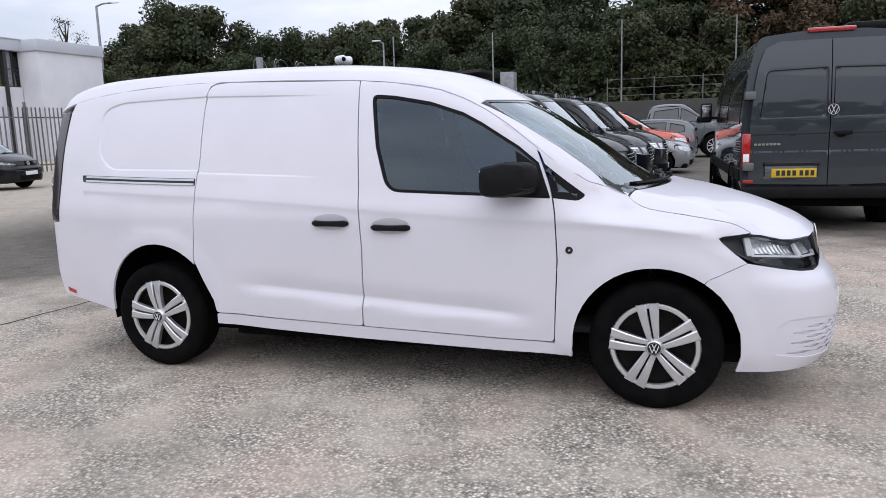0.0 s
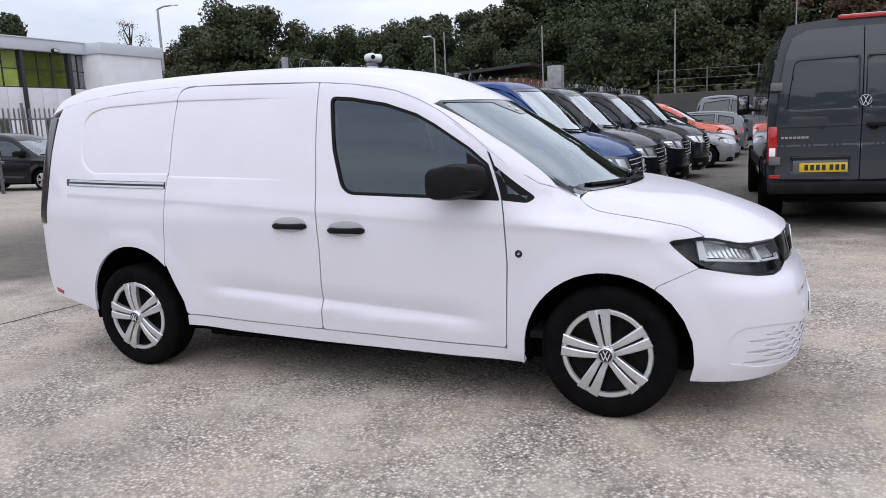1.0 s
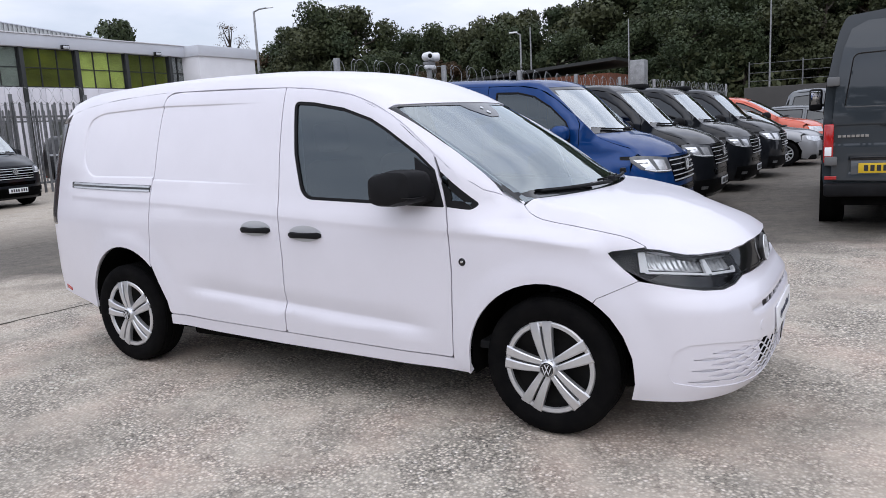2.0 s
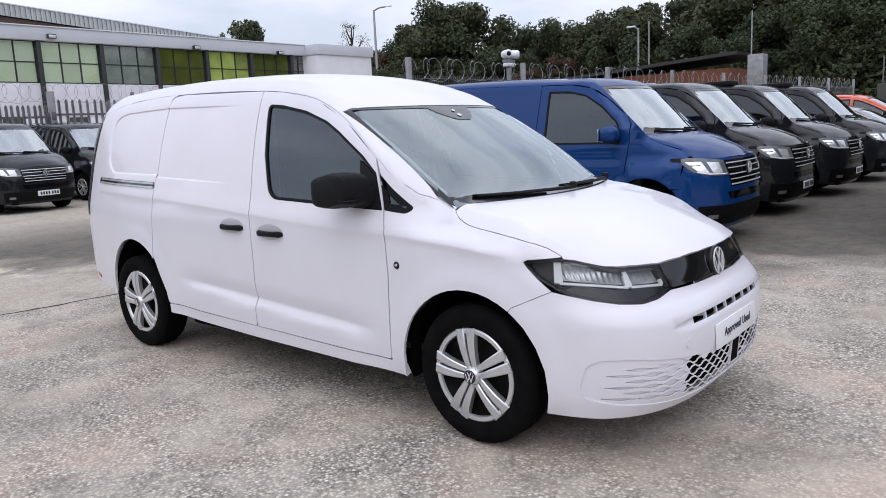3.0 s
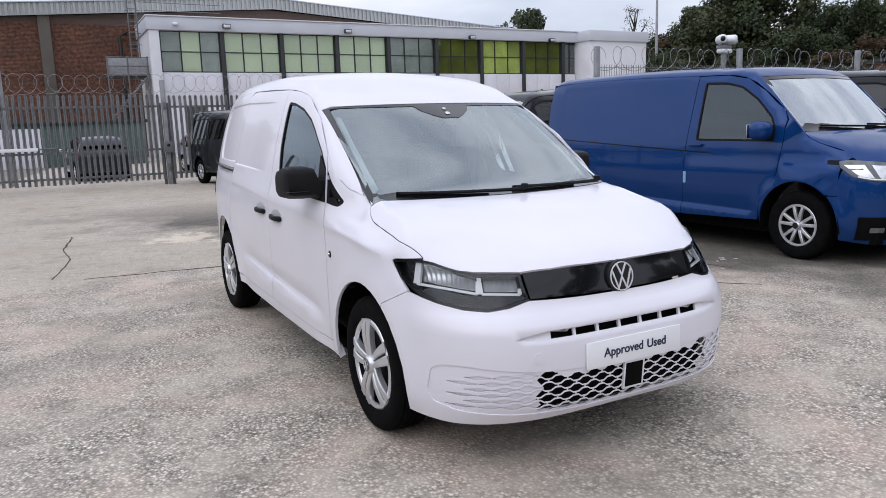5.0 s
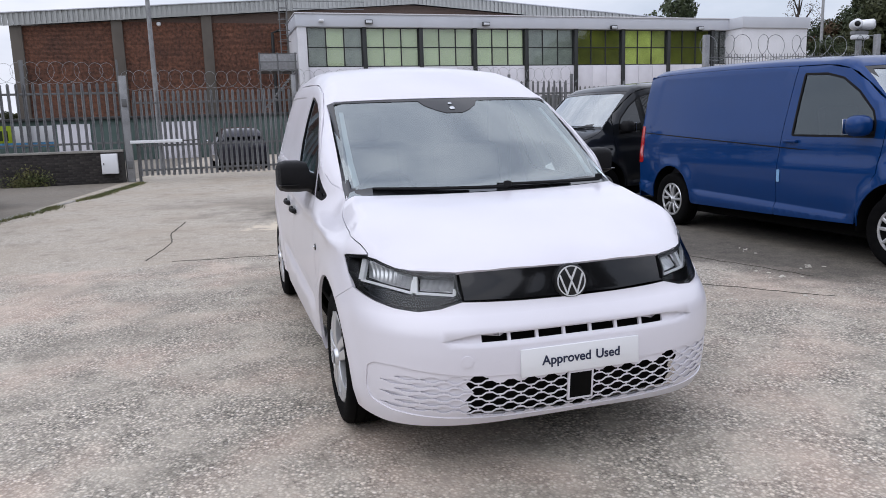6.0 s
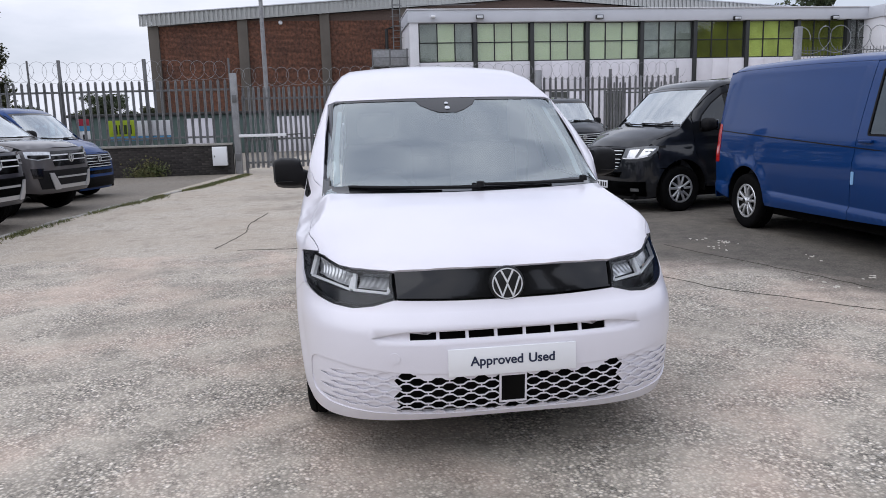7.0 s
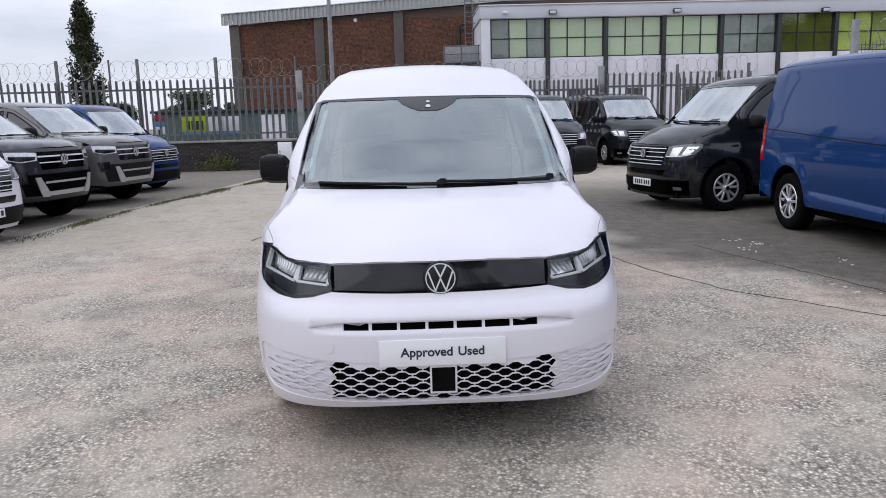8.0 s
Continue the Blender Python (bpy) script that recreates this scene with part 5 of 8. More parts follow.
def stroke(line, width, low, high):
    """A bent flat bar along points of the y-z plane, between two depths along x."""
    pts = [Vector(p) for p in line]
    bm, rows = bmesh.new(), []
    for i, p in enumerate(pts):
        a = (p - pts[i - 1]).normalized() if i else (pts[1] - p).normalized()
        b = (pts[i + 1] - p).normalized() if i < len(pts) - 1 else a
        n = Vector((-a.y - b.y, a.x + b.x)).normalized()
        k = width / 2 / max(0.45, n.dot(Vector((-a.y, a.x))))
        rows.append([bm.verts.new((x, p.x + s * n.x * k, p.y + s * n.y * k)) for x, s in ((low, 1), (high, 1), (high, -1), (low, -1))])
    for a, b in zip(rows, rows[1:]):
        for i in range(4):
            bm.faces.new((a[i], a[(i + 1) % 4], b[(i + 1) % 4], b[i]))
    bm.faces.new(rows[0]), bm.faces.new(rows[-1])
    bmesh.ops.recalc_face_normals(bm, faces=bm.faces)
    return bm


def badge(parent, m, r, label="round silver maker's badge on black"):
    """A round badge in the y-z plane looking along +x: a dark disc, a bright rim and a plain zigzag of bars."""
    disc = lathe([(0, 0.006), (r * 0.86, 0.006), (r * 0.97, 0.003), (r, -0.004), (r, -0.014), (0, -0.014)], 40, "x")
    disc.transform(m)
    d = part("badge", disc, grille_black, parent, label)
    ring = lathe([(r * 0.79, 0.004), (r * 0.80, 0.010), (r * 0.855, 0.010), (r * 0.865, 0.004)], 40, "x")
    ring.transform(m)
    part("rim", ring, badge_silver, d)
    for name, line in (("emblem_zigzag", ZIGZAG), ("emblem_chevron", CHEVRON)):
        bars = stroke([(y * r, z * r) for y, z in line], r * 0.10, 0.006, 0.010)
        bars.transform(m)
        part(name, bars, badge_silver, d, smooth=False)
    return d


def number_plate(parent, m, material, width=0.52, height=0.111, bars=7, label="number plate with unreadable black bars"):
    p = box((-0.004, -width / 2, -height / 2), (0.004, width / 2, height / 2), 0.002)
    p.transform(m)
    ob = part("number_plate", p, material, parent, label)
    if bars:
        step = (width - 0.08) / bars
        for i in range(bars):
            y = -width / 2 + 0.055 + i * step + (0.02 if i > 3 else 0)
            ink = box((0.0042, y, -height * 0.30), (0.0062, y + step * 0.66, height * 0.30))
            ink.transform(m)
            part("plate_bar", ink, plate_ink, ob, smooth=False)
    return ob


# ---- the white delivery van ----
ARCH_F, ARCH_R = (0.0, 0.325, 0.402), (-2.94, 0.375, 0.405)


def arc(c, a0, a1, n=16):
    return [(c[0] + c[2] * math.cos(radians(a0 + (a1 - a0) * i / n)), c[1] + c[2] * math.sin(radians(a0 + (a1 - a0) * i / n))) for i in range(n + 1)]


belt_line = curve([(-4.0, 1.12), (-2.59, 1.073), (-1.93, 1.034), (-1.53, 1.005), (-0.93, 0.970), (-0.43, 0.951), (-0.18, 0.932), (0.0, 0.917), (0.126, 0.901), (0.258, 0.883), (0.5, 0.85)])


shoulder = curve([(-1, 0.074), (0.05, 0.074), (0.15, 0.062), (0.23, 0.040), (0.33, 0.004), (0.4, 0.0), (1, 0.0)])


def low_line(x):
    return 0.557 - 0.059 * (x + 2.2)


def door_swell(x, z):
    """The belt crease, the pressed line low on the doors, the lips of the wheel arches and the narrower shoulders beside the bonnet."""
    d = z - belt_line(x)
    total = 0.006 * (1 - ease(0, 0.11, d) if d > 0 else 1 - ease(0, 0.040, -d)) * (1 - ease(-3.6, -3.75, x)) * (1 - ease(0.05, 0.28, x))
    d = z - low_line(x)
    fade = ease(-2.45, -2.1, x) * (1 - ease(-0.80, -0.55, x))
    total += fade * (-0.014 * max(0.0, 1 - d / 0.09) ** 1.5 if d > 0 else -0.014 + 0.028 * ease(0, 0.07, -d))
    lip = 0.0
    for cx, cz, r in (ARCH_F, ARCH_R):
        q = math.hypot(x - cx, z - cz) - r
        lip = max(lip, 0.012 * (1 - ease(0.02, 0.13, q)))
    total += lip * ease(0.2, 0.3, z)
    return total - ease(-0.5, -0.12, x) * (shoulder(x) * ease(-0.005, 0.08, z - belt_line(x)) + 0.035 * ease(1.0, 1.09, z))


caddy = Body(
    ridge=[(-3.95, 1.67), (-3.8, 1.765), (-3.5, 1.815), (-3.0, 1.835), (-2.4, 1.842), (-1.9, 1.832), (-1.5, 1.800), (-1.2, 1.752), (-0.95, 1.662), (-0.78, 1.572),
           (-0.4, 1.34), (0.0, 1.092), (0.06, 1.08), (0.3, 1.04), (0.5, 0.985), (0.65, 0.925), (0.74, 0.88), (0.79, 0.842)],
    width=[(0.2, 0.83), (0.31, 0.845), (0.42, 0.855), (0.6, 0.862), (0.8, 0.864), (0.93, 0.862), (1.0, 0.853), (1.07, 0.838), (1.15, 0.820), (1.3, 0.785), (1.5, 0.725), (1.62, 0.68), (1.75, 0.62)],
    nose=[(0.15, 0.79), (0.2, 0.81), (0.25, 0.845), (0.3, 0.875), (0.37, 0.887), (0.5, 0.89), (0.6, 0.88), (0.66, 0.85), (0.70, 0.818), (0.75, 0.806), (0.82, 0.79), (0.85, 0.785), (0.95, 0.74), (1.1, 0.6)],
    power=[(0.2, 3.5), (0.6, 3.5), (0.75, 3.0), (0.87, 2.4), (1.1, 2.3)],
    taper=(-2.6, 0.09), tail=(-3.95, 0.15),
    bow=[(-4, 0.02), (-1.5, 0.08), (-0.95, 0.24), (0.0, 0.26), (0.1, 0.30), (1, 0.30)],
    crown=[(-4, 0.11), (-1.3, 0.10), (-0.9, 0.03), (0.0, 0.0), (0.2, 0.012), (0.42, 0.0), (1, 0.0)],
    edge=[(-4, 0.13), (-1.6, 0.13), (-1.0, 0.10), (-0.3, 0.08), (0.1, 0.09), (0.8, 0.07)],
    swell=door_swell)
cant = curve([(-3.93, 1.60), (-3.75, 1.66), (-3.3, 1.715), (-2.6, 1.738), (-1.62, 1.703), (-1.397, 1.681), (-1.128, 1.63), (-0.868, 1.515), (-0.589, 1.317), (-0.52, 1.262), (-0.33, 1.14), (-0.145, 1.078)])
shut = curve([(-0.145, 1.078), (-0.128, 1.054), (-0.102, 1.031), (-0.035, 1.004), (0.098, 0.983), (0.226, 0.962), (0.327, 0.943), (0.366, 0.928), (0.429, 0.889)])


def white_van():
    van = thing("white_van", (0, 0, 0), 0, "clean white panel van with black mirrors parked on worn concrete", "van")
    B = caddy
    door = [(-1.611, 1.699, 0.006), (-1.397, 1.676), (-1.128, 1.624), (-0.868, 1.509), (-0.592, 1.309), (-0.515, 1.12, 0.06), (-0.490, 0.98), (-0.479, 0.754), (-0.498, 0.322, 0.02),
            (-1.561, 0.348, 0.02), (-1.549, 0.786), (-1.573, 1.215)]
    window = [(-1.529, 1.622, 0.045), (-1.386, 1.607), (-1.178, 1.567), (-0.99, 1.504), (-0.882, 1.447), (-0.68, 1.322), (-0.576, 1.238), (-0.511, 1.060, 0.012), (-1.03, 1.079),
              (-1.405, 1.094, 0.08), (-1.48, 1.334)]
    slide = [(-1.617, 1.699, 0.006), (-2.48, 1.732), (-2.618, 1.722, 0.07), (-2.624, 1.591), (-2.620, 1.293), (-2.633, 1.095), (-2.65, 0.828), (-2.655, 0.69), (-2.60, 0.57), (-2.541, 0.452),
             (-2.528, 0.376, 0.02), (-1.568, 0.348, 0.02), (-1.556, 0.786), (-1.580, 1.215)]
    press_door = rounded([(-2.74, 1.662), (-1.706, 1.632, 0.02), (-1.675, 1.165, 0.02), (-2.74, 1.204)])
    press_rear = rounded([(-2.45, 1.662), (-3.30, 1.650, 0.10), (-3.46, 1.60, 0.12), (-3.44, 1.32, 0.06), (-3.33, 1.225, 0.1), (-2.45, 1.212)])
    arch_rear = arc(ARCH_R, 46, 184)
    quarter = [(-2.50, 1.740), (-2.570, 1.737), (-2.612, 1.715), (-2.629, 1.66), (-2.630, 1.591), (-2.626, 1.293), (-2.639, 1.095), (-2.656, 0.828), (-2.661, 0.69)] + arch_rear + [(-3.35, 0.335), (-3.62, 0.375), (-3.84, 0.405, 0.03), (-3.885, 0.56), (-3.875, 0.885), (-3.808, 0.893), (-3.795, 1.1), (-3.785, 1.38), (-3.765, 1.60)] + [(x, cant(x)) for x in (-3.74, -3.55, -3.3, -3.0, -2.8)]
    fender = [(-0.583, 1.311), (-0.52, 1.26), (-0.33, 1.137), (-0.152, 1.076)] + [(x, shut(x) - 0.003) for x in (-0.13, -0.105, -0.07, -0.035, 0.03, 0.1, 0.16, 0.226, 0.28, 0.327, 0.366, 0.40, 0.424)] + \
             [(0.36, 0.884), (0.30, 0.879), (0.283, 0.870), (0.30, 0.848), (0.35, 0.803), (0.411, 0.755), (0.36, 0.7315), (0.30, 0.7037), (0.240, 0.676)] + arc(ARCH_F, 56, 182) + [(-0.41, 0.245), (-0.492, 0.316), (-0.472, 0.754), (-0.483, 0.98), (-0.507, 1.12), (-0.54, 1.22)]
    tri = [(-0.555, 1.238), (-0.338, 1.072, 0.02), (-0.375, 1.046, 0.02), (-0.499, 1.062)]

    for sign in (-1, 1):
        S, out = B.side(sign), (0, sign, 0)
        hole = rounded(window, 0.04)
        ridges = [[(x, belt_line(x) + q) for x in np.arange(-3.55, 0.24, 0.05)] for q in (0.0, -0.008, -0.016, 0.05)] + [[(x, low_line(x) + q) for x in np.arange(-2.45, -0.54, 0.05)] for q in (0.012, 0.0, -0.012, -0.03)]
        d = part("front_door", sheet(rounded(door, 0.025), S, out, [hole], step=0.035, lines=ridges), white_paint, van)
        rim = shrink(hole, 0.016)
        part("window_seal", sheet(hole, B.side(sign, -0.004), out, [rim], step=0.2, lip=0.012), trim_black, d, "black rubber window surround")
        part("window_glass", sheet(shrink(hole, 0.015), B.side(sign, -0.012), out, step=0.08, lip=0), window_glass, d, "dark reflective side window")
        part("mirror_sail", sheet(rounded([(-0.70, 1.30), (-0.575, 1.218), (-0.513, 1.07), (-0.66, 1.075)], 0.04), B.side(sign, -0.001), out, step=0.1, lip=0.01), trim_black, d)
        sd = part("sliding_door", sheet(rounded(slide, 0.04), stamped(S, sign, press_door, fade=(-2.25, -1.72)), out, creases=[press_door] + [shrink(press_door, q) for q in (0.006, 0.013, 0.03)], step=0.05, lines=ridges), white_paint, van)
        part("rear_quarter_panel", sheet(rounded(quarter, 0.04), stamped(S, sign, press_rear), out, creases=[press_rear] + [shrink(press_rear, q) for q in (0.006, 0.013, 0.03)], step=0.05, lines=ridges), white_paint, van)
        tri_loop = rounded(tri, 0.03)
        w = part("front_wing", sheet(rounded(fender, 0.025), S, out, [tri_loop], step=0.03, lines=ridges[:4]), white_paint, van)
        part("quarter_window_frame", sheet(tri_loop, B.side(sign, -0.003), out, [shrink(tri_loop, 0.035)], step=0.2, lip=0.01), trim_black, w)
        part("quarter_window_glass", sheet(shrink(tri_loop, 0.025), B.side(sign, -0.01), out, step=0.1, lip=0), window_glass, w)
        # sill under the doors
        sill = [(-2.53, 0.368, 0.01), (-0.42, 0.312, 0.01), (-0.405, 0.25), (-1.6, 0.272), (-2.535, 0.305)]
        part("sill", sheet(rounded(sill, 0.05), B.side(sign, -0.004), out, step=0.03, lip=0.03), white_paint, van)
        lamp = [(-3.775, 1.60), (-3.79, 1.38), (-3.802, 1.1), (-3.81, 0.90, 0.03), (-3.885, 0.90), (-3.89, 1.3), (-3.865, 1.60)]
        part("tail_lamp", sheet(rounded(lamp, 0.05), B.side(sign, 0.006), out, step=0.08, lip=0.02), smoke_lens, van, "smoked dark upright tail lamp")
        refl = [(-3.80, 0.452), (-3.72, 0.436), (-3.72, 0.412), (-3.79, 0.426)]
        part("reflector", sheet(rounded(refl), B.side(sign, 0.004), out, step=0.1, lip=0.006), red_lens, van, "small red rear reflector")
        # rail of the sliding door
        rail = [(-3.575, 1.196, 0.012), (-2.64, 1.174, 0.005), (-2.64, 1.134, 0.005), (-3.565, 1.154, 0.015)]
        slot = part("door_rail", sheet(rounded(rail, 0.05), B.side(sign, 0.002), out, step=0.1, lip=0.01), gloss_black, van, "black slot with bright metal sliding-door rails")
        for dz, h in ((0.012, 0.012), (-0.013, 0.011)):
            strip = [(-3.53, 1.175 + dz + h / 2), (-2.645, 1.154 + dz + h / 2), (-2.645, 1.154 + dz - h / 2), (-3.53, 1.175 + dz - h / 2)]
            part("rail_bar", sheet(rounded(strip, 0.1), B.side(sign, 0.008), out, step=0.2, lip=0.006), satin_metal, slot)
        # handles: a shallow dish in the skin, its grey standing in for shade, and a black pull
        for owner, x0, x1, z in ((d, -1.489, -1.261, 0.908), (sd, -1.848, -1.624, 0.927)):
            xm = (x0 + x1) / 2
            dish = [(xm + 0.113 * math.cos(a), z + 0.004 + 0.044 * math.sin(a)) for a in np.linspace(0, 2 * math.pi, 24, endpoint=False)]

            def dished(x, z2, xm=xm, z=z):
                q = ((x - xm) / 0.113) ** 2 + ((z2 - z - 0.004) / 0.044) ** 2
                p = B.side(sign, 0.0015)(x, z2)
                p.y -= sign * 0.001 * (1 - min(1, q))
                return p
            cup = part("handle_dish", sheet(dish, dished, out, step=0.02, lip=0.002), satin_shadow, owner)
            y = B.half(xm, z)
            grip = bmesh.new()
            rows = []
            for k in range(11):
                t = k / 10
                x = x0 + (x1 - x0) * t
                bulge = 0.006 + 0.026 * math.sin(math.pi * min(1, max(0, t))) ** 0.5
                hgt = 0.019 - 0.004 * math.sin(math.pi * t) - 0.010 * (abs(2 * t - 1) > 0.95)
                rows.append([grip.verts.new((x, sign * (y + bulge + dy), z - 0.004 + dz)) for dy, dz in ((-0.012, hgt), (0.0, hgt * 0.8), (0.004, 0), (0.0, -hgt * 0.8), (-0.012, -hgt), (-0.018, 0))])
            for a, b in zip(rows, rows[1:]):
                for i in range(6):
                    grip.faces.new((a[i], a[(i + 1) % 6], b[(i + 1) % 6], b[i]))
            grip.faces.new(rows[0]), grip.faces.new(rows[-1])
            bmesh.ops.recalc_face_normals(grip, faces=grip.faces)
            part("door_handle", grip, trim_black, owner, "black pull handle")
        # door mirror
        mir = bmesh.new()
        rings = []
        for yy, sx, sz, cx, cz in ((0.80, 0.05, 0.04, -0.62, 1.13), (0.845, 0.075, 0.05, -0.64, 1.135), (0.862, 0.115, 0.074, -0.685, 1.165), (0.90, 0.128, 0.080, -0.70, 1.168), (0.97, 0.128, 0.079, -0.715, 1.170), (1.0, 0.115, 0.070, -0.72, 1.170), (1.012, 0.085, 0.05, -0.725, 1.170)):
            rings.append([mir.verts.new((cx + sx * math.copysign(abs(math.cos(a)) ** 0.42, math.cos(a)), sign * yy, cz + sz * math.copysign(abs(math.sin(a)) ** 0.42, math.sin(a)) - 0.015 * (math.cos(a) < 0))) for a in np.linspace(0, 2 * math.pi, 28, endpoint=False)])
        for a, b in zip(rings, rings[1:]):
            for i in range(28):
                mir.faces.new((a[i], a[(i + 1) % 28], b[(i + 1) % 28], b[i]))
        mir.faces.new(rings[-1]), mir.faces.new(rings[0])
        bmesh.ops.recalc_face_normals(mir, faces=mir.faces)
        mo = part("door_mirror", mir, trim_black, van, "black plastic door mirror")
        part("mirror_glass", box((-0.842, min(sign * 0.90, sign * 0.97), 1.115), (-0.836, max(sign * 0.90, sign * 0.97), 1.21), 0.003), chrome, mo)
        part("mirror_seam", box((-0.83, min(sign * 0.868, sign * 1.008), 1.119), (-0.575, max(sign * 0.868, sign * 1.008), 1.123), 0.001), gloss_black, mo)
        # lock cover on the wing
        lk = lathe([(0, 0.006), (0.014, 0.005), (0.019, 0.0), (0.019, -0.01)], 20, "y")
        lk.transform(Matrix.Translation((-0.415, sign * (B.half(-0.415, 0.804) + 0.001), 0.804)) @ (Matrix.Identity(4) if sign < 0 else Matrix.Rotation(math.pi, 4, "Z")))
        part("side_repeater", lk, gloss_black, w, "small dark round cover with a bright centre")
        lk = lathe([(0, 0.011), (0.006, 0.010), (0.008, 0.004)], 14, "y")
        lk.transform(Matrix.Translation((-0.413, sign * (B.half(-0.415, 0.804) + 0.001), 0.806)) @ (Matrix.Identity(4) if sign < 0 else Matrix.Rotation(math.pi, 4, "Z")))
        part("repeater_lens", lk, chrome, w)

        # white strip added behind the roof gap so that it shows less black
        filler_x = list(np.arange(-1.5, -0.15, 0.05))
        filler = [(x, cant(x) + 0.010) for x in filler_x] + [(x, cant(x) - 0.016) for x in reversed(filler_x)]
        part("roof_gutter", sheet(filler, B.side(sign, -0.009), out, step=0.2, lip=0), white_paint, van)

    # roof with the screen pillars, in one sheet
    xs = [-3.90, -3.84, -3.75, -3.55, -3.3, -2.9, -2.5, -2.1, -1.8, -1.616, -1.5, -1.397, -1.25, -1.128, -1.0, -0.868, -0.75, -0.66, -0.589, -0.52, -0.43, -0.33, -0.23, -0.14]
    rim = [(x, -B.half(x, cant(x))) for x in xs]
    top_edge = [(-0.905 + 0.125 * (1 - (y / 0.69) ** 2), y) for y in np.linspace(-0.69, 0.69, 15)]
    roof = rim + [(-0.14, -0.738)] + top_edge + [(-0.14, 0.738)] + [(x, -y) for x, y in reversed(rim)]
    part("roof", sheet(rounded([(*p, 0) for p in roof], 0.05), B.over(), (0, 0, 1), step=0.06), white_paint, van)
    low_edge = [(-0.14 + 0.155 * (1 - (y / 0.738) ** 2), y) for y in np.linspace(0.738, -0.738, 15)]
    screen = top_edge + low_edge
    inner = [(-0.88 + 0.125 * (1 - (y / 0.66) ** 2), y) for y in np.linspace(-0.655, -0.18, 6)] + [(-0.715, -0.155), (-0.665, -0.10), (-0.635, -0.05), (-0.635, 0.05), (-0.665, 0.10), (-0.715, 0.155)] + \
            [(-0.88 + 0.125 * (1 - (y / 0.66) ** 2), y) for y in np.linspace(0.18, 0.655, 6)] + [(-0.21 + 0.16 * (1 - (y / 0.70) ** 2), y) for y in np.linspace(0.698, -0.698, 13)]
    ws = part("windscreen", sheet(screen, B.over(-0.006), (0, 0, 1), step=0.06, lip=0.004), screen_glass, van, "wide raked windscreen with a black border")
    part("screen_border", sheet(screen, B.over(-0.003), (0, 0, 1), [inner], step=0.2, lip=0), gloss_black, ws)
    eye_box = box((-0.745, -0.055, 1.44), (-0.64, 0.055, 1.48), 0.012)
    part("rain_sensor", eye_box, trim_black, ws, "black camera housing behind the glass")
    for dx, r in ((0.0, 0.012), (0.045, 0.016)):
        eye = lathe([(0, 0.004), (r * 0.8, 0.003), (r, 0.0)], 14, "z")
        eye.transform(Matrix.Translation(B.over(0.0)(-0.72 + dx, 0.0)) @ Matrix.Rotation(radians(32), 4, "Y"))
        part("sensor_lens", eye, lamp_silver, ws)
    # pale strips behind the glass stand in for the reflection along its edges
    for sign in (-1, 1):
        trim = [(-0.835, sign * 0.632), (-0.6, sign * 0.656), (-0.4, sign * 0.672), (-0.245, sign * 0.674), (-0.258, sign * 0.642), (-0.4, sign * 0.642), (-0.6, sign * 0.629), (-0.825, sign * 0.608)]
        part("pillar_trim", sheet(rounded([(*p, 0) for p in trim], 0.06), B.over(-0.035), (0, 0, 1), step=0.06, lip=0.01), cabin_light, van, "pale strip standing in for the reflection along the screen's edge")
    # bonnet
    front_edge = [(0.436, -0.757), (0.472, -0.738), (0.503, -0.72), (0.562, -0.675), (0.615, -0.62), (0.668, -0.548), (0.716, -0.462), (0.752, -0.33), (0.775, -0.16), (0.782, 0)]
    side_edge = [(x, -B.half(x, shut(x))) for x in (-0.128, -0.115, -0.102, -0.07, -0.035, 0.03, 0.098, 0.16, 0.226, 0.28, 0.327, 0.366, 0.40, 0.425)]
    bonnet = [(-0.134, -0.742)] + side_edge + front_edge + [(x, -y) for x, y in reversed(front_edge[:-1])] + [(x, -y) for x, y in reversed(side_edge)] + [(-0.134, 0.742)] + \
             [(-0.125 + 0.165 * (1 - (y / 0.738) ** 2), y) for y in np.linspace(0.70, -0.70, 15)]
    part("bonnet", sheet(rounded([(*p, 0) for p in bonnet], 0.03), B.over(), (0, 0, 1), step=0.04, lines=[[(x, q * (y + k)) for x, y in side_edge] for q in (1, -1) for k in (0.012, 0.026, 0.045)]), white_paint, van)
    # wipers
    for y0, y1, xa in ((0.05, -0.60, 0.0), (0.62, 0.02, 0.0)):
        pts = []
        for t in np.linspace(0, 1, 8):
            y = y0 + (y1 - y0) * t
            x = -0.14 + 0.155 * (1 - (y / 0.738) ** 2) + 0.01 - 0.035 * t
            pts.append(B.over(0.018)(x, y))
        wp = part("wiper", tube(pts, [0.011, 0.010, 0.009, 0.008, 0.008, 0.007, 0.006, 0.005], 6), trim_black, van, "black wiper arm")
        part("wiper_blade", tube([p + Vector((-0.03, 0, 0.0)) for p in pts[2:]], 0.007, 6), rubber, wp)
        cap = lathe([(0, 0.03), (0.018, 0.026), (0.022, 0)], 14, "z")
        cap.transform(Matrix.Translation(pts[0]))
        part("wiper_pivot", cap, trim_black, wp)
    # front: bumper with slots, lower grille, lamps, black strip
    ay, ax = B.angle_y, B.angle_x

    groove_half = [(0.0, 0.620), (0.25, 0.620), (0.42, 0.618), (0.47, 0.612), (0.53, 0.600), (0.565, 0.590), (0.52, 0.581), (0.45, 0.574), (0.25, 0.573), (0.0, 0.573)]
    groove = rounded([(y, z) for y, z in groove_half] + [(-y, z) for y, z in reversed(groove_half[1:-1])], 0.05)

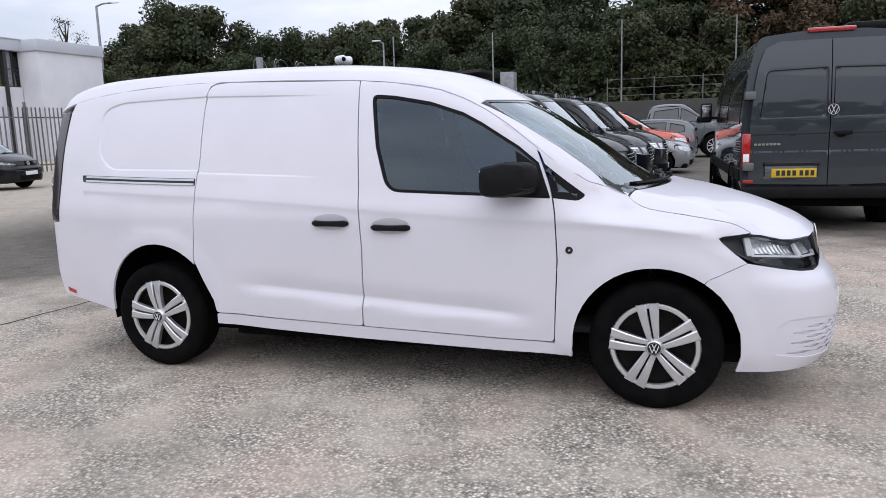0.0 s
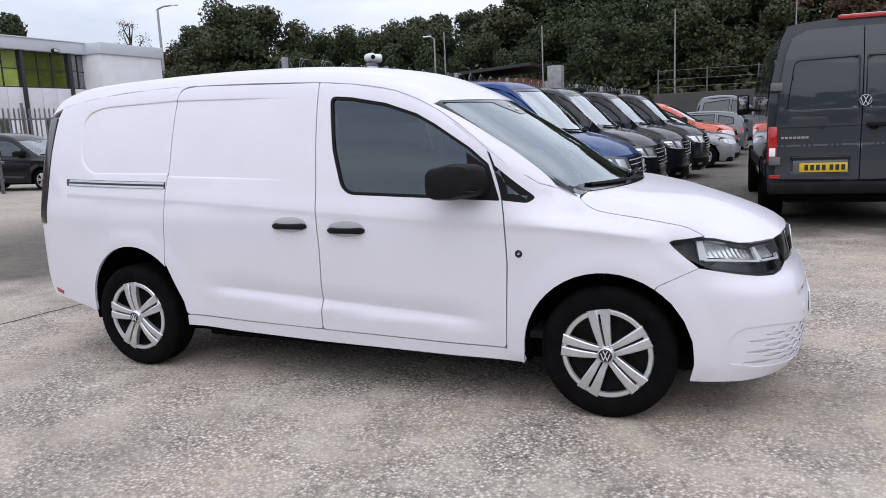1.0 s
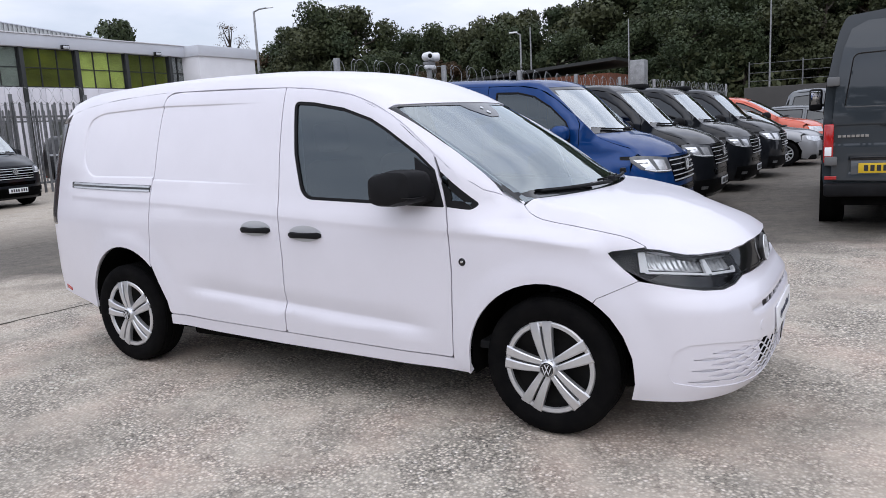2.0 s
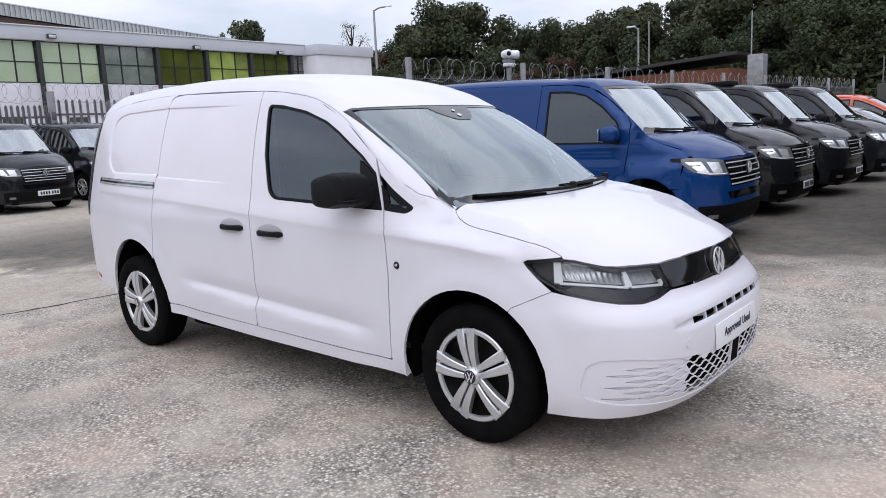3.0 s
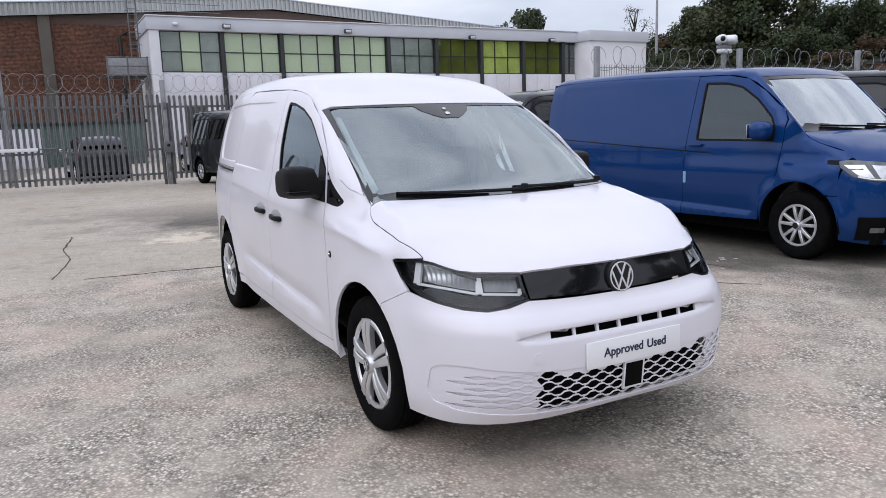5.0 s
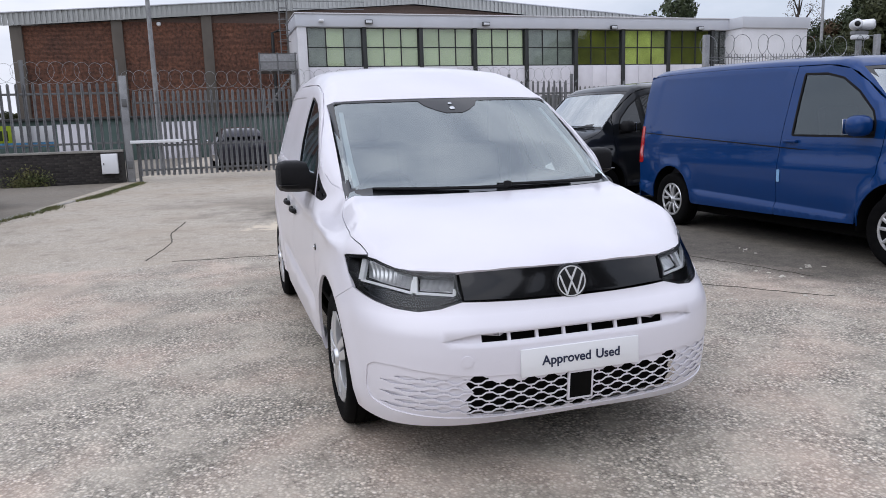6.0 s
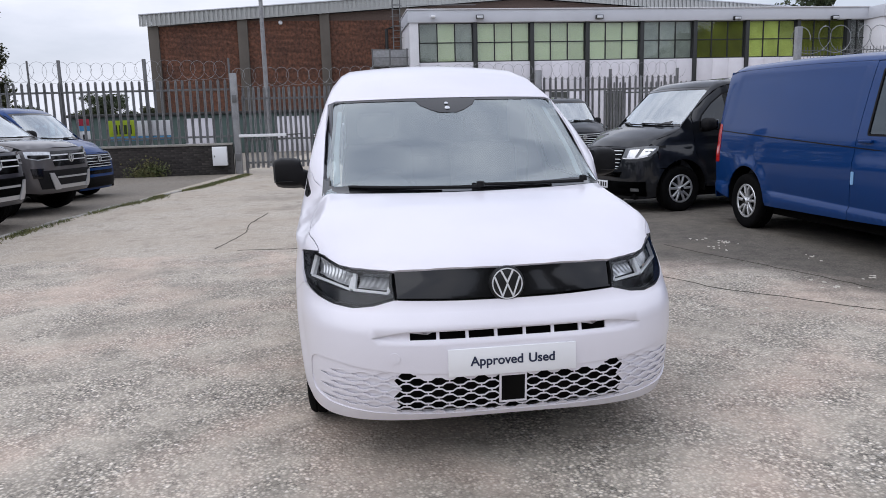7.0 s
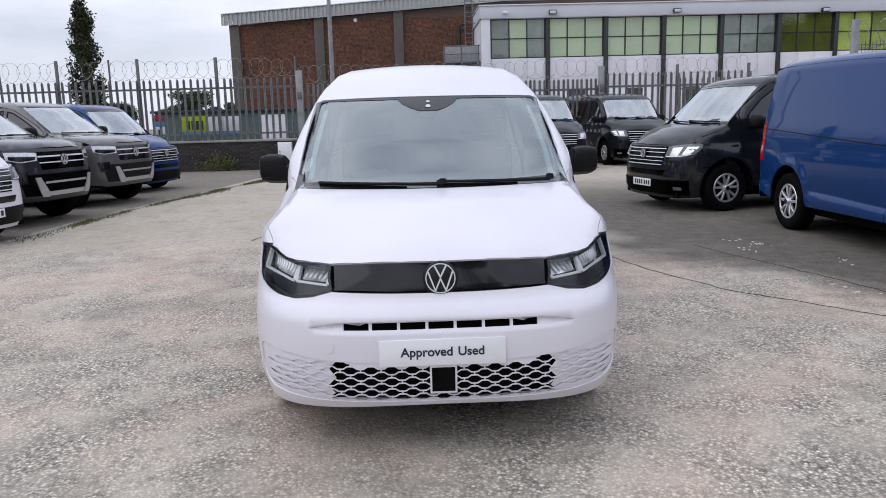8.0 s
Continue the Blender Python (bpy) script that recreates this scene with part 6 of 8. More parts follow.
    def dent(y, z):
        return 0.016 * ease(0, 0.009, edge_distance((y, z), groove)) if abs(y) < 0.6 and 0.57 < z < 0.625 and inside((y, z), groove) else 0.0
    lamp_low = [(0.812, 0.757), (0.795, 0.738), (0.765, 0.722), (0.70, 0.703), (0.62, 0.695), (0.54, 0.705), (0.455, 0.729)]
    lamp_top = [(0.462, 0.833), (0.548, 0.836), (0.62, 0.837), (0.675, 0.85), (0.72, 0.868), (0.738, 0.877)]
    half_edge = [(ax(x, z), z) for x, z in ((0.378, 0.222), (0.398, 0.30), (0.391, 0.42), (0.355, 0.515), (0.30, 0.595), (0.262, 0.630), (0.2285, 0.6555), (0.2415, 0.6742), (0.3015, 0.7019), (0.3615, 0.7297), (0.4125, 0.753))] + [(ay(y, z), z) for y, z in lamp_low[2:]] + [(ay(0.2, 0.722), 0.722)]
    bumper = [(-a, z) for a, z in half_edge] + [(0, 0.72)] + list(reversed(half_edge)) + [(ay(y, z), z) for y, z in ((0.74, 0.220), (0.6, 0.229), (0.4, 0.238), (0.2, 0.245), (0.0, 0.247), (-0.2, 0.245), (-0.4, 0.238), (-0.6, 0.229), (-0.74, 0.220))]
    slots = []
    for i in range(7):
        y = -0.406 + i * 0.1165
        slots.append(rounded([(ay(y, 0.582), 0.582), (ay(y + 0.104, 0.582), 0.582), (ay(y + 0.104, 0.611), 0.611), (ay(y, 0.611), 0.611)], 0.06))
    ins_half = [(0.0, 0.447), (0.25, 0.447), (0.45, 0.455), (0.62, 0.474), (0.72, 0.487), (0.785, 0.482), (0.805, 0.455), (0.808, 0.36), (0.795, 0.312), (0.74, 0.290), (0.55, 0.276), (0.3, 0.270), (0.0, 0.268)]
    insert = rounded([(ay(y, z), z, 0.02) for y, z in ins_half] + [(-ay(y, z), z, 0.02) for y, z in reversed(ins_half[1:-1])], 0.06)
    bp = part("front_bumper", sheet(rounded([(*p, 0) for p in bumper], 0.04), B.face(0, dent), (1, 0, 0), slots + [insert], [[(ay(y, z), z) for y, z in groove], [(ay(y, z), z) for y, z in shrink(groove, 0.008)]], step=0.04, lip=0.012), white_paint, van)
    cells = []
    pitch, row = 0.086, 0.0252
    for j in range(7):
        z = 0.2885 + j * row
        for i in range(-9, 10):
            y = (i + 0.5 * (j % 2)) * pitch
            top = 0.447 + 0.05 * ease(0.3, 0.75, abs(y)) - 0.012
            low = 0.268 + 0.024 * ease(0.3, 0.78, abs(y)) + 0.012
            if abs(y) > 0.735 or z > top or z < low or (abs(y) < 0.03 and 0.300 < z < 0.445):
                continue
            f = 1 - 0.75 * ease(0.46, 0.74, abs(y))
            w, h = pitch * 0.468, 0.0158 * (0.3 + 0.7 * f)
            half = [(w, -0.26), (w, 0.26), (w * 0.72, 0.3), (w * 0.30, 1.0), (-w * 0.30, 1.0), (-w * 0.72, 0.3)]
            shape = [(p, q * h) for p, q in half] + [(-p, -q * h) for p, q in half]
            cells.append([(ay(y + p, z + q), z + q) for p, q in shape])
    gl = part("lower_grille", sheet(insert, B.face(-0.004), (1, 0, 0), cells, step=0.05, lip=0.004), white_paint, bp, "white honeycomb grille, open in the middle")
    dark_half = [(0.0, 0.444), (0.45, 0.455), (0.482, 0.42), (0.452, 0.385), (0.49, 0.345), (0.46, 0.312), (0.49, 0.284), (0.0, 0.27)]
    dark_loop = [(ay(y, z), z) for y, z in dark_half] + [(-ay(y, z), z) for y, z in reversed(dark_half[1:-1])]
    part("grille_void", sheet(dark_loop, B.face(-0.035), (1, 0, 0), step=0.05, lip=0), under_black, bp)
    part("grille_backing", sheet(insert, B.face(-0.0095), (1, 0, 0), [shrink(dark_loop, 0.004)], step=0.1, lip=0), white_paint, bp)
    part("slot_void", sheet([(ay(y, z), z) for y, z in ((-0.43, 0.568), (0.43, 0.568), (0.43, 0.625), (-0.43, 0.625))], B.face(-0.034), (1, 0, 0), step=0.08, lip=0), under_black, bp)
    tow = [(ay(-0.469 + 0.023 * math.cos(a), 0.514 + 0.023 * math.sin(a)), 0.514 + 0.023 * math.sin(a)) for a in np.linspace(0, 2 * math.pi, 20, endpoint=False)]
    part("tow_eye_cover", sheet(tow, B.face(0.0025), (1, 0, 0), step=0.05, lip=0.004), white_paint, bp, "round tow-eye cover")
    square = [(ay(y, z), z) for y, z in ((0.048, 0.316), (-0.048, 0.316), (-0.048, 0.424), (0.048, 0.424))]
    part("radar_panel", sheet(square, B.face(0.001), (1, 0, 0), step=0.05, lip=0.004), under_black, bp, "square black radar panel")
    part("radar_frame", sheet([(ay(y, z), z) for y, z in ((0.056, 0.308), (-0.056, 0.308), (-0.056, 0.432), (0.056, 0.432))], B.face(0.003), (1, 0, 0), [square], step=0.05, lip=0.01), white_paint, bp)
    # black backing sheet that paints the shadow gap under the bonnet's front edge
    gap_half = [(0.0, 0.828), (0.33, 0.825), (0.455, 0.819), (0.455, 0.843), (0.33, 0.849), (0.0, 0.852)]
    part("bonnet_gap_seal", sheet([(ay(y, z), z) for y, z in gap_half] + [(-ay(y, z), z) for y, z in reversed(gap_half[1:-1])], B.face(-0.016), (1, 0, 0), step=0.06, lip=0), under_black, van)
    strip_half = [(0.0, 0.728), (0.2, 0.729), (0.448, 0.735), (0.453, 0.832), (0.33, 0.838), (0.16, 0.842), (0.0, 0.841)]
    strip = [(ay(y, z), z) for y, z in strip_half] + [(-ay(y, z), z) for y, z in reversed(strip_half[1:-1])]
    st = part("upper_grille", sheet(strip, B.face(-0.010), (1, 0, 0), step=0.05, lip=0.02), gloss_black, van, "glossy black strip between the headlamps")
    part("grille_rib", sheet([(ay(y, z), z) for y, z in ((-0.448, 0.735), (-0.2, 0.729), (0, 0.728), (0.2, 0.729), (0.448, 0.735), (0.448, 0.742), (0.2, 0.737), (0, 0.736), (-0.2, 0.737), (-0.448, 0.742))], B.face(-0.004), (1, 0, 0), step=0.1, lip=0.006), gloss_black, st)
    badge(van, Matrix.Translation((0.800, 0, 0.779)) @ Matrix.Rotation(radians(-8), 4, "Y"), 0.073)
    plate = number_plate(van, Matrix.Translation((0.893, -0.002, 0.490)) @ Matrix.Rotation(radians(-3), 4, "Y"), plate_white, 0.52, 0.111, 0, "white show plate with dark lettering")
    for word, y in (("Approved", -0.066), ("Used", 0.116)):
        lettering("lettering", word, 0.053, navy_ink, Matrix.Translation((0.8985, y, 0.492)) @ Matrix.Rotation(radians(90), 4, "Z") @ Matrix.Rotation(radians(90), 4, "X"), plate, word + " in navy letters")
    for sign in (-1, 1):
        pts = [(sign * ax(x, z), z) for x, z in ((0.286, 0.870), (0.302, 0.876), (0.36, 0.881), (0.42, 0.885))] + [(sign * ay(y, z), z) for y, z in reversed(lamp_top)] + [(sign * ay(y, z), z) for y, z in reversed(lamp_low)] + [(sign * ax(x, z), z) for x, z in ((0.352, 0.803), (0.302, 0.848))]
        loop = rounded([(*p, 0) for p in pts], 0.06)
        hl = part("headlamp", sheet(loop, B.face(-0.003), (1, sign * 0.5, 0), step=0.06, lip=0.006), lens_glass, van, "clear headlamp with white light guides")
        hl.visible_shadow = False
        part("lamp_housing", sheet(loop, B.face(-0.075), (1, sign * 0.5, 0), step=0.06, lip=0), lamp_dark, hl)
        part("lamp_border", sheet(loop, B.face(-0.004), (1, sign * 0.5, 0), [shrink(loop, 0.012)], step=0.2, lip=0.066), grille_black, hl)
        low_band = [(sign * ay(y, z), z) for y, z in ((0.803, 0.756), (0.785, 0.738), (0.74, 0.718), (0.66, 0.701), (0.58, 0.705), (0.47, 0.733), (0.47, 0.748), (0.60, 0.748), (0.68, 0.752), (0.775, 0.775))]
        part("lamp_lower_trim", sheet(low_band, B.face(-0.022), (1, sign * 0.5, 0), step=0.1, lip=0.04), gloss_black, hl)
        for cells_ in (((0.488, 0.758), (0.486, 0.824), (0.606, 0.836), (0.620, 0.764)), ((0.634, 0.764), (0.620, 0.840), (0.772, 0.862), (0.797, 0.790))):
            lp = rounded([(sign * ay(y, z), z, 0.01) for y, z in cells_], 0.05)
            part("reflector_bowl", sheet(lp, lambda a, z, c=cells_: B.face(-0.034 - 0.018 * math.sin(math.pi * min(1, max(0, (z - 0.76) / 0.09))) + 0.0025 * math.sin(a * 170))(a, z), (1, sign * 0.5, 0), step=0.009, lip=0), lamp_bowl, hl)
        for k, run in enumerate((((0.778, 0.868), (0.803, 0.786), (0.640, 0.760), (0.624, 0.806)), ((0.613, 0.842), (0.627, 0.760), (0.486, 0.752), (0.480, 0.775)))):
            for (ya, za), (yc, zc) in zip(run, run[1:]):
                tall = abs(zc - za) > abs(yc - ya)
                wy, wz = (0.007, 0.0) if tall else (0.0, 0.005)
                bar = [(ya - wy, za - wz), (yc - wy, zc - wz), (yc + wy, zc + wz), (ya + wy, za + wz)]
                part("light_guide", sheet([(sign * ay(y, z), z) for y, z in bar], B.face(-0.016 if tall else -0.0145), (1, sign * 0.5, 0), step=0.2, lip=0.014), lamp_white, hl, "white running-light guide")
    # underside, wells and cargo box
    part("underbody", box((-3.35, -0.62, 0.20), (0.50, 0.62, 0.30), 0.02), under_black, van)
    # added black box that blocks light to deepen the shadow below the sills
    part("undertray", box((-2.50, -0.72, 0.205), (-0.44, 0.72, 0.27), 0.02), under_black, van)
    part("tailgate", sheet(rounded([(-0.66, 0.45, 0.05), (0.66, 0.45, 0.05), (0.52, 1.60, 0.08), (-0.52, 1.60, 0.08)], 0.1), lambda y, z: Vector((-3.895 - 0.02 * (1 - (y / 0.7) ** 2), y, z)), (-1, 0, 0), step=0.15), white_paint, van)
    part("rear_bumper", box((-3.90, -0.62, 0.42), (-3.80, 0.62, 0.62), 0.04), white_paint, van)
    part("tailgate_head", box((-3.905, -0.50, 1.58), (-3.84, 0.50, 1.65), 0.02), white_paint, van)
    for cx, cz, r in (ARCH_F, ARCH_R):
        for sign in (-1, 1):
            well = bmesh.new()
            rr = [well.verts.new((cx + (r + 0.012) * math.cos(a), sign * 0.80, cz + (r + 0.012) * math.sin(a))) for a in np.linspace(radians(-13), radians(193), 30)]
            ri = [well.verts.new((v.co.x, sign * 0.50, v.co.z)) for v in rr]
            for i in range(29):
                well.faces.new((rr[i], rr[i + 1], ri[i + 1], ri[i]))
            well.faces.new(ri)
            part("wheel_liner", well, under_black, van)
    # cabin
    part("bulkhead", box((-1.62, -0.58, 0.35), (-1.60, 0.58, 1.66), 0.01), cabin_grey, van, "grey steel bulkhead behind the seats")
    part("headlining", sheet(rounded([(-1.59, -0.58), (-0.95, -0.60), (-0.86, 0.0), (-0.95, 0.60), (-1.59, 0.58)], 0.1), B.over(-0.05), (0, 0, -1), step=0.15, lip=0), cabin_light, van)
    dash = bmesh.new()
    prof = [(-0.62, 0.55), (-0.64, 0.86), (-0.60, 0.965), (-0.50, 1.0), (-0.30, 1.02), (0.0, 1.035), (0.05, 0.9), (0.0, 0.5)]
    rr = [[dash.verts.new((x - 0.06 * (y / 0.7) ** 2, y, z)) for x, z in prof] for y in np.linspace(-0.70, 0.70, 9)]
    for a, b in zip(rr, rr[1:]):
        for i in range(len(prof) - 1):
            dash.faces.new((a[i], a[i + 1], b[i + 1], b[i]))
    bmesh.ops.recalc_face_normals(dash, faces=dash.faces)
    part("dashboard", dash, cabin_grey, van, "grey dashboard under the screen")
    hump = box((-0.72, -0.56, 0.96), (-0.46, -0.20, 1.05), 0.04, segments=3)
    part("instrument_hood", hump, cabin_grey, van)
    wheel_path = [(-0.80 + 0.02 * math.sin(a) * -3.2 * 0.19, -0.37 + 0.19 * math.cos(a), 0.98 + 0.17 * math.sin(a)) for a in np.linspace(0, 2 * math.pi, 28, endpoint=False)]
    sw = part("steering_wheel", tube(wheel_path, 0.014, 8, True), trim_black, van)
    part("steering_boss", box((-0.82, -0.45, 0.94), (-0.74, -0.29, 1.03), 0.03), trim_black, sw)
    for y in (-0.37, 0.37):
        seat = part("seat", box((-1.45, y - 0.24, 0.55), (-0.93, y + 0.24, 0.72), 0.06, segments=3), seat_cloth, van, "dark cloth seat")
        part("backrest", box((-0.07, -0.235, 0), (0.07, 0.235, 0.62), 0.06, Matrix.Translation((-1.40, y, 0.68)) @ Matrix.Rotation(radians(-12), 4, "Y"), 3), seat_cloth, seat)
        part("headrest", box((-0.045, -0.13, 0), (0.045, 0.13, 0.17), 0.04, Matrix.Translation((-1.53, y, 1.33)) @ Matrix.Rotation(radians(-8), 4, "Y"), 3), seat_cloth, seat)
        sgn = -1 if y < 0 else 1
        part("seat_belt", box((-1.535, min(sgn * 0.69, sgn * 0.694), 0.9), (-1.485, max(sgn * 0.69, sgn * 0.694), 1.52), 0.001), satin_shadow, van)
    part("cabin_floor", box((-1.6, -0.72, 0.34), (0.1, 0.72, 0.38), 0.01), seat_cloth, van)
    # wheels
    for cx in (0.0, -2.97):
        for sign in (-1, 1):
            put_wheel(van, Matrix.Translation((cx, sign * 0.745, 0.325)) @ (Matrix.Identity(4) if sign < 0 else Matrix.Rotation(math.pi, 4, "Z")), 0.325, 0.205, 0.222)
    return van


# satin grey: the painted shade of the handle dishes, and the seat belts
satin_shadow = shader("satin_dish_shade_belt_grey", (0.55, 0.56, 0.58), rough=0.4, metal=0.3, spread=0.1)


def put_wheel(van, m, r, w, rim, style="cover"):
    """A wheel with its outer face towards -y, as parts of a vehicle."""
    t = tyre_mesh(r, w, rim)
    t.transform(m)
    wheel = part("wheel", t, rubber, van, "black tyre on a silver wheel")
    y0 = -w / 2 + 0.012
    back = lathe([(rim + 0.004, 0.02), (rim - 0.012, 0.0), (rim - 0.03, -0.03), (rim * 0.55, -0.045), (rim * 0.3, -0.03), (0, -0.03)], 40)
    back.transform(m @ Matrix.Translation((0, -w / 2 + 0.04, 0)))
    part("steel_disc", back, steel_black, wheel)
    cov = bmesh.new()
    ring = lathe([(rim + 0.002, 0.012), (rim - 0.001, 0.0), (rim - 0.008, -0.006), (rim - 0.026, -0.004), (rim - 0.030, 0.006)], 56)
    ring.transform(m @ Matrix.Translation((0, y0 + 0.004, 0)) @ Matrix.Rotation(math.pi, 4, "X"))
    part("rim_ring", ring, wheel_silver, wheel)
    if style == "cover":
        for k in range(5):
            a = radians(100 + 72 * k)
            for sgn in (-1, 1):
                spoke(cov, a, 0.036, rim - 0.005, 0.025, 0.050, sgn * 0.0165, sgn * 0.0315, y0 - 0.006, y0 - 0.004, 0.03)
    else:
        for k in range(5):
            a = radians(90 + 72 * k)
            for sgn in (-1, 1):
                spoke(cov, a + sgn * 0.20, 0.03, rim - 0.006, 0.034, 0.028, 0.0, sgn * 0.012, y0 + 0.012, y0 + 0.002, 0.03)
    bmesh.ops.recalc_face_normals(cov, faces=cov.faces)
    cov.transform(m)
    part("wheel_spokes", cov, wheel_silver, wheel, "ten silver spokes in pairs", smooth=False)
    hub = lathe([(0, 0.0), (rim * 0.13, 0.0), (rim * 0.155, 0.003), (rim * 0.19, 0.012), (rim * 0.20, 0.05)], 28)
    if max(v.co.y for v in hub.verts) < 0.01:
        bmesh.ops.transform(hub, matrix=Matrix.Rotation(math.pi, 4, "X"), verts=hub.verts)
    hub.transform(m @ Matrix.Translation((0, y0 - 0.026, 0)))
    bmesh.ops.recalc_face_normals(hub, faces=hub.faces)
    part("wheel_centre", hub, wheel_silver, wheel)
    cap = lathe([(0, 0.0), (rim * 0.145, 0.0)], 24)
    cap.transform(m @ Matrix.Translation((0, y0 - 0.029, 0)))
    part("centre_cap", cap, gloss_black, wheel)
    if style == "cover":
        mark = lathe([(rim * 0.118, 0.0), (rim * 0.120, -0.002), (rim * 0.130, -0.002), (rim * 0.132, 0.0)], 24)
        mark.transform(m @ Matrix.Translation((0, y0 - 0.030, 0)))
        part("cap_ring", mark, badge_silver, wheel, smooth=False)
        for name, line in (("cap_zigzag", ZIGZAG), ("cap_chevron", CHEVRON)):
            mark = stroke([(y * rim * 0.14, z * rim * 0.14) for y, z in line], rim * 0.02, 0.0, 0.002)
            mark.transform(m @ Matrix.Translation((0, y0 - 0.030, 0)) @ Matrix.Rotation(radians(-90), 4, "Z"))
            part(name, mark, badge_silver, wheel, smooth=False)
    return wheel


# ---- the other vehicles in the yard ----
def recoloured(ob, old, fresh):
    """Give a copied thing another paint, on the objects alone."""
    for o in (ob, *ob.children_recursive):
        if o.type == "MESH" and o.data.materials and o.data.materials[0] == old:
            o.material_slots[0].link = "OBJECT"
            o.material_slots[0].material = fresh
    return ob


def vehicle(name, B, colour, spec):
    """A parked vehicle from its skin B and a spec of outlines: x ahead from the front axle, y to its left."""
    v = thing(name, (0, 0, 0))
    cant_, shut_ = curve(spec["cant"]), curve(spec["shut"])
    x_back, x_cowl = spec["cant"][0][0], spec["cant"][-1][0]
    xt, xe, yt, xb, xbe, yb = spec["screen"]
    for sign in (-1, 1):
        S, out = B.side(sign), (0, sign, 0)
        for pname, outline, panes, presses in spec["panels"]:
            holes = [rounded(h, 0.1) for h in panes]
            loops = [rounded(q, 0.1) for q in presses]
            place = S
            for q in loops:
                place = stamped(place, sign, q, 0.014, 0.03)
            p = part(pname, sheet(rounded(outline, 0.08), place, out, holes, loops + [shrink(q, 0.03) for q in loops], step=spec.get("step", 0.11), lines=spec.get("lines", ())), colour, v)
            for h in holes:
                part("window", sheet(h, B.side(sign, -0.008), out, step=0.15, lip=0.006), spec.get("glass", window_glass), p, "tinted side window")
                part("window_seal", sheet(h, B.side(sign, 0.001), out, [shrink(h, 0.022)], step=0.4, lip=0.008), trim_black, p)
        for z, x0, x1 in spec.get("handles", ()):
            y = B.half(x0, z)
            part("door_handle", box((x0, min(sign * y, sign * (y + 0.035)), z - 0.016), (x1, max(sign * y, sign * (y + 0.035)), z + 0.016), 0.01), spec.get("handle", colour), v)
        # thin black strips on the skin stand in for the shade in the belt groove
        for line in spec.get("grooves", ()):
            part("belt_groove", sheet([(x, z - 0.006) for x, z in line] + [(x, z + 0.006) for x, z in reversed(line)], B.side(sign, 0.0015), out, step=0.4, lip=0.003), trim_black, v)
        if spec.get("tail_lamp"):
            z0, z1 = spec["tail_lamp"]
            part("tail_lamp", sheet(rounded([(x_back + 0.0, z0, 0.02), (x_back + 0.11, z0, 0.03), (x_back + 0.09, z1, 0.03), (x_back + 0.02, z1, 0.02)], 0.1), B.side(sign, 0.006), out, step=0.1, lip=0.02), red_lens, v, "upright red tail lamp")
        for k, (x0, x1, z0, z1, mat, pname) in enumerate(spec.get("strips", ())):
            part(pname, sheet(rounded([(x0, z0, 0.01), (x1, z0, 0.01), (x1, z1, 0.01), (x0, z1, 0.01)], 0.1), B.side(sign, 0.004 + 0.002 * k), out, step=0.2, lip=0.006), mat, v)
        mx, my, mz = spec["mirror"]
        h = box((mx - 0.11, min(sign * my, sign * (my + 0.21)), mz - 0.09), (mx + 0.09, max(sign * my, sign * (my + 0.21)), mz + 0.10), 0.075, segments=4)
        m = part("door_mirror", h, spec.get("mirror_paint", trim_black), v, "door mirror on a short arm")
        part("mirror_arm", box((mx - 0.04, min(sign * (my - 0.10), sign * (my + 0.04)), mz - 0.085), (mx + 0.05, max(sign * (my - 0.10), sign * (my + 0.04)), mz - 0.045), 0.012), trim_black, m)
        part("mirror_glass", box((mx - 0.116, min(sign * (my + 0.02), sign * (my + 0.19)), mz - 0.07), (mx - 0.108, max(sign * (my + 0.02), sign * (my + 0.19)), mz + 0.07), 0.003), chrome, m)
    xs = list(np.linspace(x_back, xe, 14)) + list(np.linspace(xe, x_cowl, 8))[1:]
    rim = [(x, -B.half(x, cant_(x))) for x in xs]
    top_edge = [(xe + (xt - xe) * (1 - (y / yt) ** 2), y) for y in np.linspace(-yt, yt, 9)]
    roof = rim + [(x_cowl, -yb)] + top_edge + [(x_cowl, yb)] + [(x, -y) for x, y in reversed(rim)]
    part("roof", sheet(rounded([(*p, 0) for p in roof], 0.12), B.over(), (0, 0, 1), step=0.13), colour, v)
    low_edge = [(xbe + (xb - xbe) * (1 - (y / yb) ** 2), y) for y in np.linspace(yb, -yb, 9)]
    screen = top_edge + low_edge
    ws = part("windscreen", sheet(screen, B.over(-0.006), (0, 0, 1), step=0.13, lip=0.004), spec.get("screen_glass", parked_screen), v, "raked windscreen")
    inner = [(x - 0.0 + (0.05 if i < 9 else -0.09), y * 0.93) for i, (x, y) in enumerate(screen)]
    part("screen_border", sheet(screen, B.over(-0.003), (0, 0, 1), [inner], step=0.4, lip=0), gloss_black, ws)
    for y0, y1 in ((0.1, -0.6), (0.68, 0.02)):
        pts = [B.over(0.02)(xbe + (xb - xbe) * (1 - (y / yb) ** 2) - 0.01 - 0.04 * t, y) for t, y in ((t, y0 + (y1 - y0) * t) for t in np.linspace(0, 1, 5))]
        part("wiper", tube(pts, 0.011, 5), trim_black, v)
    sx = [x for x in np.linspace(x_cowl + 0.03, spec["shut"][-1][0], 6)]
    edge = [(x, -B.half(x, shut_(x))) for x in sx]
    front = spec["lip"]
    bonnet = edge + front + [(x, -y) for x, y in reversed(front[:-1])] + [(x, -y) for x, y in reversed(edge)] + [(x + 0.015, y) for x, y in low_edge]
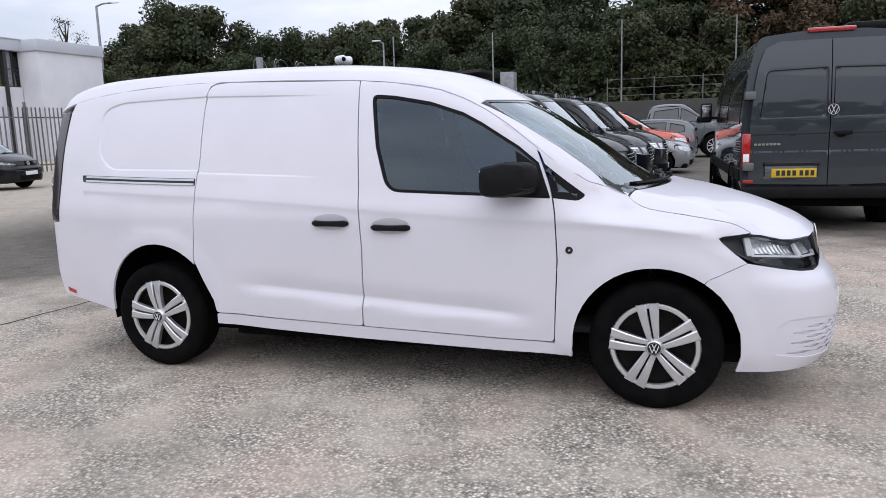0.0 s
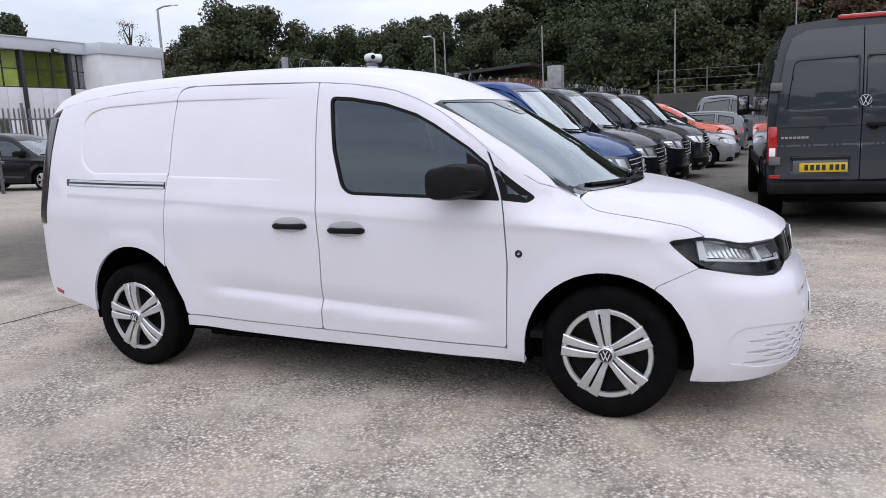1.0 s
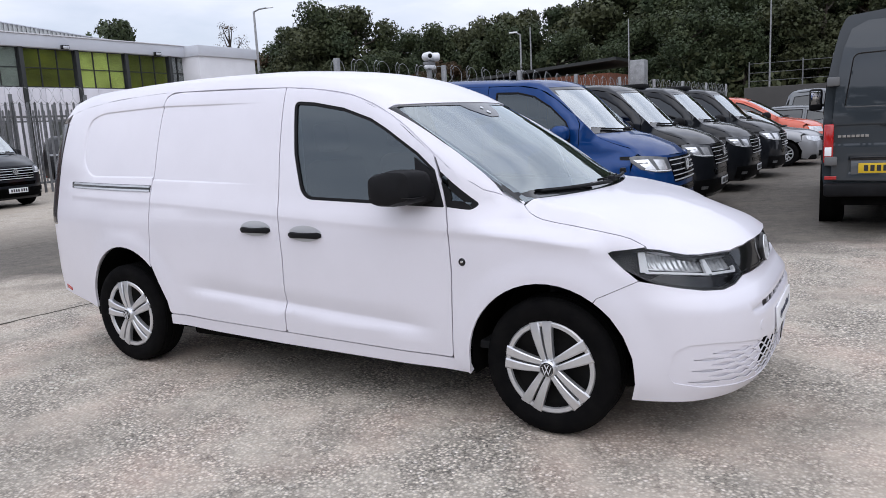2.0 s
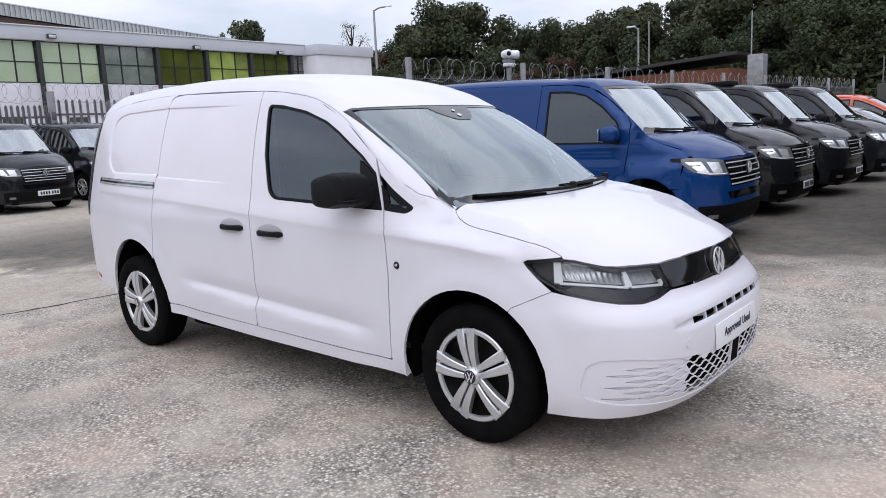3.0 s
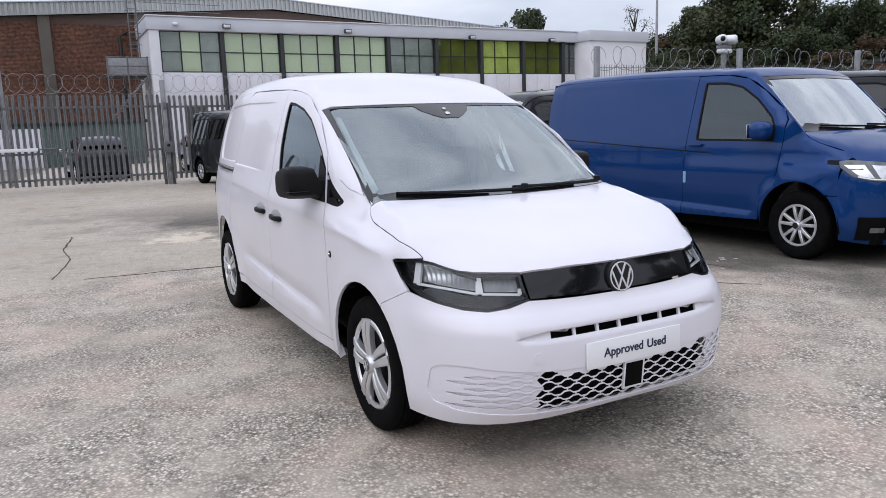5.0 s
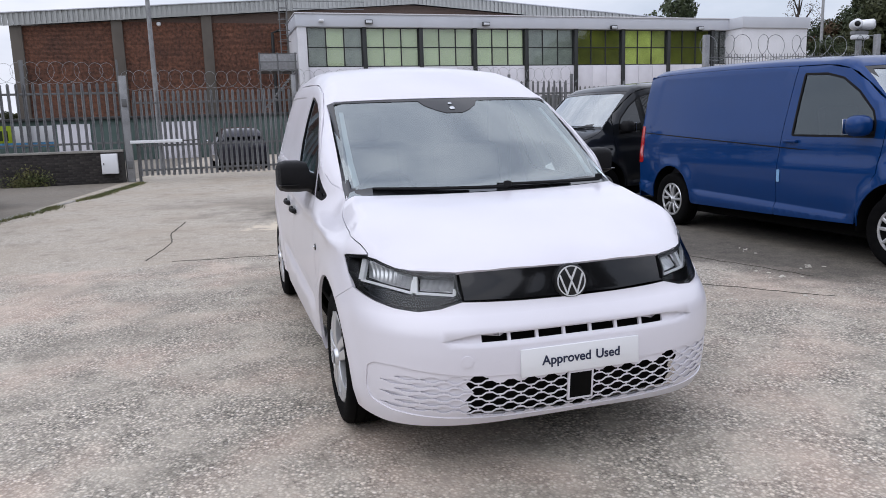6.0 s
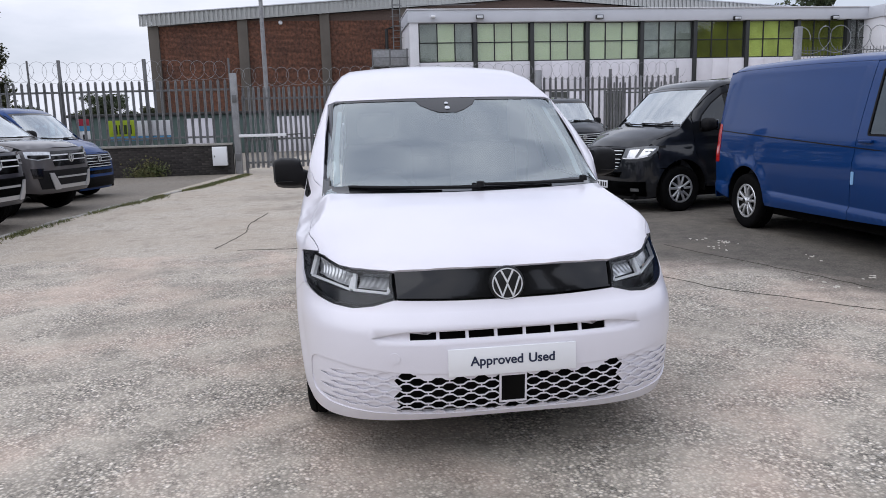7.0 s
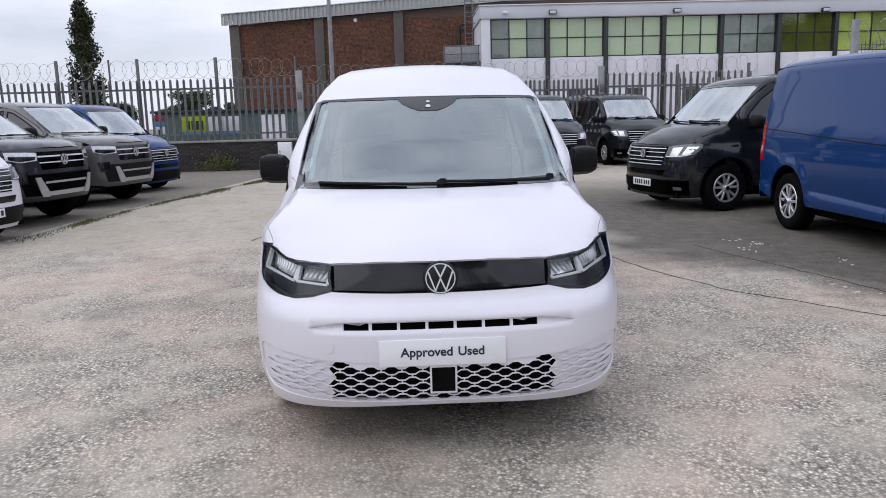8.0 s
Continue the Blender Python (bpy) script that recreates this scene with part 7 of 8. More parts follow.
    part("bonnet", sheet(rounded([(*p, 0) for p in bonnet], 0.1), B.over(), (0, 0, 1), step=0.11), colour, v)
    # front
    ay, ax = B.angle_y, B.angle_x
    top = [(ax(x, z), z) for x, z in spec["corner"]] + [(ay(y, z), z) for y, z in spec["brow"]]
    zb = spec["chin"]
    nose = [(-a, z) for a, z in top] + [(a, z) for a, z in reversed(top)] + [(ay(y, zb), zb) for y in (0.7, 0.35, 0.0, -0.35, -0.7)]
    fr = part("front_bumper", sheet(rounded([(*p, 0) for p in nose], 0.1), B.face(), (1, 0, 0), step=0.1, lip=0.03), colour, v)
    for pname, outline, mat, proud, label in spec["front"]:
        both = all(p[0] == "x" or abs(p[0]) > 0.05 for p in outline)
        for sign in ((-1, 1) if both else (1,)):
            o = part(pname, sheet(rounded([(sign * (ax(p[1], p[2]) if p[0] == "x" else ay(*p)), p[-1], 0.008) for p in outline], 0.1), B.face(proud), (1, 0.4 * sign if both else 0, 0), step=0.08, lip=0.02), mat, fr, label)
    for z, yw, hgt, mat in spec["bars"]:
        part("grille_bar", sheet([(ay(y, z), z - hgt / 2) for y in np.linspace(-yw, yw, 9)] + [(ay(y, z), z + hgt / 2) for y in np.linspace(yw, -yw, 9)], B.face(0.016), (1, 0, 0), step=0.3, lip=0.01), mat, fr)
    bx, bz, br = spec["badge"]
    badge(v, Matrix.Translation((bx, 0, bz)), br)
    px, pz = spec["plate"]
    if spec.get("plated", True):
        number_plate(v, Matrix.Translation((px, 0, pz)), plate_white)
    # tail, floor, wells, cabin
    zl = spec["tail_z"]
    tail = bmesh.new()
    rows = []
    for z in np.linspace(zl, cant_(x_back) + 0.03, 14):
        w0 = B.half(x_back + 0.02, min(z, cant_(x_back))) - 0.004
        deep = x_back - 0.045 + 0.06 * ease(cant_(x_back) - 0.25, cant_(x_back) + 0.03, z)
        rows.append([tail.verts.new((x_back + 0.03 if k in (0, 9) else deep + 0.035 * abs(q) ** 6, w0 * q, z)) for k, q in enumerate((-1, -0.985, -0.9, -0.6, -0.2, 0.2, 0.6, 0.9, 0.985, 1))])
    for a, b in zip(rows, rows[1:]):
        for k in range(9):
            tail.faces.new((a[k], a[k + 1], b[k + 1], b[k]))
    bmesh.ops.recalc_face_normals(tail, faces=tail.faces)
    if sum(f.normal.x * f.calc_area() for f in tail.faces) > 0:
        bmesh.ops.reverse_faces(tail, faces=tail.faces)
    part("tailgate", tail, colour, v)
    part("underbody", box((x_back + 0.1, -0.75, zl - 0.12), (0.7, 0.75, zl), 0.03), under_black, v)
    part("cabin_interior", box((x_back + 0.2, -0.72, zl + 0.05), (spec["screen"][4] - 0.1, 0.72, spec["belt"] - 0.06), 0.05), cabin_grey, v)
    if spec.get("seats", True):
        for y in (-0.38, 0.38):
            part("seat_back", box((-0.07, -0.23, 0), (0.07, 0.23, 0.66), 0.05, Matrix.Translation((spec["seat_x"], y, spec["belt"] - 0.35)) @ Matrix.Rotation(radians(-12), 4, "Y")), seat_cloth, v)
    if spec.get("wall_x"):
        part("bulkhead", box((spec["wall_x"] - 0.02, -0.7, zl), (spec["wall_x"], 0.7, spec["roof_in"]), 0.01), cabin_grey, v)
    for cx, cz, r in spec["arches"]:
        for sign in (-1, 1):
            wy = spec["wheel"][0]
            well = bmesh.new()
            yo = B.half(cx, cz + r) - 0.03
            rr = [well.verts.new((cx + (r + 0.012) * math.cos(a), sign * yo, cz + (r + 0.012) * math.sin(a))) for a in np.linspace(radians(-8), radians(188), 20)]
            ri = [well.verts.new((q.co.x, sign * (yo - 0.34), q.co.z)) for q in rr]
            for i in range(19):
                well.faces.new((rr[i], rr[i + 1], ri[i + 1], ri[i]))
            well.faces.new(ri)
            part("wheel_liner", well, under_black, v)
            put_wheel(v, Matrix.Translation((cx, sign * wy, spec["wheel"][1])) @ (Matrix.Identity(4) if sign < 0 else Matrix.Rotation(math.pi, 4, "Z")), spec["wheel"][1], spec["wheel"][2], spec["wheel"][3], "alloy")
    return v


def transit_line(x):
    return 0.44 - 0.03 * x


def transit_swell(x, z):
    """The pressed line low on the flank and the rolled lips of the wheel arches."""
    d = z - transit_line(x)
    fade = (1 - ease(-0.62, -0.45, x)) * ease(-4.3, -4.1, x) * (1 - ease(-2.85, -2.95, x) * ease(-3.95, -3.85, x))
    lip = 0.0
    for cx in (0.0, -3.4):
        q = math.hypot(x - cx, z - 0.36) - 0.425
        lip = max(lip, 0.02 * (1 - ease(0.015, 0.10, q)))
    return lip * ease(0.25, 0.4, z) + fade * (-0.012 * max(0.0, 1 - d / 0.2) ** 1.5 if d > 0 else -0.012 + 0.03 * ease(0, 0.07, -d))


transit = Body(
    ridge=[(-4.24, 1.98), (-4.18, 2.03), (-3.9, 2.065), (-3, 2.06), (-2, 2.035), (-1.5, 2.01), (-1.15, 1.985), (-0.80, 1.955), (-0.62, 1.91), (-0.50, 1.835), (-0.22, 1.58), (0.08, 1.29), (0.14, 1.262), (0.30, 1.222), (0.50, 1.150), (0.655, 1.08), (0.725, 1.02), (0.768, 0.975)],
    width=[(0.2, 0.90), (0.35, 0.935), (0.6, 0.95), (0.9, 0.952), (0.945, 0.95), (0.965, 0.938), (1.1, 0.932), (1.2, 0.92), (1.5, 0.868), (1.75, 0.82), (1.95, 0.775)],
    nose=[(0.2, 0.75), (0.3, 0.805), (0.45, 0.83), (0.65, 0.825), (0.8, 0.81), (0.97, 0.770), (1.1, 0.70)],
    power=[(0.2, 3.6), (0.8, 3.4), (0.98, 3.0), (1.1, 2.6)],
    taper=(-2.5, 0.012), tail=(-4.24, 0.10),
    bow=[(-4.5, 0.0), (-1.5, 0.05), (-1.0, 0.18), (0.0, 0.22), (1, 0.22)], crown=[(-4.5, 0.08), (-1.2, 0.07), (-0.9, 0.02), (1, 0.02)],
    edge=[(-4.5, 0.11), (-1.3, 0.11), (-0.8, 0.09), (1, 0.10)], swell=transit_swell)
T_F, T_R = (0.0, 0.36, 0.425), (-3.4, 0.36, 0.425)
T_CANT = [(-4.20, 1.935), (-3.9, 1.965), (-2.5, 1.945), (-1.5, 1.905), (-1.0, 1.885), (-0.72, 1.830), (-0.5, 1.695), (-0.25, 1.470), (-0.05, 1.285)]
T_DOOR = [(-1.40, 1.892, 0.01), (-1.0, 1.877), (-0.72, 1.822), (-0.5, 1.687), (-0.28, 1.489), (-0.21, 1.39), (-0.20, 1.18, 0.05), (-0.25, 0.85), (-0.43, 0.56), (-0.45, 0.36, 0.02), (-1.50, 0.34, 0.02), (-1.47, 1.0)]
T_WIN = [(-1.30, 1.822, 0.03), (-1.0, 1.806), (-0.78, 1.750), (-0.56, 1.612), (-0.36, 1.425), (-0.305, 1.30, 0.03), (-0.305, 1.17, 0.02), (-1.33, 1.18, 0.04)]
T_SIDE = [(-1.408, 1.898, 0.01), (-1.478, 1.0), (-1.508, 0.34, 0.02), (-2.96, 0.33)] + arc(T_R, 2, 178, 12) + [(-3.83, 0.34), (-4.18, 0.42, 0.04), (-4.20, 1.1), (-4.17, 1.93)] + [(x, curve(T_CANT)(x) - 0.003) for x in (-4.0, -3.6, -3.0, -2.4, -1.8)]
T_WING = [(-0.272, 1.487), (-0.15, 1.377), (-0.055, 1.284), (0.05, 1.212), (0.2, 1.150), (0.40, 1.075), (0.47, 1.02), (0.415, 0.98), (0.40, 0.80), (0.41, 0.66), (0.30, 0.667)] + arc(T_F, 44, 182, 12) + [(-0.44, 0.56), (-0.242, 0.85), (-0.192, 1.18), (-0.202, 1.39)]


def transit_spec(glazed):
    presses = [] if glazed else [[(-1.53, 1.855, 0.05), (-3.88, 1.90, 0.08), (-3.96, 1.27, 0.08), (-1.55, 1.25, 0.05)]]
    panes = [[(-1.56, 1.79, 0.05), (-2.72, 1.805, 0.05), (-2.74, 1.24, 0.05), (-1.60, 1.23, 0.05)], [(-2.82, 1.805, 0.05), (-3.90, 1.80, 0.08), (-3.98, 1.25, 0.08), (-2.84, 1.24, 0.05)]] if glazed else []
    return dict(
        cant=T_CANT, shut=[(-0.05, 1.285), (0.05, 1.217), (0.2, 1.155), (0.40, 1.08), (0.47, 1.02)],
        screen=(-0.53, -0.63, 0.745, 0.12, -0.05, 0.80),
        panels=[("front_door", T_DOOR, [T_WIN], []), ("side_panel", T_SIDE, panes, presses), ("front_wing", T_WING, [], [])],
        handles=((1.13, -1.40, -1.22),), tail_lamp=(0.80, 1.30), strips=((-0.10, 0.40, 0.958, 0.996, trim_black, "side_trim"), (-0.14, -0.02, 0.962, 0.992, plate_white, "side_badge")) + (() if glazed else ((-1.475, -1.435, 0.70, 0.83, tag_blue, "paper_tag"),)), grooves=([(x, 0.983 - 0.055 * x) for x in np.arange(-4.1, 0.4, 0.15)],), lines=[[(x, transit_line(x) + q) for x in np.arange(-4.3, -0.4, 0.1)] for q in (0.03, 0.0, -0.02, -0.06)],
        mirror=(-0.37, 0.93, 1.28), lip=[(0.51, -0.80), (0.61, -0.70), (0.695, -0.50), (0.742, -0.28), (0.766, 0.0)],
        corner=[(0.41, 0.24), (0.428, 0.36), (0.418, 0.44), (0.393, 0.53), (0.357, 0.60), (0.318, 0.653), (0.41, 0.657), (0.40, 0.80), (0.44, 0.985)], brow=[(0.80, 0.99), (0.6, 0.985), (0.3, 0.978), (0.0, 0.972)], chin=0.20,
        front=[("headlamp", [("x", 0.385, 0.985), ("x", 0.45, 1.0), (0.80, 0.992), (0.68, 0.978), (0.55, 0.957), (0.52, 0.80), (0.68, 0.795), (0.80, 0.81), (0.88, 0.845), ("x", 0.41, 0.93)], lamp_grey, 0.006, "clear headlamp"),
               ("lamp_reflector", [(0.89, 0.955), (0.80, 0.955), (0.77, 0.83), (0.85, 0.85)], lamp_bowl, 0.010, ""),
               ("lamp_reflector", [(0.76, 0.95), (0.63, 0.94), (0.61, 0.825), (0.73, 0.825)], lamp_bowl, 0.010, ""),
               ("lamp_strip", [(0.86, 0.84), (0.78, 0.815), (0.60, 0.808), (0.55, 0.81), (0.55, 0.82), (0.60, 0.819), (0.78, 0.828), (0.86, 0.853)], lamp_white, 0.012, ""),
               ("grille", [(0.53, 0.955), (-0.53, 0.955), (-0.47, 0.665), (0.47, 0.665)], gloss_black, 0.006, "black grille with chrome bars"),
               ("lower_bumper", [(0.86, 0.47), (-0.86, 0.47), (-0.84, 0.25), (0.84, 0.25)], trim_black, 0.008, "black lower bumper"),
               ("fog_lamp", [(0.79, 0.37), (0.69, 0.37), (0.69, 0.325), (0.79, 0.325)], lamp_mid, 0.014, "fog lamp"),
               ("lower_grille", [(0.55, 0.61), (-0.55, 0.61), (-0.50, 0.53), (0.50, 0.53)], gloss_black, 0.006, "")],
        bars=((0.925, 0.52, 0.012, badge_silver), (0.87, 0.51, 0.010, badge_silver), (0.80, 0.50, 0.012, badge_silver), (0.745, 0.49, 0.010, badge_silver), (0.69, 0.48, 0.014, badge_silver)),
        badge=(0.835, 0.845, 0.075), plate=(0.850, 0.41), plated=glazed, tail_z=0.32, belt=1.18, seat_x=-1.15, wall_x=0 if glazed else -1.55, roof_in=1.8,
        arches=(T_F, T_R), wheel=(0.83, 0.343, 0.215, 0.215), glass=dark_glass if glazed else window_glass, mirror_paint=trim_black if glazed else blue_paint)


hatch = Body(
    ridge=[(-3.32, 1.0), (-3.22, 1.22), (-3.0, 1.42), (-2.5, 1.515), (-1.8, 1.54), (-1.3, 1.52), (-0.95, 1.44), (-0.5, 1.22), (-0.08, 0.99), (0.0, 0.97), (0.3, 0.925), (0.55, 0.865), (0.72, 0.79), (0.78, 0.74)],
    width=[(0.15, 0.82), (0.3, 0.86), (0.55, 0.885), (0.72, 0.885), (0.8, 0.87), (0.92, 0.845), (1.2, 0.755), (1.45, 0.66)],
    nose=[(0.15, 0.74), (0.25, 0.82), (0.4, 0.85), (0.55, 0.845), (0.68, 0.81), (0.75, 0.78), (0.9, 0.66)],
    power=[(0.15, 3.2), (0.6, 2.9), (0.8, 2.6), (1.0, 2.4)],
    taper=(-2.2, 0.05), tail=(-3.32, 0.2),
    bow=[(-3.4, 0.05), (-1.3, 0.10), (-0.9, 0.22), (0, 0.24), (1, 0.25)], crown=[(-3.4, 0.1), (-1.2, 0.1), (-0.8, 0.03), (1, 0.03)],
    edge=[(-3.4, 0.13), (-1.2, 0.11), (-0.7, 0.08), (1, 0.09)])
H_F, H_R = (0.0, 0.33, 0.36), (-2.6, 0.33, 0.36)
H_CANT = [(-3.24, 1.05), (-3.1, 1.28), (-2.8, 1.40), (-2.2, 1.46), (-1.5, 1.46), (-1.1, 1.40), (-0.8, 1.27), (-0.5, 1.12), (-0.16, 0.955)]
HATCH = dict(
    cant=H_CANT, shut=[(-0.16, 0.955), (0.0, 0.915), (0.25, 0.87), (0.42, 0.81)], screen=(-0.93, -1.03, 0.60, -0.05, -0.2, 0.68),
    panels=[("front_door", [(-1.30, 1.44, 0.01), (-1.1, 1.395), (-0.8, 1.265), (-0.5, 1.115), (-0.36, 1.0), (-0.33, 0.75), (-0.40, 0.28, 0.02), (-1.28, 0.28, 0.02)], [[(-1.27, 1.40, 0.02), (-1.1, 1.36), (-0.8, 1.225), (-0.5, 1.06), (-0.42, 0.94, 0.02), (-1.28, 0.955, 0.02)]], []),
            ("rear_door", [(-1.308, 1.445, 0.01), (-1.288, 0.28, 0.02), (-2.16, 0.28, 0.02), (-2.25, 0.50), (-2.38, 0.72), (-2.38, 1.44)], [[(-1.34, 1.41, 0.02), (-1.35, 0.955, 0.02), (-2.30, 0.98, 0.03), (-2.33, 1.40, 0.03)]], []),
            ("rear_quarter_panel", [(-2.388, 1.445), (-2.388, 0.72), (-2.26, 0.50)] + arc(H_R, 20, 178, 10) + [(-3.0, 0.30), (-3.24, 0.38), (-3.27, 0.7), (-3.22, 1.045)] + [(x, curve(H_CANT)(x) - 0.003) for x in (-3.1, -2.9, -2.6)], [[(-2.44, 1.38, 0.02), (-2.43, 1.0, 0.02), (-2.95, 1.06, 0.03), (-2.92, 1.28, 0.03)]], []),
            ("front_wing", [(-0.49, 1.112), (-0.17, 0.952), (0.0, 0.91), (0.25, 0.865), (0.40, 0.81), (0.34, 0.77), (0.37, 0.62), (0.24, 0.60)] + arc(H_F, 48, 182, 12) + [(-0.39, 0.28), (-0.322, 0.75), (-0.35, 1.0)], [], [])],
    handles=((0.86, -1.25, -1.08), (0.88, -2.2, -2.03)), mirror=(-0.48, 0.86, 1.02), lip=[(0.48, -0.72), (0.60, -0.60), (0.70, -0.42), (0.76, -0.2), (0.778, 0)],
    corner=[(0.37, 0.2), (0.385, 0.38), (0.28, 0.58), (0.37, 0.62), (0.37, 0.76)], brow=[(0.74, 0.77), (0.6, 0.755), (0.3, 0.745), (0, 0.74)], chin=0.16,
    front=[("headlamp", [(0.80, 0.755), (0.62, 0.74), (0.50, 0.725), (0.50, 0.63), (0.70, 0.61), (0.80, 0.66)], lamp_silver, 0.005, "clear headlamp"),
           ("grille", [(0.46, 0.72), (-0.46, 0.72), (-0.44, 0.62), (0.44, 0.62)], gloss_black, 0.005, "dark grille"),
           ("lower_grille", [(0.60, 0.38), (-0.60, 0.38), (-0.55, 0.24), (0.55, 0.24)], trim_black, 0.006, "dark lower intake")],
    bars=((0.69, 0.44, 0.012, chrome), (0.645, 0.43, 0.010, chrome)), badge=(0.815, 0.675, 0.06), plate=(0.862, 0.46), tail_z=0.28, belt=0.95, seat_x=-1.2,
    arches=(H_F, H_R), wheel=(0.775, 0.315, 0.205, 0.20), glass=dark_glass, tail_lamp=(0.80, 0.95))

truck = Body(
    ridge=[(-4.28, 1.16), (-2.45, 1.18), (-2.36, 1.24), (-2.22, 1.70), (-2.05, 1.83), (-1.6, 1.865), (-1.2, 1.85), (-0.9, 1.79), (-0.5, 1.53), (-0.1, 1.28), (0.0, 1.255), (0.3, 1.235), (0.6, 1.20), (0.75, 1.16), (0.83, 1.10)],
    width=[(0.3, 0.88), (0.45, 0.93), (0.7, 0.955), (1.0, 0.95), (1.15, 0.93), (1.3, 0.88), (1.5, 0.82), (1.8, 0.73)],
    nose=[(0.3, 0.80), (0.42, 0.88), (0.6, 0.90), (0.8, 0.89), (1.0, 0.865), (1.1, 0.835), (1.2, 0.75)],
    power=[(0.3, 3.4), (1.0, 3.4), (1.2, 3.0)], taper=(-3.0, 0.01), tail=(-4.28, 0.1),
    bow=[(-4.3, 0.0), (-1.2, 0.06), (-0.9, 0.2), (1, 0.16)], crown=[(-4.3, 0.02), (-2.0, 0.08), (-0.9, 0.03), (1, 0.03)], edge=[(-4.3, 0.05), (-2.4, 0.06), (-2.0, 0.10), (-1.2, 0.10), (-0.6, 0.09), (1, 0.09)])
P_F, P_R = (0.0, 0.42, 0.47), (-3.27, 0.42, 0.47)
P_CANT = [(-4.25, 1.12), (-2.45, 1.13), (-2.34, 1.20), (-2.2, 1.60), (-2.0, 1.74), (-1.4, 1.77), (-1.05, 1.72), (-0.8, 1.60), (-0.5, 1.42), (-0.2, 1.24)]
PICKUP = dict(
    cant=P_CANT, shut=[(-0.2, 1.24), (-0.05, 1.20), (0.25, 1.175), (0.46, 1.12)], screen=(-0.88, -0.98, 0.68, -0.03, -0.21, 0.78),
    panels=[("front_door", [(-1.16, 1.735, 0.01), (-1.02, 1.705), (-0.8, 1.592), (-0.5, 1.412), (-0.36, 1.30), (-0.34, 0.95), (-0.50, 0.45, 0.02), (-1.26, 0.45, 0.02)], [[(-1.14, 1.69, 0.02), (-1.0, 1.655), (-0.8, 1.55), (-0.5, 1.37), (-0.42, 1.22, 0.02), (-1.18, 1.22, 0.02)]], []),
            ("rear_door", [(-1.168, 1.74, 0.01), (-1.268, 0.45, 0.02), (-2.08, 0.45, 0.02), (-2.28, 1.1), (-2.18, 1.59), (-2.0, 1.732)], [[(-1.2, 1.70, 0.02), (-1.24, 1.22, 0.02), (-2.14, 1.25, 0.03), (-2.06, 1.62, 0.05)]], []),
            ("bed_side", [(-2.29, 1.20), (-2.29, 1.1), (-2.09, 0.45), (-2.78, 0.45)] + arc(P_R, 4, 176, 10) + [(-3.76, 0.45), (-4.22, 0.55), (-4.24, 1.115), (-3.4, 1.122), (-2.46, 1.127), (-2.35, 1.19)], [], []),
            ("front_wing", [(-0.49, 1.41), (-0.21, 1.238), (-0.05, 1.195), (0.25, 1.17), (0.44, 1.12), (0.40, 1.05), (0.42, 0.80), (0.34, 0.75)] + arc(P_F, 44, 178, 12) + [(-0.492, 0.45), (-0.332, 0.95), (-0.35, 1.30)], [], [])],
    handles=((1.12, -1.12, -0.94), (1.13, -2.05, -1.88)), mirror=(-0.5, 0.93, 1.30), lip=[(0.55, -0.82), (0.68, -0.66), (0.77, -0.42), (0.81, -0.2), (0.828, 0)],
    corner=[(0.44, 0.40), (0.46, 0.56), (0.36, 0.72), (0.42, 0.80), (0.42, 1.05)], brow=[(0.80, 1.10), (0.6, 1.10), (0.3, 1.095), (0, 1.09)], chin=0.36,
    front=[("headlamp", [(0.86, 1.06), (0.66, 1.05), (0.50, 1.04), (0.52, 0.93), (0.74, 0.91), (0.86, 0.95)], lamp_silver, 0.006, "slim clear headlamp"),
           ("lamp_mask", [(0.84, 1.00), (0.54, 0.99), (0.55, 0.945), (0.74, 0.925), (0.84, 0.955)], gloss_black, 0.010, ""),
           ("grille", [(0.52, 1.05), (-0.52, 1.05), (-0.46, 0.80), (0.46, 0.80)], gloss_black, 0.006, "black grille with bright bars"),
           ("lower_bumper", [(0.80, 0.74), (-0.80, 0.74), (-0.72, 0.44), (0.72, 0.44)], trim_black, 0.006, "black lower bumper"),
           ("fog_surround", [(0.84, 0.78), (0.68, 0.78), (0.70, 0.62), (0.82, 0.62)], gloss_black, 0.012, ""),
           ("skid_bracket", [(0.60, 0.70), (0.52, 0.70), (0.40, 0.50), (0.38, 0.42), (0.50, 0.42), (0.54, 0.50)], skid_silver, 0.03, "silver skid-plate horn")],
    bars=((0.985, 0.50, 0.02, badge_silver), (0.90, 0.49, 0.016, badge_silver), (0.62, 0.44, 0.03, skid_silver), (0.46, 0.42, 0.06, skid_silver)), badge=(0.895, 0.93, 0.085), plate=(0.93, 0.70), plated=False, tail_z=0.45, belt=1.2, seat_x=-1.15,
    arches=(P_F, P_R), wheel=(0.82, 0.395, 0.255, 0.245), glass=dark_glass, mirror_paint=trim_black)


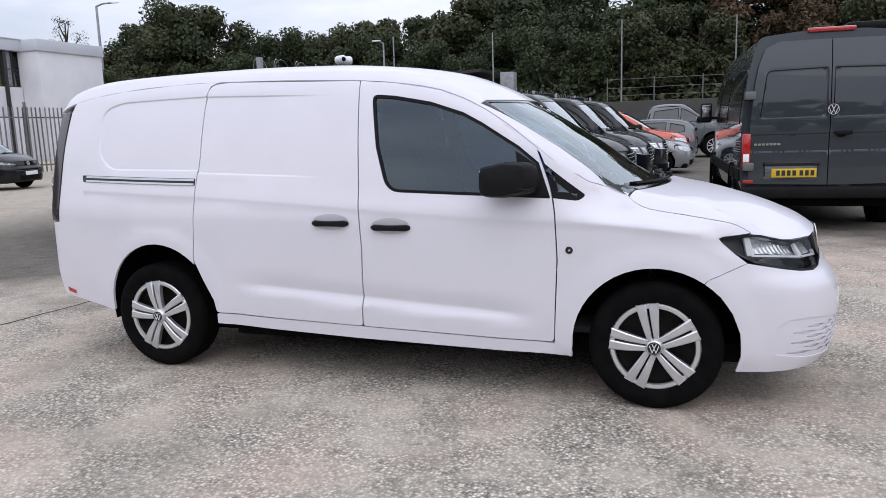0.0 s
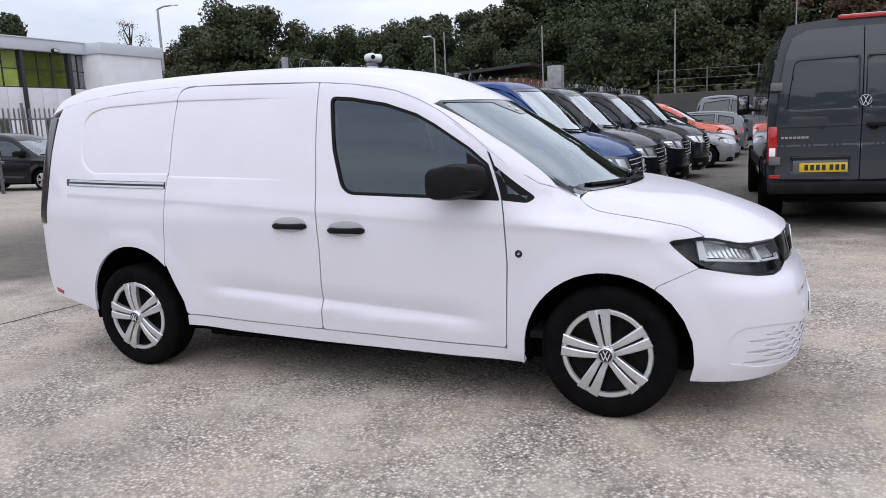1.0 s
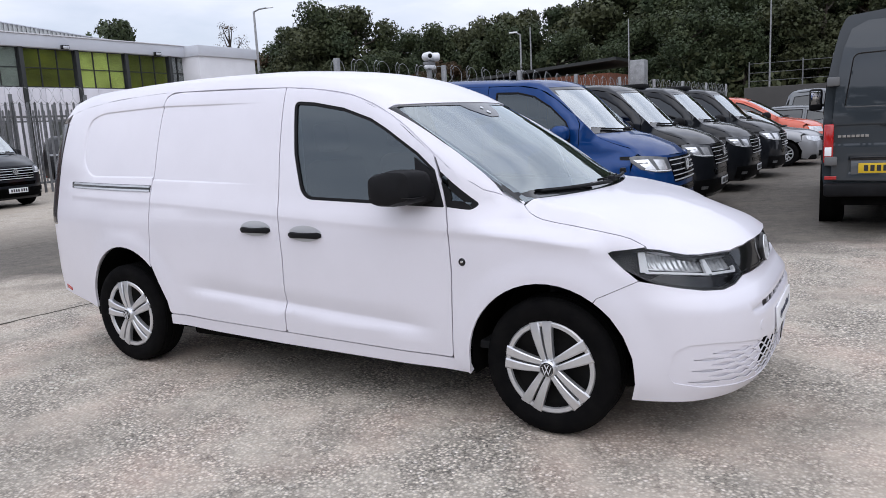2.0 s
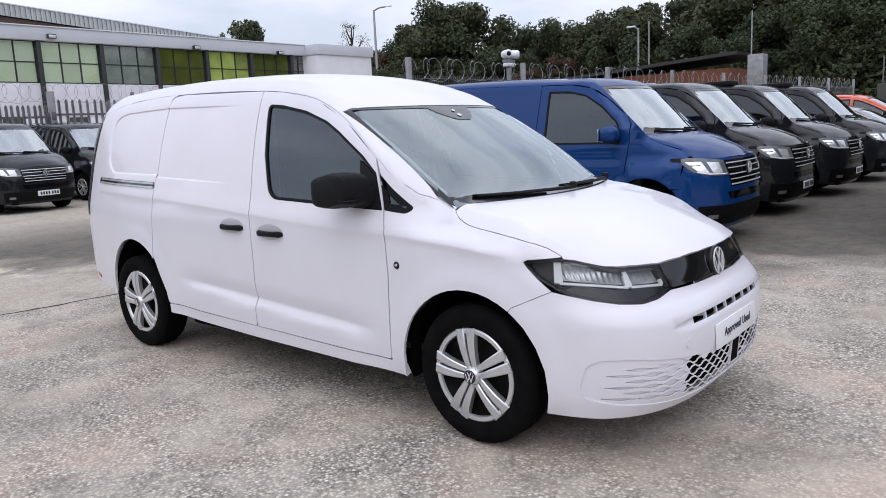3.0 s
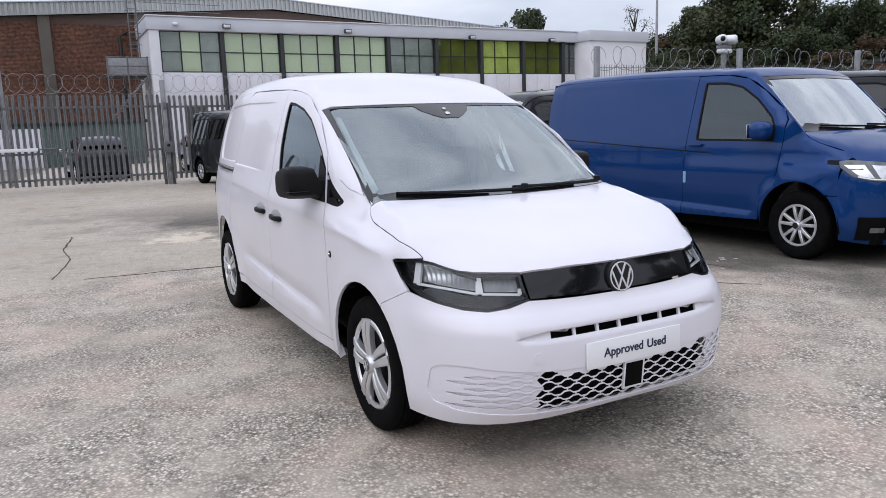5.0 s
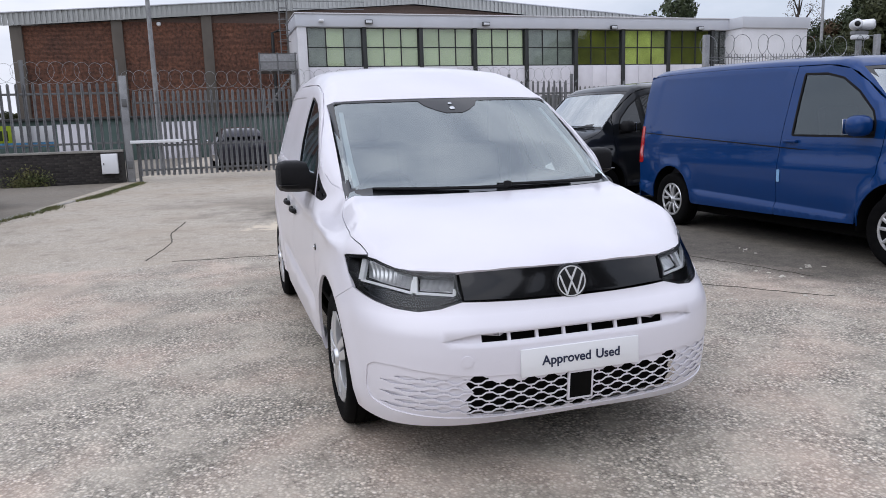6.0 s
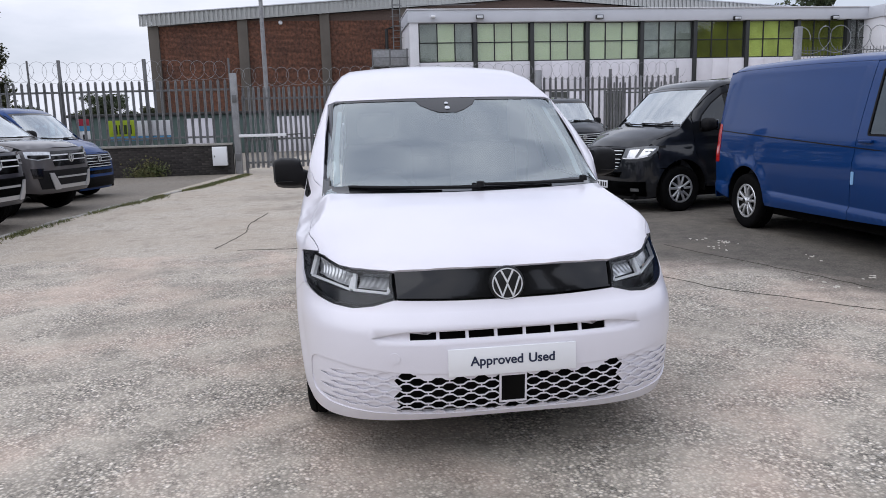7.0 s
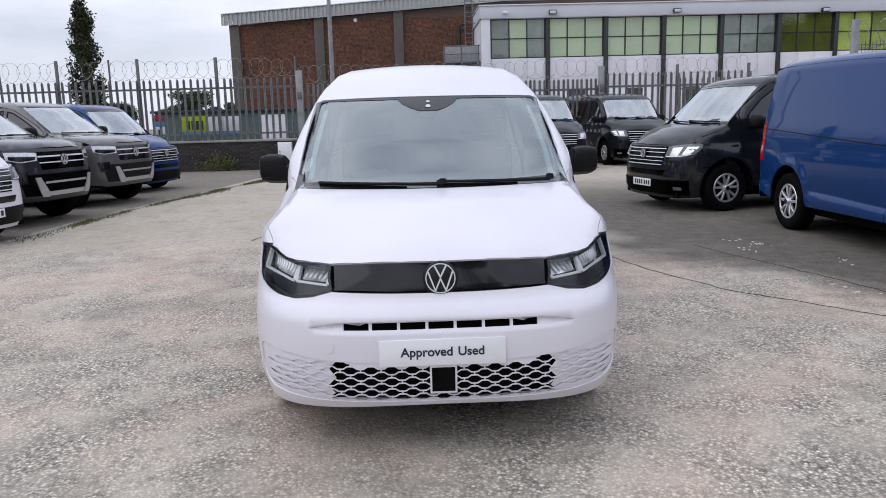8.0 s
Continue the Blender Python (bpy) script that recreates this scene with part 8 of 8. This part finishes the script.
def high_van():
    """The tall grey delivery van, seen from behind: its rear face stands at y = 0 and it points along +y."""
    v = thing("tall_delivery_van", (1.725, 5.70, 0), 3, "slate grey high-roof delivery van with closed rear doors", "van")
    section = curve([(0.42, 0.97), (0.7, 1.01), (1.2, 1.015), (1.7, 0.985), (2.0, 0.935), (2.3, 0.87)])
    loop = [(-section(z), z) for z in np.linspace(0.44, 2.27, 12)]
    loop += [(-0.84 + 0.10 * (1 - math.cos(a)), 2.34 + 0.10 * math.sin(a)) for a in np.linspace(0.2, math.pi / 2, 5)] + [(-0.4, 2.475), (0.0, 2.49)]
    loop = loop + [(-x, z) for x, z in reversed(loop[:-1])]
    prof = [(0.10, 1.0, 0), (0.9, 1.0, 0), (2.5, 1.0, 0), (4.0, 1.0, 0), (4.35, 0.99, 0.0), (4.75, 0.97, -0.22), (5.3, 0.95, -0.9), (5.8, 0.90, -1.25), (5.95, 0.80, -1.5)]
    body = bmesh.new()
    rows = []
    for y, sx, dz in prof:
        rows.append([body.verts.new((x * sx, y + (0.10 * max(0.0, z - 1.3) ** 2 if y < 0.2 else 0.0), z + (dz * max(0.0, (z - 0.5) / 2.08)))) for x, z in loop])
    for a, b in zip(rows, rows[1:]):
        for i in range(len(loop)):
            j = (i + 1) % len(loop)
            body.faces.new((a[i], a[j], b[j], b[i]))
    body.faces.new(rows[0]), body.faces.new(rows[-1])
    bmesh.ops.recalc_face_normals(body, faces=body.faces)
    for e in body.edges:
        if len(e.link_faces) == 2 and e.calc_face_angle(0) > 0.6:
            e.smooth = False
    part("body_shell", body, crafter_paint, v)
    lip = curve([(0.42, 0.90), (0.7, 0.92), (1.2, 0.92), (1.7, 0.885), (2.05, 0.835), (2.26, 0.77), (2.36, 0.68)])
    for sign in (-1, 1):
        edge = [(sign * 0.006, 0.585), (sign * 0.006, 2.365), (sign * 0.60, 2.36)] + [(sign * lip(z), z) for z in np.linspace(2.28, 0.60, 9)]
        win = rounded([(sign * 0.03, 2.025, 0.02), (sign * 0.735, 2.01, 0.08), (sign * 0.81, 1.415, 0.04), (sign * 0.03, 1.415, 0.02)], 0.05)
        low = rounded([(sign * 0.09, 0.88, 0.02), (sign * 0.76, 0.88, 0.02), (sign * 0.76, 0.66, 0.03), (sign * 0.09, 0.66, 0.03)], 0.1) if sign < 0 else None

        def skin(x, z, win=win, low=low):
            y = 0.012 * (abs(x) / 0.95) ** 2 + 0.10 * max(0.0, z - 1.3) ** 2
            y += 0.016 * ease(1.235, 1.205, z) - 0.010 * ease(1.02, 0.97, z)
            if inside((x, z), win):
                y += 0.026 * ease(0, 0.03, edge_distance((x, z), win))
            if low and inside((x, z), low):
                y += 0.02 * ease(0, 0.03, edge_distance((x, z), low))
            return Vector((x, 0.04 + y, z))
        loops = [win, shrink(win, 0.035)] + ([low, shrink(low, 0.03)] if low else [])
        d = part("rear_door", sheet(rounded([(*p, 0) for p in edge], 0.08), skin, (0, -1, 0), creases=loops, step=0.05, lip=0.03, lines=[[(sign * x, z) for x in np.arange(0.03, 0.88, 0.06)] for z in (1.235, 1.22, 1.205, 1.02, 0.97)]), crafter_paint, v, "tall grey rear door with pressed panels")
        # black outline laid on the skin paints the shade along the pressing's edge
        part("panel_groove", sheet(win, lambda x, z: skin(x, z) - Vector((0, 0.0015, 0)), (0, -1, 0), [shrink(win, 0.014)], step=0.3, lip=0), gloss_black, d)
        for z in (0.82, 1.71):
            part("hinge", box((min(sign * 0.86, sign * 0.99), 0.0, z - 0.05), (max(sign * 0.86, sign * 0.99), 0.10, z + 0.05), 0.012), dull_steel, d)
        lens = bmesh.new()
        add_box(lens, (min(sign * 0.90, sign * 1.005), 0.02, 0.80), (max(sign * 0.90, sign * 1.005), 0.16, 1.24), 0.02)
        tl = part("tail_lamp", lens, red_lens, v, "upright red tail lamp")
        part("lamp_window", box((min(sign * 0.92, sign * 0.99), 0.014, 0.88), (max(sign * 0.92, sign * 0.99), 0.022, 0.98), 0.003), lamp_white, tl)
        part("lower_reflector", box((min(sign * 0.89, sign * 0.985), 0.02, 0.61), (max(sign * 0.86, sign * 0.96), 0.03, 0.65), 0.005), red_lens, v)
        part("screen_pillar_trim", box((min(sign * 0.62, sign * 0.9), 4.5, 1.35), (max(sign * 0.62, sign * 0.985), 5.2, 1.36), 0.002), trim_black, v)
        # side: lamp, windows, mirror
        for y0, y1, z0, z1, mat in ((3.62, 4.62, 1.36, 2.05, dark_glass), (2.1, 3.45, 1.36, 2.05, gloss_black), (0.35, 1.95, 1.36, 2.05, gloss_black)):
            p = sheet(rounded([(y0, z0, 0.06), (y1, z0, 0.06), (y1 - (0.35 if y1 > 4 else 0), z1, 0.06), (y0, z1, 0.06)], 0.2), lambda y, z: Vector((sign * (section(z) + 0.008), y, z)), (sign, 0, 0), step=0.25, lip=0.01)
            part("side_window", p, gloss_black, v, "dark glossy side window")
        m = part("door_mirror", box((min(sign * 1.06, sign * 1.26), 4.55, 1.38), (max(sign * 1.06, sign * 1.26), 4.70, 1.74), 0.04, segments=3), trim_black, v, "tall black door mirror")
        part("mirror_glass", box((min(sign * 1.085, sign * 1.235), 4.538, 1.42), (max(sign * 1.085, sign * 1.235), 4.548, 1.70), 0.003, Matrix.Translation((0, 4.54, 1.56)) @ Matrix.Rotation(radians(9), 4, "X") @ Matrix.Translation((0, -4.54, -1.56))), chrome, m)
        part("mirror_arm", box((min(sign * 0.95, sign * 1.1), 4.6, 1.44), (max(sign * 0.95, sign * 1.1), 4.65, 1.49), 0.01), trim_black, m)
        part("side_rubbing_strip", sheet(rounded([(0.25, 0.62), (5.2, 0.62), (5.2, 0.78), (0.25, 0.78)], 0.3), lambda y, z: Vector((sign * (section(z) + 0.012), y, z)), (sign, 0, 0), step=0.4, lip=0.01), trim_black, v)
        for y in (1.12, 4.78):
            put_wheel(v, Matrix.Translation((sign * 0.87, y, 0.345)) @ Matrix.Rotation(radians(-90 if sign < 0 else 90), 4, "Z"), 0.345, 0.235, 0.21, "alloy")
            well = lathe([(0.43, -0.13), (0.43, 0.13)], 24, "x")
            well.transform(Matrix.Translation((sign * 0.90, y, 0.40)))
            part("wheel_liner", well, under_black, v)
    part("rear_bumper", box((-0.99, -0.06, 0.42), (0.99, 0.14, 0.565), 0.03), trim_black, v, "black rear bumper and step")
    part("underbody", box((-0.80, 0.15, 0.30), (0.80, 5.5, 0.46), 0.02), under_black, v)
    part("brake_lamp", box((-0.27, 0.18, 2.455), (0.27, 0.34, 2.51), 0.02), red_lens, v, "high red brake lamp")
    part("roof_beacon", box((0.2, 0.35, 2.47), (0.75, 0.75, 2.57), 0.03), trim_black, v)
    hd = part("door_handle", box((0.05, -0.005, 1.20), (0.25, 0.05, 1.25), 0.012), trim_black, v)
    part("handle_cup", lathe([(0, -0.004), (0.05, -0.003), (0.06, 0.004)], 20), trim_black, hd).location = (0.13, 0.044, 1.225)
    part("lock_button", lathe([(0, -0.012), (0.03, -0.01), (0.036, 0.004)], 16), trim_black, hd).location = (-0.42, 0.05, 1.23)
    number_plate(v, Matrix.Translation((-0.385, 0.048, 0.735)) @ Matrix.Rotation(radians(-90), 4, "Z"), plate_yellow)
    part("plate_recess", box((-0.72, 0.056, 0.655), (-0.12, 0.063, 0.83), 0.004), slate_paint, v)
    part("plate_light_bar", box((-0.735, 0.035, 0.825), (-0.095, 0.07, 0.87), 0.008), gloss_black, v)
    name_bars = bmesh.new()
    for i in range(7):
        add_box(name_bars, (-0.86 + i * 0.045, 0.045, 1.085), (-0.825 + i * 0.045, 0.062, 1.112))
    part("model_name_bars", name_bars, chrome, v, "row of small chrome bars", smooth=False)
    badge(v, Matrix.Translation((0.03, 0.045, 1.51)) @ Matrix.Rotation(radians(-90), 4, "Z"), 0.075)
    return v


def place_vehicles():
    def park(src, x, y, turn, label, category, group="", swap=None, first=False):
        ob = src if first else copy_thing(src, pose(x, y, 0, 0, 0, turn))
        if first:
            ob.matrix_world = pose(x, y, 0, 0, 0, turn)
        if swap:
            recoloured(ob, *swap)
        return tagged(ob, label, category, group)
    blue = vehicle("panel_van", transit, blue_paint, transit_spec(False))
    grey = vehicle("people_carrier_van", transit, grey_paint, transit_spec(True))
    park(blue, -1.56, 5.36, 0, "bright blue panel van with silver wheels parked in a row", "van", "vans in the row", first=True)
    park(grey, -1.62, 8.2, 0, "dark grey van with black windows in the parked row", "van", "vans in the row", first=True)
    for x, y in ((-1.48, 11.0), (-1.3, 13.9)):
        camper = park(grey, x, y, 0, "dark grey van with a black roof awning in the parked row", "van", "vans in the row")
        part("roof_awning", box((-3.4, -0.66, 1.955), (-1.12, -0.28, 2.05), 0.03), trim_black, camper, "black roof awning")
    park(grey, -7.66, 4.25, -78, "dark grey van with chrome grille standing at an angle", "van")
    park(grey, -16.4, 3.58, 11, "dark grey van with black windows near the gate", "van", "vans by the gate").scale = (1, 1, 1.04)
    park(grey, -17.9, 6.4, 8, "dark grey van with black windows beside the fence", "van", "vans by the gate").scale = (1, 1, 1.04)
    park(blue, -13.5, -6.54, 77, "bright blue van with chrome grille behind the kerb", "van")
    park(grey, -5.65, -6.2, 77, "white van with a black front bumper behind the kerb", "van", swap=(grey_paint, white_paint))
    ute = vehicle("pickup_truck", truck, bronze_paint, PICKUP)
    park(ute, -10.75, -6.26, 77, "grey-brown pickup truck with a bright skid plate", "pickup", "pickups behind the kerb", first=True).scale = (1, 1, 1.06)
    park(ute, -8.05, -6.36, 77, "dark indigo pickup truck with a bright skid plate", "pickup", "pickups behind the kerb", (bronze_paint, indigo_paint))
    park(ute, 0.75, 27.0, 3, "mid grey pickup truck parked side-on far along the yard", "pickup", swap=(bronze_paint, slate_paint)).scale = (1.08, 1.08, 1.14)
    car = vehicle("hatchback_car", hatch, silver_paint, HATCH)
    park(car, -0.75, 17.4, 0, "silver car parked at the end of the row", "car", first=True)
    park(car, -1.0, 20.6, 0, "bright orange car parked in the row", "car", swap=(silver_paint, orange_paint)).scale = (1.15, 1.05, 1.22)
    park(car, -3.1, 23.2, 176, "grey hatchback with its tail towards the lane", "car", swap=(silver_paint, slate_paint))
    park(car, -23.5, 9.6, 40, "black car standing behind the palisade fence", "car", "cars behind the fence", (silver_paint, black_paint))
    park(car, -27.5, -0.5, 185, "dark car standing behind the gate", "car", "cars behind the fence", (silver_paint, indigo_paint))
    park(car, -25.5, 4.2, 10, "silver car standing behind the gate", "car", "cars behind the fence")
    high_van()


hero = white_van()
dark = recoloured(copy_thing(hero, pose(-19.9, 12.6, 0, 0, 0, 11)), white_paint, black_paint)
for o in [o for o in dark.children_recursive if o.name.startswith("lettering")]:
    bpy.data.objects.remove(o)
tagged(dark, "glossy black van facing out beside the fence", "van")
place_vehicles()
